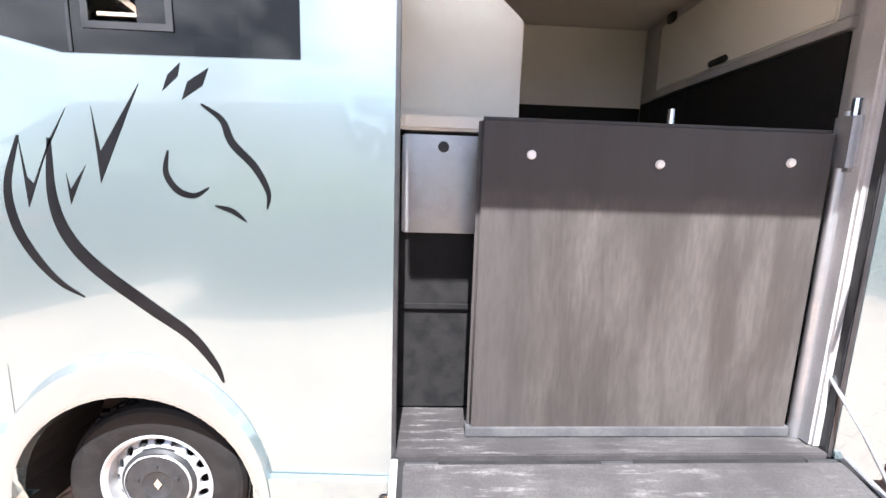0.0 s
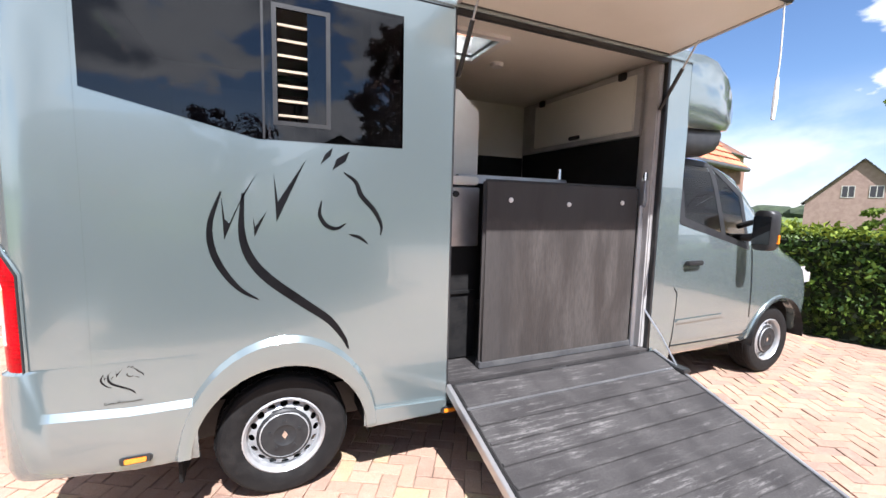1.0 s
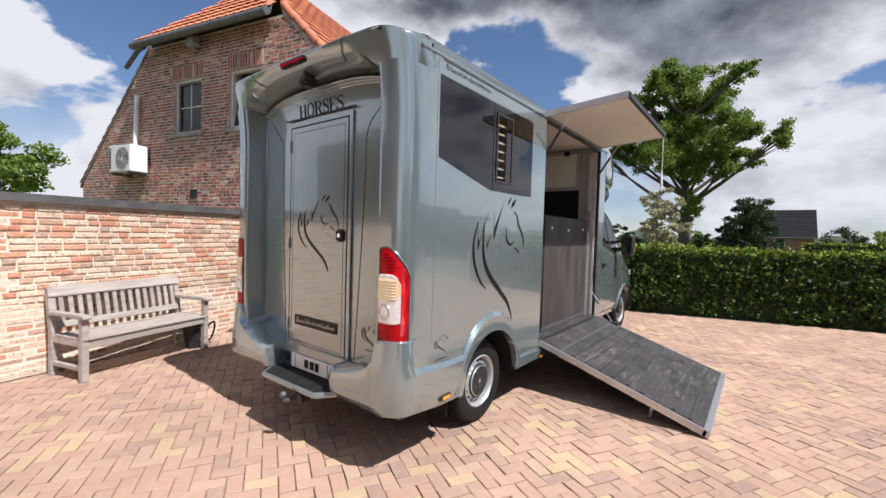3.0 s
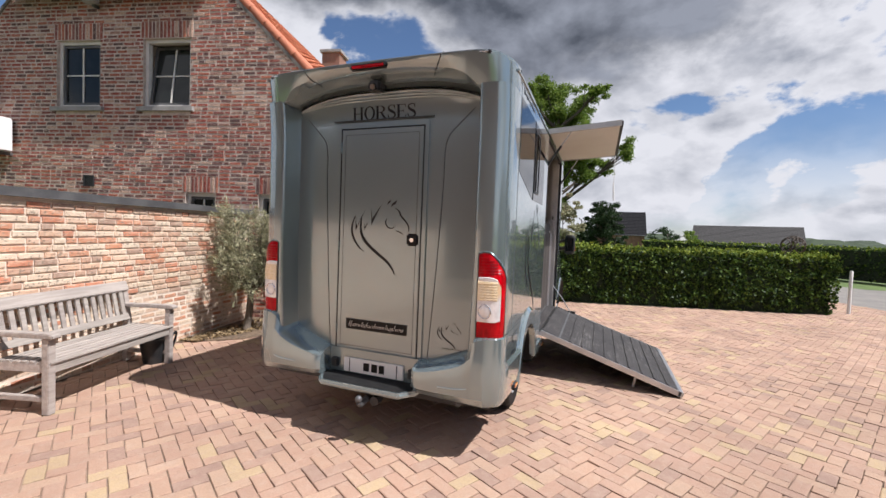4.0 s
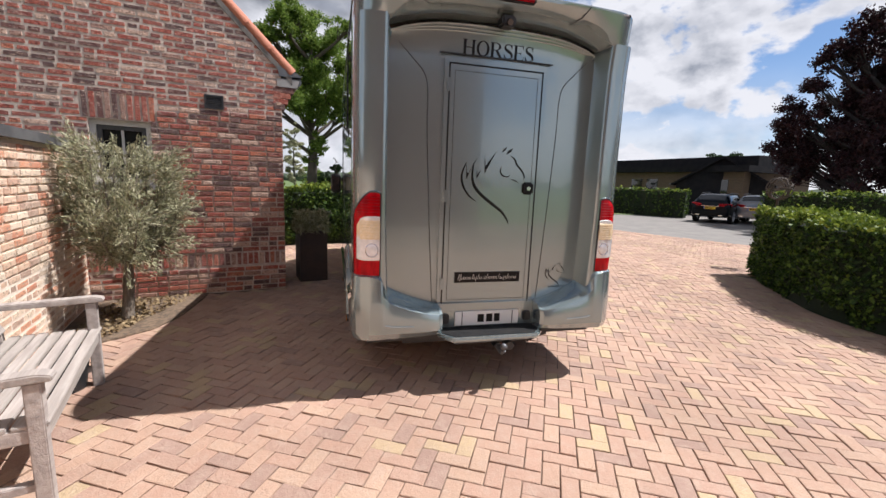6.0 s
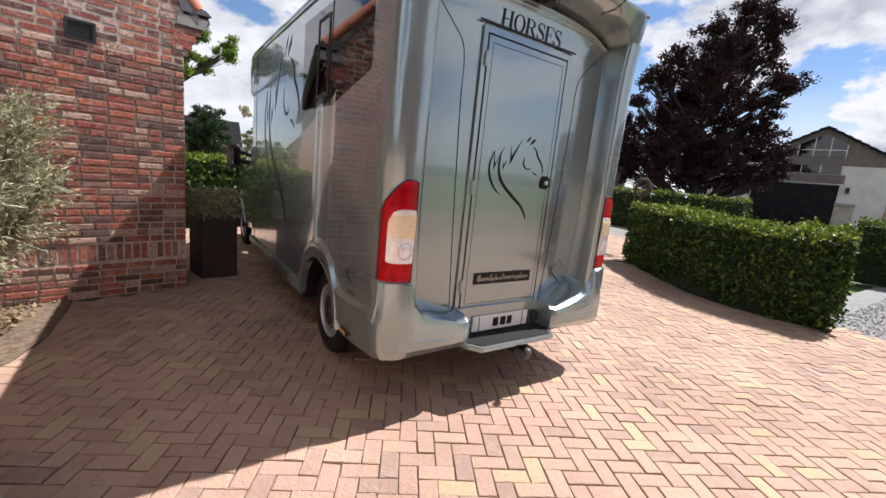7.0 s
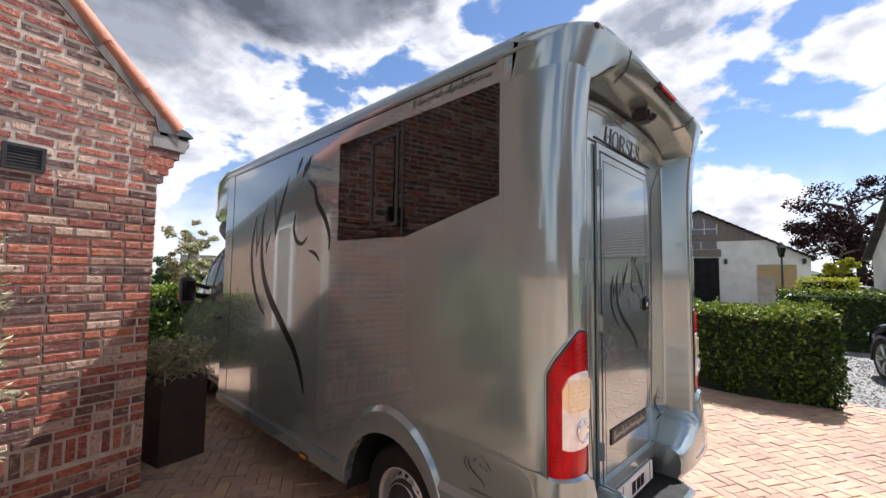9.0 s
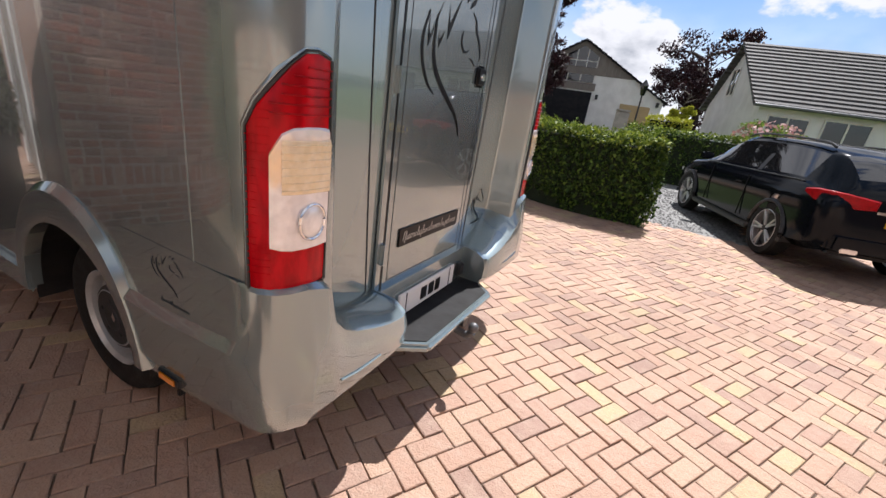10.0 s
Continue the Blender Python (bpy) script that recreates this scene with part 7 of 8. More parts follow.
tree("conifer_tree", *polar(E65, -141.4, 58), 5.0, 1.8, 0.2, "dark_leaf", "dark conifer behind the low house", 47, 0.1, 14, 6000, 0.14, lumps=60)
tree("pine_tree", *polar(E9, -180, 30), 4.2, 1.0, 0.10, "lime_leaf", "small yellow-green cloud-pruned pine", 18, 0.45, 6, 2600, 0.09, lumps=9)


def olive(x, y):
    """Short trunk, upright limbs, and thin twigs set with narrow leaves."""
    rng = np.random.default_rng(19)
    t = root("olive_tree", pose(x, y, 0), "grey-green olive tree in a bark bed", "tree")
    wood = bmesh.new()
    fork = Vector((0.03, -0.02, 0.56))
    tube(smooth_line([Vector((-0.02, 0.01, -0.05)), Vector((0.03, 0.0, 0.25)), fork]), [0.066, 0.062, 0.058, 0.055, 0.053, 0.05, 0.05, 0.05, 0.048, 0.047, 0.046, 0.045, 0.044], 10, wood)
    cents, ways = [], []
    for i in range(26):
        a = i * 2.4 + rng.normal() * 0.3
        lift = rng.uniform(0.25, 1.0)
        reach = 0.72 * (1.12 - 0.75 * lift) * rng.uniform(0.8, 1.15)
        tip = fork + Vector((math.cos(a) * reach, math.sin(a) * reach, 0.22 + 0.92 * lift))
        mid = fork.lerp(tip, 0.45) + Vector((math.cos(a) * 0.10, math.sin(a) * 0.10, -0.03))
        limb = smooth_line([fork, mid, tip], 6)
        tube(limb, [0.021 * (1 - 0.85 * j / 12) for j in range(13)], 6, wood)
        for j in range(38):
            k = int(rng.integers(3, 13))
            way = Vector((math.cos(a) * 0.55, math.sin(a) * 0.55, 0.85)) + Vector(rng.normal(size=3)) * 0.62
            if k < 7:
                way.z -= 0.45
            way.normalize()
            b = limb[k]
            n = rng.uniform(0.14, 0.34)
            e = b + way * n + Vector((0, 0, -0.05 * n))
            tube([b, e], [0.0032, 0.001], 3, wood)
            m = int(34 * n / 0.25)
            f = rng.random(m) ** 0.7
            cents.append(np.array(b) * (1 - f)[:, None] + np.array(e) * f[:, None] + rng.normal(size=(m, 3)) * 0.016)
            ways.append(np.tile(np.array(way), (m, 1)))
    part("trunk", wood, M["olive_bark"], t, "", 60)
    leaves("crown", np.concatenate(cents), 0.024, M["olive_leaf"], t, rng, aspect=0.19, ways=np.concatenate(ways))
    return t


olive(-0.12, 5.50)
tree("pollard_tree", *polar((-1.84, -0.86), 8.8, 26), 5.6, 0.9, 0.16, "oak_leaf", "pollarded tree with small leaf clumps", 40, 0.55, 7, 1500, 0.12, lumps=12)
for i, (az, d, h) in enumerate(((-84.5, 60, 3.0), (-97.5, 70, 3.6), (-100, 66, 3.0), (-86, 55, 2.2), (-74.5, 40, 2.2), (-77, 44, 2.6))):
    tree("bush", *polar(E35, az, d), h, h * 0.62, 0.12, "dark_leaf" if i % 2 else "oak_leaf", "round green bush at the field edge", 30 + i, 0.05, 7, 2600, 0.15, category="bush")

# bark bed under the olive tree
bedm = prism([(-1.05, 5.72), (-0.78, 5.42), (-0.5, 5.14), (-0.1, 5.03), (0.5, 5.0), (0.77, 5.0), (0.52, 6.05)], lambda x, y: (x, y, -0.03), (0, 0, 0.045))
tagged(part("planting_bed", bedm, M["mulch"]), "bark mulch bed along the house wall", "bed", kind="structure")
rng = np.random.default_rng(5)
cs = []
while len(cs) < 900:
    u, v = rng.random(2)
    p = Vector((-1.0, 5.72, 0)) * (1 - u) + Vector((0.6, 5.9, 0)) * u
    p = p + Vector((0.25, -0.85, 0)) * (v * (0.25 + 0.75 * u))
    cs.append((p.x, p.y, 0.022 + rng.random() * 0.012))
lv = leaves("fallen_leaves", cs, 0.028, M["dry_leaf"], None, rng, np.array([(0, 0, 1.0)] * len(cs)), 0.25)
tagged(lv, "dry fallen leaves on the bark bed", "leaves", kind="stuff")

# ---- bench ----
bench = root("garden_bench", pose(-2.287, 5.138, 0, 0, 0, 17.0), "weathered grey teak bench with a slatted back and seat", "bench")
L2 = 0.67
for s in (-1, 1):
    x = s * (L2 - 0.03)
    part("leg", box(x - 0.03, x + 0.03, -0.29, -0.23, 0, 0.60, 0.005), M["bench_wood"], bench)
    part("leg", prism([(0.20, 0), (0.26, 0), (0.245, 0.40), (0.31, 0.86), (0.255, 0.86), (0.185, 0.42)], lambda y, z: (x - 0.03, y, z), (0.06, 0, 0), 0.004), M["bench_wood"], bench)
    part("armrest", prism([(-0.33, 0.60), (0.24, 0.60), (0.24, 0.635), (-0.28, 0.64), (-0.33, 0.625)], lambda y, z: (x - 0.04, y, z), (0.08, 0, 0), 0.006), M["bench_wood"], bench)
    part("side_rail", box(x - 0.02, x + 0.02, -0.24, 0.21, 0.33, 0.395, 0.004), M["bench_wood"], bench)
    part("side_rail", box(x - 0.02, x + 0.02, -0.24, 0.21, 0.10, 0.14, 0.004), M["bench_wood"], bench)
part("front_rail", box(-L2 + 0.05, L2 - 0.05, -0.285, -0.25, 0.32, 0.395, 0.004), M["bench_wood"], bench)
part("back_rail", prism([(0.25, 0.76), (0.30, 0.86), (0.265, 0.875), (0.225, 0.775)], lambda y, z: (-L2 + 0.0, y, z), (2 * L2, 0, 0), 0.006), M["bench_wood"], bench)
part("back_rail", prism([(0.19, 0.46), (0.22, 0.52), (0.19, 0.53), (0.16, 0.47)], lambda y, z: (-L2 + 0.05, y, z), (2 * L2 - 0.1, 0, 0), 0.004), M["bench_wood"], bench)
for i in range(15):
    x = -L2 + 0.10 + i * (2 * L2 - 0.20) / 14
    part("back_slat", prism([(0.185, 0.51), (0.20, 0.505), (0.262, 0.79), (0.245, 0.795)], lambda y, z: (x - 0.02, y, z), (0.04, 0, 0)), M["bench_wood"], bench)
for i in range(7):
    y = -0.30 + i * 0.068
    part("seat_slat", box(-L2 + 0.01, L2 - 0.01, y, y + 0.055, 0.395, 0.415, 0.004), M["bench_wood"], bench)

# black pot with a coiled hose behind the bench's end
pp = WALL0 + ALONG * -1.02 - GABLE * 0.38
pot = root("plant_pot", pose(pp.x, pp.y, 0), "black plastic pot with a loop of black hose", "pot")
secs = [[(r * math.cos(2 * math.pi * i / 24), r * math.sin(2 * math.pi * i / 24), z) for i in range(24)] for z, r in ((0, 0.10), (0.24, 0.135), (0.24, 0.148), (0.27, 0.148), (0.27, 0.135), (0.2, 0.125))]
part("pot_body", loft(secs), M["plastic"], pot, "", 40)
part("hose_loop", tube(smooth_line([(0.10, -0.10, 0.25), (0.20, -0.06, 0.30), (0.23, 0.0, 0.18), (0.19, 0.04, 0.05), (0.10, 0.06, 0.10)]), 0.012, 6), M["rubber"], pot)

# ---- planter by the house corner ----
pl_box = root("steel_planter", pose(1.36, 3.76, 0, 0, 0, 13.2), "dark brown steel planter box with low grasses", "planter")
part("planter_body", plate([(-0.03, -0.19), (0.42, -0.19), (0.42, 0.19), (-0.03, 0.19)], [[(0.0, -0.16), (0.39, -0.16), (0.39, 0.16), (0.0, 0.16)]], lambda x, y: (x, y, 0), (0, 0, 0.74)), M["corten"], pl_box)
part("planter_soil", box(0.0, 0.39, -0.16, 0.16, 0.6, 0.70), M["mulch"], pl_box)
rng = np.random.default_rng(8)
c = np.stack([rng.uniform(-0.08, 0.46, 1500), rng.uniform(-0.24, 0.24, 1500), 0.72 + rng.random(1500) ** 1.5 * 0.30], 1)
leaves("foliage", c, 0.05, M["olive_leaf"], pl_box, rng, None, 0.5, 0.14)


# ---- parked cars ----
CAR_SHAPE = [(-2.21, 0.50, 0.80, 0.84, 0.66, 0.50), (-2.17, 0.38, 0.93, 1.00, 0.80, 0.58), (-2.05, 0.32, 1.00, 1.16, 0.87, 0.60), (-1.80, 0.28, 1.02, 1.37, 0.895, 0.62), (-1.45, 0.26, 1.02, 1.455, 0.905, 0.635), (-0.9, 0.25, 1.0, 1.49, 0.905, 0.65), (-0.2, 0.25, 0.985, 1.495, 0.90, 0.655), (0.25, 0.25, 0.97, 1.46, 0.90, 0.645), (0.6, 0.25, 0.965, 1.34, 0.90, 0.63), (0.95, 0.25, 0.96, 1.14, 0.895, 0.64), (1.2, 0.25, 0.95, 1.01, 0.89, 0.66), (1.6, 0.26, 0.90, 0.945, 0.88, 0.62), (1.95, 0.29, 0.80, 0.85, 0.83, 0.56), (2.14, 0.36, 0.68, 0.72, 0.72, 0.48), (2.2, 0.42, 0.6, 0.63, 0.6, 0.4)]


def car_profile(zs, zb, zr, w, wr):
    """Half a section: sill, flank, shoulder, side glass, roof."""
    b = w * 0.93
    side = [(b + (wr - b) * t, zb + (zr - zb) * t * 0.95) for t in (0.12, 0.5, 0.88)]
    return [(w * 0.82, zs), (w * 0.965, zs + 0.08), (w * 0.985, zs + (zb - zs) * 0.42), (w, zs + (zb - zs) * 0.72), (w * 0.985, zb - 0.05), (b, zb), *side, (wr * 0.95, zr - 0.02 * min(1.0, (zr - zb) / 0.3)), (wr * 0.7, zr), (wr * 0.35, zr + 0.012), (0, zr + 0.015)]


def car(name, x, y, turn, paint, label):
    """A parked five-door car, nose to +x of its own axes."""
    c = root(name, pose(x, y, 0, 0, 0, turn), label, "car")
    rows = [tuple(v) for v in smooth_line([Vector(v) for v in CAR_SHAPE], 5)]
    grid = []
    for sx, *rest in rows:
        half = car_profile(*rest)
        grid.append([(sx, -q, z) for q, z in half] + [(sx, q, z) for q, z in half[-2::-1]])
    skins = {"body": bmesh.new(), "side_glass": bmesh.new(), "windscreen": bmesh.new(), "rear_window": bmesh.new()}
    n = len(grid[0])
    for a, b in zip(grid, grid[1:]):
        mx = (a[0][0] + b[0][0]) / 2
        for j in range(n - 1):
            k = min(j, n - 2 - j)
            q = [a[j], a[j + 1], b[j + 1], b[j]]
            mid = sum((Vector(p) for p in q), Vector()) / 4
            if abs(mid.y) > 0.5 and min(math.hypot(mid.x + 1.34, mid.z - 0.34), math.hypot(mid.x - 1.34, mid.z - 0.34)) < 0.37:
                continue
            kind = "body"
            if k in (6, 7) and -1.62 < mx < 0.78:
                kind = "side_glass"
            elif k >= 9 and 0.32 < mx < 1.06:
                kind = "windscreen"
            elif k >= 9 and -2.06 < mx < -1.72:
                kind = "rear_window"
            bm = skins[kind]
            bm.faces.new([bm.verts.new(p) for p in q])
    for end in (grid[0], grid[-1]):
        skins["body"].faces.new([skins["body"].verts.new(p) for p in end])
    for kind, bm in skins.items():
        bmesh.ops.remove_doubles(bm, verts=bm.verts, dist=0.0005)
        part(kind, bm, M[paint] if kind == "body" else M["black_glass"], c, "" if kind == "body" else "dark tinted glass", 42)
    for s in (-1, 1):
        part("pillar", prism([(-0.70, 1.03), (-0.60, 1.03), (-0.62, 1.44), (-0.70, 1.44)], lambda u, z: (u, s * (0.845 - (z - 1.0) * 0.42), z), (0, -s * 0.02, 0)), M["plastic"], c)
        part("window_trim", tube([(-1.66, s * 0.845, 1.035), (-0.5, s * 0.855, 1.008), (0.95, s * 0.84, 0.975)], 0.008, 6), M["plastic"], c)
        part("roof_rail", tube(smooth_line([(-1.55, s * 0.60, 1.45), (-1.35, s * 0.62, 1.50), (-0.4, s * 0.635, 1.525), (0.15, s * 0.63, 1.50), (0.3, s * 0.62, 1.46)], 3), 0.016, 6), M["plastic"], c, "", 40)
        part("sill_trim", box(-0.95, 0.95, s * 0.86 - 0.05, s * 0.86 + 0.045, 0.235, 0.31, 0.02), M["plastic"], c)
        for wx in (-1.34, 1.34):
            ring = arc(wx, 0.34, 0.375, 190, -10, 24)
            part("wheel_arch", tube([(u, s * 0.885, v) for u, v in ring], 0.030, 6), M["plastic"], c, "", 60)
            part("wheel_liner", loft([[(u, s * q, v) for u, v in ring] for q in (0.89, 0.56)], closed=False), M["plastic"], c)
            w = new("wheel")
            w.parent = c
            w.matrix_basis = pose(wx, s * 0.79, 0.345, 0, 0, 0 if s > 0 else 180) @ Matrix.Scale(1.045, 4)
            part("tyre", lathe([(0.22, -0.09), (0.31, -0.10), (0.328, -0.08), (0.33, 0.07), (0.315, 0.095), (0.25, 0.10), (0.22, 0.085)], 40), M["rubber"], w, "", 30)
            part("rim", lathe([(0.235, -0.06), (0.235, 0.06), (0.246, 0.093), (0.230, 0.097), (0.222, 0.07)], 40), M["alu"], w, "", 30)
            part("brake_disc", lathe([(0.20, 0.02), (0.0, 0.02)], 24), M["plastic"], w)
            for i in range(5):
                a = 2 * math.pi * i / 5
                for da in (-0.14, 0.14):
                    p = Vector((math.cos(a + da) * 0.232, 0.082, math.sin(a + da) * 0.232))
                    part("spoke", rod((math.cos(a) * 0.03, 0.07, math.sin(a) * 0.03), p, 0.016, 0.013, 6), M["alu"], w)
            part("hub", rod((0, 0.05, 0), (0, 0.085, 0), 0.045, 0.035, 14), M["hub"], w, "", 30)
        part("mirror", box(-0.07, 0.07, -0.09, 0.09, -0.06, 0.06, 0.03, seg=3), M[paint], c, "", 40).location = (0.75, s * 0.97, 1.06)
        tl = []
        for yy, xx, z0, z1 in ((0.40, -2.215, 0.855, 0.965), (0.56, -2.20, 0.84, 0.985), (0.70, -2.165, 0.83, 1.0), (0.80, -2.10, 0.835, 1.005), (0.872, -1.98, 0.86, 1.0), (0.893, -1.82, 0.92, 0.975)):
            tl.append([(xx + 0.03, s * (yy - 0.03), z0), (xx - 0.012, s * (yy + 0.012), z0 + 0.012), (xx - 0.012, s * (yy + 0.012), z1 - 0.012), (xx + 0.03, s * (yy - 0.03), z1)])
        part("tail_lamp", loft(tl), M["lamp_dark"], c, "red tail lamp", 40)
        part("tail_pipe", box(-2.262, -2.2, s * 0.5 - 0.09, s * 0.5 + 0.09, 0.37, 0.42, 0.01), M["chrome"], c)
        part("door_gap", box(-0.62, -0.612, s * 0.905 - 0.01, s * 0.905 + 0.006, 0.36, 0.93), M["decal"], c)
        part("door_gap", box(0.52, 0.528, s * 0.905 - 0.01, s * 0.905 + 0.006, 0.36, 0.93), M["decal"], c)
        part("door_handle", box(-0.5, -0.32, s * 0.905 - 0.01, s * 0.905 + 0.015, 0.80, 0.825, 0.006), M[paint], c)
        part("head_lamp", box(1.85, 2.12, s * 0.66 - 0.14, s * 0.66 + 0.14, 0.62, 0.76, 0.04, seg=3), M["lamp_clear"], c, "", 40)
    np_ = part("number_plate", box(-2.238, -2.205, -0.26, 0.26, 0.70, 0.81, 0.004), M["yellow_plate"], c, "yellow plate with dark bars")
    part("plate_band", box(-2.2405, -2.237, 0.21, 0.258, 0.702, 0.808), M["blue"], np_)
    for i in range(6):
        y = 0.16 - i * 0.065
        part("plate_bar", box(-2.2405, -2.237, y - 0.02, y + 0.02, 0.725, 0.785), M["decal"], np_)
    part("tailgate_trim", box(-2.235, -2.19, -0.40, 0.40, 0.835, 0.865, 0.006), M["chrome"], c)
    part("bumper_insert", box(-2.25, -2.02, -0.72, 0.72, 0.33, 0.60, 0.06, seg=3), M[paint], c)
    return c


car("black_estate_car", -4.54, -4.26, -71, "car_black", "black estate car parked on the gravel beside the hedge")
car("grey_parked_car", *polar(E65, -140.0, 27), -62, "car_black", "dark car parked beyond the lane")
car("grey_parked_car", *polar(E65, -143.6, 28), -60, "car_grey", "grey car parked beyond the lane")
car("grey_parked_car", *polar(E9, -178, 26), 10, "car_grey", "grey car parked before the barn")

# gravel beside the car
rng = np.random.default_rng(3)
verts, faces = [], []
for i in range(2600):
    u, v = rng.random(2)
    px, py = -2.6 - u * 1.6, -3.1 - v * 4.6
    r = rng.uniform(0.012, 0.026)
    b = len(verts)
    h = rng.uniform(0.5, 0.9) * r
    for j in range(5):
        a = 2 * math.pi * j / 5 + rng.random()
        verts.append((px + r * math.cos(a), py + r * math.sin(a), -0.01))
    verts.append((px, py, -0.01 + h))
    faces += [(b + j, b + (j + 1) % 5, b + 5) for j in range(5)]
gr = raw("gravel", verts, faces, M["gravel"])
tagged(gr, "loose grey gravel beside the hedge", "gravel", kind="stuff")
tagged(part("gravel_bed", prism([(-2.2, -3.0), (-4.4, -3.0), (-5.2, -9.5), (-2.2, -9.5)], lambda x, y: (x, y, -0.06), (0, 0, 0.05)), M["gravel"]), "grey gravel strip", "gravel", kind="structure")


# ---- far buildings ----
def gabled(name, x, y, turn, w, d, eave, ridge, wall, roof, label, windows=(), over=0.3, category="house"):
    """A simple house: gables face -y and +y of its own axes; w across the gable, d deep; windows: (face, u, z, w, h)."""
    h = root(name, pose(x, y, 0, 0, 0, turn), label, category)
    out = [(-w / 2, 0), (w / 2, 0), (w / 2, eave), (0, ridge), (-w / 2, eave)]
    part("wall", prism(out, lambda u, z: (u, -d / 2, z), (0, d, 0)), M[wall], h)
    for s in (-1, 1):
        slope = (ridge - eave) / (w / 2)
        ex = w / 2 + over
        q = [Vector((s * ex, -d / 2 - over, eave - over * slope)), Vector((s * ex, d / 2 + over, eave - over * slope)), Vector((0, d / 2 + over, ridge)), Vector((0, -d / 2 - over, ridge))]
        rows = []
        n = 16
        for i in range(n):
            for a, lift in ((i / n, 0.09), ((i + 1) / n, 0.03)):
                up = Vector((0, 0, lift))
                rows.append([q[0].lerp(q[3], a) + up, q[1].lerp(q[2], a) + up])
        rf = thicken(loft(rows, closed=False), (0, 0, -0.14))
        part("roof", rf, M[roof], h)
        part("gutter", tube([q[0] + Vector((s * 0.05, 0, 0)), q[1] + Vector((s * 0.05, 0, 0))], 0.06, 8), M["zinc"], h, "", 40)
    for face, u, z, ww, hh in windows:
        wn = new("window")
        wn.parent = h
        place = {"front": lambda a, b, o: (a, -d / 2 - o, b), "left": lambda a, b, o: (-w / 2 - o, a, b), "right": lambda a, b, o: (w / 2 + o, a, b)}[face]
        vec = {"front": Vector((0, 1, 0)), "left": Vector((1, 0, 0)), "right": Vector((-1, 0, 0))}[face]
        part("window_frame", plate([(u - ww / 2, z), (u + ww / 2, z), (u + ww / 2, z + hh), (u - ww / 2, z + hh)], [[(u - ww / 2 + 0.06, z + 0.06), (u - 0.03, z + 0.06), (u - 0.03, z + hh - 0.06), (u - ww / 2 + 0.06, z + hh - 0.06)], [(u + 0.03, z + 0.06), (u + ww / 2 - 0.06, z + 0.06), (u + ww / 2 - 0.06, z + hh - 0.06), (u + 0.03, z + hh - 0.06)]], lambda a, b: place(a, b, 0.04), vec * 0.05), M["window_paint"], wn)
        part("pane", prism([(u - ww / 2, z), (u + ww / 2, z), (u + ww / 2, z + hh), (u - ww / 2, z + hh)], lambda a, b: place(a, b, 0.015), vec * 0.01), M["black_glass"], wn)
    return h


gabled("far_house", *polar(E2, -69.3, 70), -66, 9.0, 9.0, 3.0, 7.6, "rose_brick", "grey_roof", "rose brick house with a grey tile roof", [("front", -1.0, 3.4, 1.1, 1.3), ("front", 1.2, 3.4, 1.1, 1.3)])
gabled("cream_house", *polar((-1.1, -0.8), -51.8, 34), -75, 7.0, 9, 5.6, 8.0, "cream_plaster", "far_brick", "cream plastered neighbour house", [("front", 1.5, 1.2, 1.2, 1.6), ("front", -1.5, 1.2, 1.2, 1.6)])
gabled("dark_roofed_house", *polar(E35, -92, 75), 0, 7.5, 7.0, 2.6, 6.2, "far_brick", "dark_roof", "low house with a dark tile roof", [("left", 0, 0.8, 1.2, 1.2)])
gabled("field_barn", *polar(E35, -105.2, 95), -14, 10, 16, 1.6, 5.0, "far_brick", "grey_roof", "long grey-roofed barn across the field", [], 0.3, "barn")
barn = gabled("white_barn", 4.06 + 1.1 + 0.83, -30.5 - 5.9 + 0.16, 191, 12.5, 12, 3.2, 6.75, "plaster", "dark_roof", "white barn with a glazed timber gable", [], 0.25, "barn")
FR = lambda o: (lambda u, z: (u, -6 - o, z))
part("timber_gable", prism([(-4.1, 4.4), (4.1, 4.4), (0, 6.7)], FR(0.03), (0, 0.02, 0)), M["wood_cladding"], barn, "grey timber boards")
part("gable_glass", prism([(-1.2, 4.9), (1.15, 4.9), (1.15, 5.65), (0, 6.3), (-1.2, 5.65)], FR(0.06), (0, 0.02, 0)), M["black_glass"], barn, "gable glazing")
part("gable_glass", prism([(-2.8, 3.88), (1.15, 3.88), (1.15, 4.38), (-2.8, 4.38)], FR(0.06), (0, 0.02, 0)), M["black_glass"], barn, "gable glazing")
for u, z0, z1 in ((-1.2, 4.9, 5.65), (-0.45, 4.9, 6.05), (0.33, 4.9, 6.1), (1.1, 4.9, 5.65), (-2.8, 3.88, 4.38), (-1.85, 3.88, 4.38), (-0.85, 3.88, 4.38), (0.1, 3.88, 4.38), (1.1, 3.88, 4.38)):
    part("glazing_bar", prism([(u, z0), (u + 0.05, z0), (u + 0.05, z1), (u, z1)], FR(0.09), (0, 0.03, 0)), M["window_paint"], barn)
part("glazing_bar", prism([(-1.2, 5.3), (1.15, 5.3), (1.15, 5.35), (-1.2, 5.35)], FR(0.095), (0, 0.03, 0)), M["window_paint"], barn)
part("barn_door", prism([(-3.2, 0), (1.2, 0), (1.2, 3.2), (-3.2, 3.2)], FR(0.05), (0, 0.04, 0)), M["dark_roof"], barn, "dark barn door")
part("door_header", prism([(-3.4, 3.3), (1.35, 3.3), (1.35, 3.82), (-3.4, 3.82)], FR(0.10), (0, 0.09, 0)), M["wood_cladding"], barn)
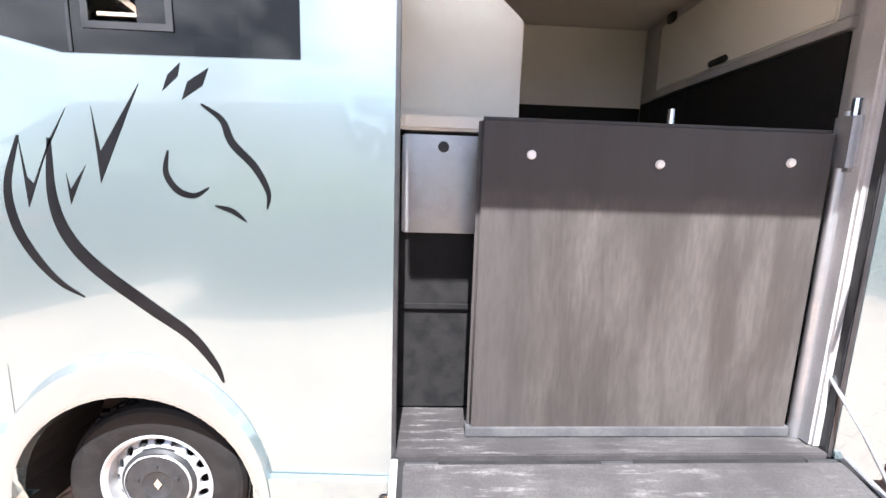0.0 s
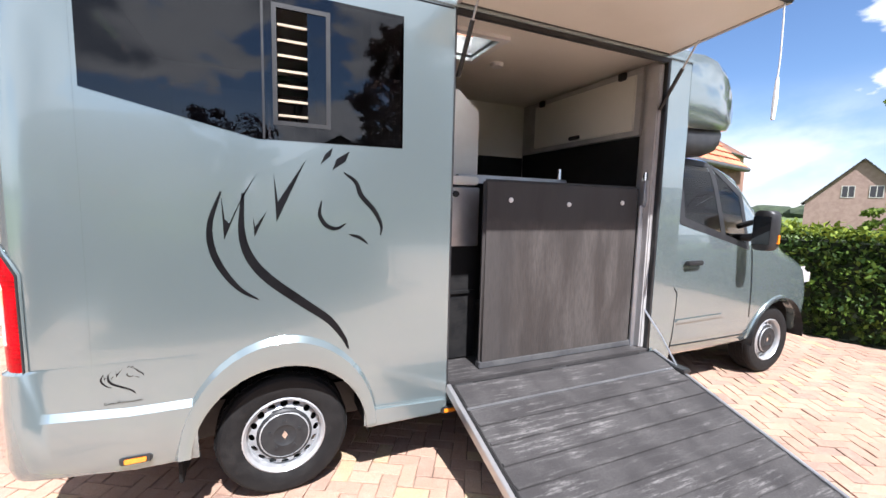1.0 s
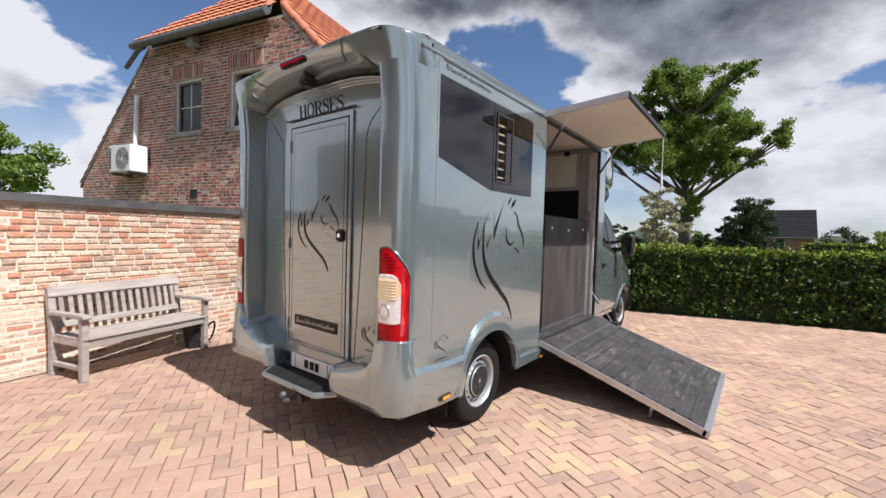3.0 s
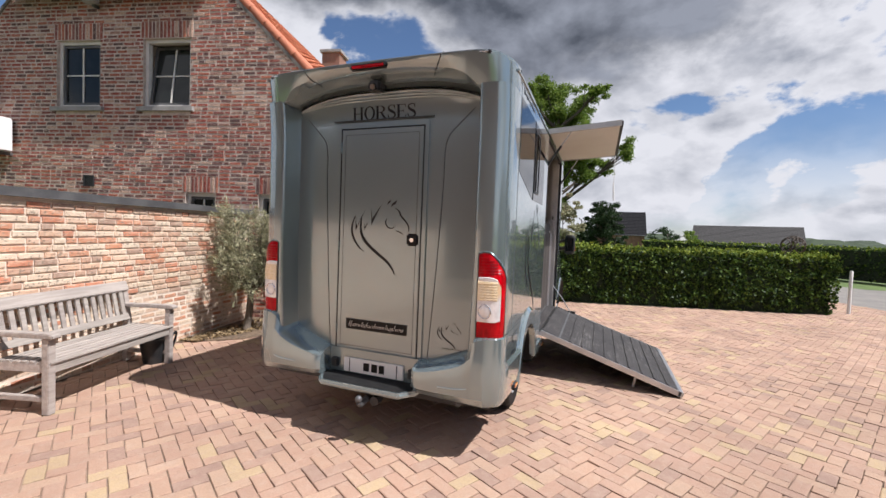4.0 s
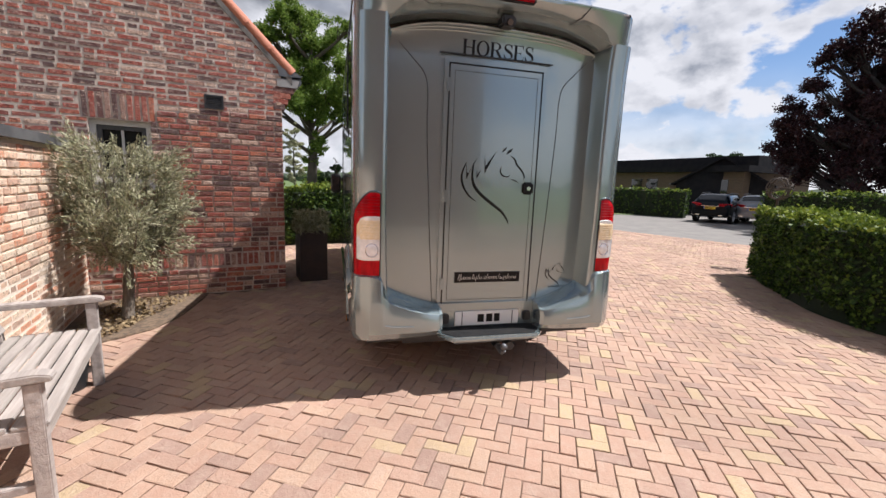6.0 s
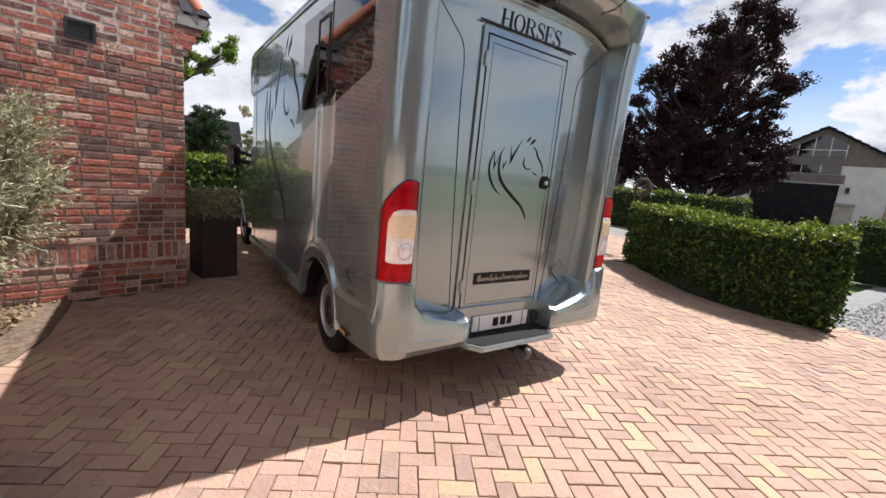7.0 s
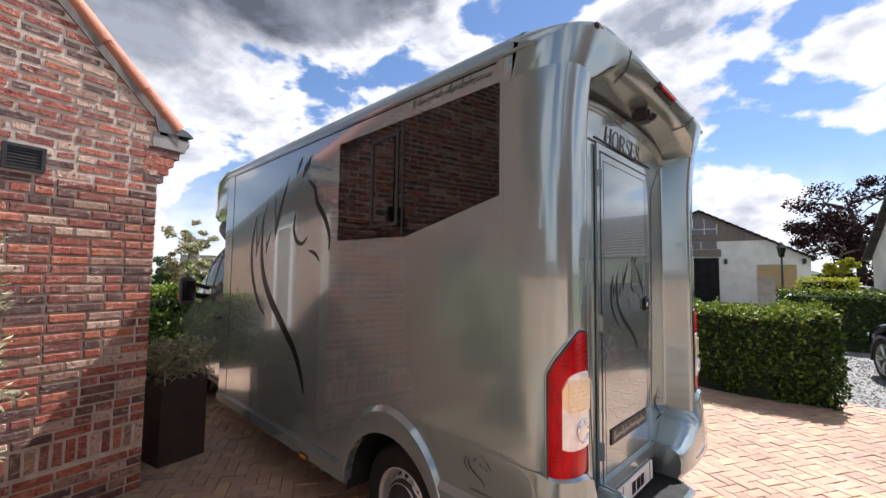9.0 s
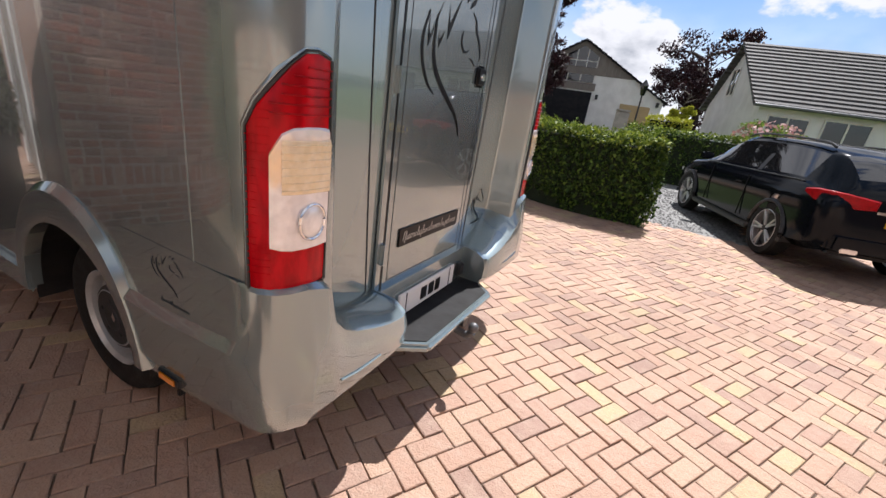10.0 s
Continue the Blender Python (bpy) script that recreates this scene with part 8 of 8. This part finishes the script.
part("garage_door", prism([(3.4, 0), (5.5, 0), (5.5, 2.7), (3.4, 2.7)], FR(0.05), (0, 0.04, 0)), M["tan_cladding"], barn, "tan garage door")
for u in (1.6, 5.9):
    part("wall_lantern", box(u - 0.1, u + 0.1, -6.25, -6.0, 2.75, 3.1, 0.03), M["plastic"], barn)
gabled("dark_house", *polar(E65, -139.4, 37), 40, 5.2, 7, 2.2, 3.9, "dark_roof", "dark_roof", "low black-roofed house beyond the lane", [("front", 0, 0.9, 1.4, 1.2)])
white_house = gabled("white_house", -11.88, -21.0, 100.7, 7.4, 15, 2.9, 5.35, "plaster", "grey_roof", "white plastered house with a grey pantile roof", [("right", -6.45, 1.35, 1.4, 1.08), ("right", -4.6, 1.35, 1.5, 1.15), ("right", -0.6, 1.35, 1.6, 1.1), ("right", 3.4, 1.35, 1.6, 1.1), ("front", -0.6, 3.2, 1.0, 1.2)])

# flat-roofed bungalow beyond the lane
bung = root("flat_roofed_bungalow", pose(19, -21.2, 0, 0, 0, 10.6), "long brown bungalow with flat black roof edges", "house")
part("wall", box(-3, 12.3, -8, 0, 0, 2.9), M["brown_cladding"], bung)
part("roof", box(-3.5, 12.8, -8.4, 0.5, 2.9, 3.3), M["dark_roof"], bung)
part("upper_roof", box(-3.4, 9.6, -7.5, -0.6, 3.3, 3.95), M["dark_roof"], bung)
for u in (10.6, 8.8, 5.0, 3.6, 0.5, -1.6):
    part("window", box(u - 0.5, u + 0.5, -0.02, 0.03, 1.0, 2.4), M["black_glass"], bung)

hedge("field_hedge", [(34, -3), (21.7, -11.5), (14.8, -16.4)], 1.0, 1.6, "hedge_leaf", "dark clipped hedge across the lane", 4, 90, 0.08, 0.5)
hedge("low_hedge", [(-1.6, -8.9), (-6.5, -9.9), (-10.0, -10.4)], 0.9, 1.38, "hedge_leaf", "clipped hedge behind the parked car", 6, 420, 0.045, 0.5)
hedge("low_hedge", [(2.0, -12.9), (4.6, -12.7), (7.4, -12.6)], 0.8, 1.62, "hedge_leaf", "low clipped hedge in front of the copper beech", 7, 200, 0.06, 0.6)

hedge("lime_hedge", [(-1.9, -10.6), (-3.1, -10.75)], 0.7, 1.72, "lime_leaf", "clipped yellow-green hedge before the white house", 8, 420, 0.045)
shrub = tree("flowering_shrub", -5.1, -11.0, 1.95, 0.8, 0.05, "oak_leaf", "round shrub with pink flower heads", 52, 0.2, 12, 3000, 0.05, lumps=60, category="shrub")
rng = np.random.default_rng(53)
v = rng.normal(size=(420, 3))
v /= np.linalg.norm(v, axis=1)[:, None]
leaves("flowers", v * np.array([0.85, 0.75, 0.55]) * rng.uniform(0.9, 1.1, (420, 1)) + np.array([0, 0, 1.4]), 0.06, M["petal"], shrub, rng, v, 0.4, 0.9, "pink flower heads")

# gate pillar, lantern and woven globe beyond the hedge
gx, gy = polar(E9, -173.8, 13)
gp = root("gate_pillar", pose(gx, gy, 0, 0, 0, 10), "square weathered gate pillar", "pillar")
part("shaft", box(-0.16, 0.16, -0.16, 0.16, 0, 1.64, 0.02), M["stone_sill"], gp)
part("cap", box(-0.18, 0.18, -0.18, 0.18, 1.64, 1.70, 0.02), M["stone_sill"], gp)
lx, ly = polar(E9, -175.2, 20)
ln = root("street_lantern", pose(lx, ly, 0), "black iron street lantern on a slim post", "lantern")
part("post", tube([(0, 0, 0), (0, 0, 1.2), (0, 0, 2.5)], [0.07, 0.04, 0.03], 10), M["plastic"], ln, "", 40)
part("lamp_glass", rod((0, 0, 2.5), (0, 0, 2.85), 0.09, 0.15, 6), M["black_glass"], ln)
part("lamp_cap", rod((0, 0, 2.85), (0, 0, 3.08), 0.19, 0.02, 6), M["plastic"], ln)
for gx, gy, gz, gr, seed in ((1.55, -5.2, 1.63, 0.22, 0.0), (8.27, -3.87, 1.56, 0.25, 0.9)):
    wg = tagged(root("woven_globe", pose(gx, gy, gz), "woven brown garden globe on a stand", "ornament"), group="woven globes")
    wb = bmesh.new()
    for i in range(9):
        q = Euler((i * 0.7 + seed, i * 1.3, i * 0.4 + seed)).to_matrix()
        tube([q @ Vector((gr * math.cos(a * math.pi / 10), gr * math.sin(a * math.pi / 10), 0)) for a in range(21)], 0.012, 5, wb)
    part("hoops", wb, M["bark"], wg)
    part("stand", rod((0, 0, -gz), (0, 0, -gr * 0.9), 0.025, 0.025, 8), M["bark"], wg)
mp_ = root("marker_post", pose(7.80, -4.86, 0), "white plastic marker post at the hedge end", "post")
part("post", tube([(0, 0, -0.05), (0, 0, 0.6), (0, 0, 1.0), (0, 0, 1.03)], [0.034, 0.034, 0.034, 0.02], 12), M["white"], mp_, "", 40)

# far woods, one joined band
rng = np.random.default_rng(9)
bm = bmesh.new()
for i in range(170):
    a = rng.uniform(-180, 180)
    d = rng.uniform(170, 300)
    x, y = polar((0, 0), a, d)
    r = rng.uniform(2.5, 5.5)
    bmesh.ops.create_icosphere(bm, subdivisions=2, radius=1.0, matrix=Matrix.LocRotScale((x, y, r * 0.3), None, (r * 2.2, r * 2.2, r * rng.uniform(0.6, 1.0))))
for v in bm.verts:
    v.co += Vector((noise.noise(v.co * 0.35), noise.noise(v.co * 0.35 + Vector((9, 0, 0))), noise.noise(v.co * 0.5))) * 1.6
w = part("far_woods", bm, M["far_trees"])
tagged(w, "dark band of far woods on the horizon", "woods", kind="stuff")


# ---- bricks and pavers: single pieces near the walk, the rest joined ----
def brick_mesh(name, w, h, d, material):
    bm = box(-w / 2, w / 2, -d, 0, -h / 2, h / 2)
    bmesh.ops.bevel(bm, geom=[e for e in bm.edges if all(v.co.y < -d + 1e-5 for v in e.verts)], offset=0.004, segments=1, affect="EDGES")
    me = bpy.data.meshes.new(name)
    bm.to_mesh(me)
    bm.free()
    me.materials.append(material)
    return me


def courses(length, height, bl, bh, joint, cut, rng, s_from=0.0):
    """Running bond with halves: gives (s, z, length) of each brick's middle."""
    out = []
    n = int(height / (bh + joint)) + 1
    for r in range(n):
        z = r * (bh + joint) + bh / 2 + joint
        s = s_from - (r % 2) * (bl + joint) / 2 - rng.random() * 0.02
        while s < s_from + length:
            w = bl if rng.random() > 0.3 else bl / 2
            for a, b in cut(s, s + w, z):
                if b - a > 0.025:
                    out.append(((a + b) / 2, z, b - a))
            s += w + joint
    return out


def lay(cells, bh, point, turn, parent, mesh_kind, near, d=0.007, seed=1, names=("brick", "brick")):
    """Lays bricks on a face: cells near the walk become parts, the rest one joined mesh."""
    rng = random.Random(seed)
    meshes, verts, faces = {}, [], []
    count = 0
    for s, z, w in cells:
        out = d + rng.uniform(-0.002, 0.003)
        if near(s, z) and count < 300:
            count += 1
            key = round(w, 2)
            if key not in meshes:
                meshes[key] = brick_mesh(names[0], w, bh, d + 0.01, M[mesh_kind[0]])
            b = new(names[0], meshes[key])
            b.parent = parent
            b.matrix_basis = Matrix.Translation(point(s, z, out - d)) @ pose(0, 0, 0, rng.uniform(-0.6, 0.6), rng.uniform(-0.8, 0.8), turn + rng.uniform(-0.25, 0.25))
        else:
            i0 = len(verts)
            a, h, e = w / 2, bh / 2, 0.005
            j = lambda: rng.uniform(-0.0045, 0.004)
            for ds, dz, o in ((-a, -h, -0.01), (a, -h, -0.01), (a, h, -0.01), (-a, h, -0.01), (-a + e + j(), -h + e + j(), out), (a - e + j(), -h + e + j(), out), (a - e + j(), h - e + j(), out), (-a + e + j(), h - e + j(), out)):
                verts.append(point(s + ds, z + dz, o))
            faces += [tuple(i0 + q for q in f) for f in ((4, 5, 6, 7), (0, 1, 5, 4), (1, 2, 6, 5), (2, 3, 7, 6), (3, 0, 4, 7))]
    if verts:
        ob = raw("brickwork", verts, faces, M[mesh_kind[1]], parent)
        ob["kind"] = "stuff"


BL, BH, BJ = 0.188, 0.0475, 0.0165
rng = random.Random(4)


def minus(spans, lo, hi):
    out = []
    for a, b in spans:
        if b <= lo or a >= hi:
            out.append((a, b))
        else:
            out += [(a, lo), (hi, b)]
    return [(a, b) for a, b in out if b - a > 0.02]


def gable_cut(a, b, z):
    """The pieces of a brick that lie on the gable and clear of its openings."""
    h = BH / 2
    if z + h > 5.42 or 0.34 < z < 0.52:
        return []
    lo = max(0.003, (z + h - 2.83) / 0.966)
    hi = min(9.35, 9.35 - (z + h - 2.5) / 1.07)
    spans = [(max(a, lo), min(b, hi))]
    for s0, s1, z0, z1 in HOLES:
        if z0 - 0.07 - h < z < z1 + h:
            spans = minus(spans, s0, s1)
        elif z1 - h < z < z1 + 0.29:
            spans = minus(spans, s0 - 0.06, s1 + 0.06)
    if 2.26 - h < z < 2.42 + h:
        spans = minus(spans, 0.66, 0.86)
    return [(p, q) for p, q in spans if q > p]


cells = courses(9.4, 5.45, BL, BH, BJ, gable_cut, rng, 0.003)
lay(cells, BH, lambda s, z, o: house_pt(s, z, o), 13.2 - 90, house, ("brick", "brick_far"), lambda s, z: s < 1.75 and z < 2.3, 0.005)
soldiers = []
for s0, s1, z0, z1 in HOLES:
    n = int((s1 - s0 + 0.1) / 0.066)
    for i in range(n):
        soldiers.append((s0 - 0.05 + (i + 0.5) * (s1 - s0 + 0.1) / n, z1 + 0.145, 0.052))
lay(soldiers, 0.27, lambda s, z, o: house_pt(s, z, o), 13.2 - 90, house, ("brick", "brick_far"), lambda s, z: False, seed=2)
plinth = [(0.03 + i * 0.066, 0.43, 0.053) for i in range(141)]
lay(plinth, 0.155, lambda s, z, o: house_pt(s, z, o), 13.2 - 90, house, ("brick", "brick_far"), lambda s, z: False, seed=3)

cells = courses(K1 - K0, WTOP - 0.005, BL, BH, BJ, lambda a, b, z: [(max(a, K0), min(b, K1))] if z + BH / 2 < WTOP and min(b, K1) > max(a, K0) else [], rng, K0)
lay(cells, BH, lambda s, z, o: wall_pt(s, z, o), 13.2, gw, ("wall_brick", "wall_brick_far"), lambda s, z: -2.6 < s < 0.9 and z > 0.7, seed=6, names=("wall_brick", "wall_brick"))


# ---- herringbone paving ----
def herringbone():
    """Clay pavers of 183 x 88 mm in herringbone."""
    rng = random.Random(7)
    turn = radians(60.5)
    ca, sa = math.cos(turn), math.sin(turn)
    g = 0.095
    paving = root("paving", Matrix(), "sunlit clay brick paving laid in herringbone", "paving", kind="structure")
    meshes = []
    for i in range(2):
        bm = box(-0.0915, 0.0915, -0.0440, 0.0440, -0.04, 0.0)
        bmesh.ops.bevel(bm, geom=[e for e in bm.edges if all(v.co.z > -1e-5 for v in e.verts)], offset=0.0035, segments=1, affect="EDGES")
        me = bpy.data.meshes.new("paver")
        bm.to_mesh(me)
        bm.free()
        me.materials.append(M["paver"])
        meshes.append(me)
    verts, faces = [], []
    edge_a, edge_b = Vector((5.32, 2.2)), Vector((6.98, -3.75))
    count = 0
    N = 150
    for iu in range(-N, N):
        for iv in range(-N, N):
            k = (iu + iv) % 4
            if k == 0:
                cu, cv, flat = iu + 2.1, iv + 2.1, True
            elif k == 2:
                cu, cv, flat = iu + 1.6, iv + 2.6, False
            else:
                continue
            u, v = cu * g, cv * g
            x, y = u * ca - v * sa, u * sa + v * ca
            if not (-8.0 < x < 10.2 and -10.4 < y < 6.6):
                continue
            # inside the drive: before the hedges, the wall and the house
            p = Vector((x, y, 0))
            if (p - WALL0).dot(GABLE) > -0.02 and (p - CORNER).dot(ALONG) < 0 or ((p - CORNER).dot(ALONG) > -0.02 and (p - CORNER).dot(GABLE) > -0.02):
                continue
            if y > -3.75 and x > 5.30 - (y - 2.2) * 0.282:
                continue
            if y < -5.8 - 0.4737 * (10 - x):
                continue
            if y < -3.05 and -4.2 < x < -2.55 or y < -3.75 and -2.6 < x < 1.0 or y < -7 and x < 0:
                continue
            lift = 0.004 * noise.noise(Vector((x * 0.8, y * 0.8, 0))) + rng.uniform(-0.0035, 0.0035)
            dw = rng.uniform(-0.0025, 0.0015)
            rot = (turn if flat else turn + math.pi / 2) + rng.uniform(-0.012, 0.012)
            if count < 300 and -3.75 < x < -2.2 and -0.2 < y < 4.2:
                count += 1
                b = new("paver", meshes[count % 2])
                b.parent = paving
                b.matrix_basis = Matrix.LocRotScale((x, y, lift), Euler((rng.uniform(-0.03, 0.03), rng.uniform(-0.02, 0.02), rot)), None)
                continue
            c, s = math.cos(rot), math.sin(rot)
            i0 = len(verts)
            tx, ty = rng.uniform(-0.022, 0.022), rng.uniform(-0.035, 0.035)
            for a, d, z in ((-0.0915, -0.0440, -0.03), (0.0915, -0.0440, -0.03), (0.0915, 0.0440, -0.03), (-0.0915, 0.0440, -0.03), (-0.0915, -0.0440, -0.003), (0.0915, -0.0440, -0.003), (0.0915, 0.0440, -0.003), (-0.0915, 0.0440, -0.003), (-0.0882, -0.0407, 0), (0.0882, -0.0407, 0), (0.0882, 0.0407, 0), (-0.0882, 0.0407, 0)):
                a2, d2 = a * (1 + dw * 6) + rng.uniform(-0.0028, 0.0028), d + math.copysign(dw, d) + rng.uniform(-0.0026, 0.0026)
                verts.append((x + a2 * c - d2 * s, y + a2 * s + d2 * c, z + lift + a * tx + d * ty))
            faces += [tuple(i0 + q for q in f) for f in ((8, 9, 10, 11), (4, 5, 9, 8), (5, 6, 10, 9), (6, 7, 11, 10), (7, 4, 8, 11), (0, 1, 5, 4), (1, 2, 6, 5), (2, 3, 7, 6), (3, 0, 4, 7))]
    ob = raw("pavers", verts, faces, M["paver_far"], paving)
    ob["kind"] = "stuff"


herringbone()
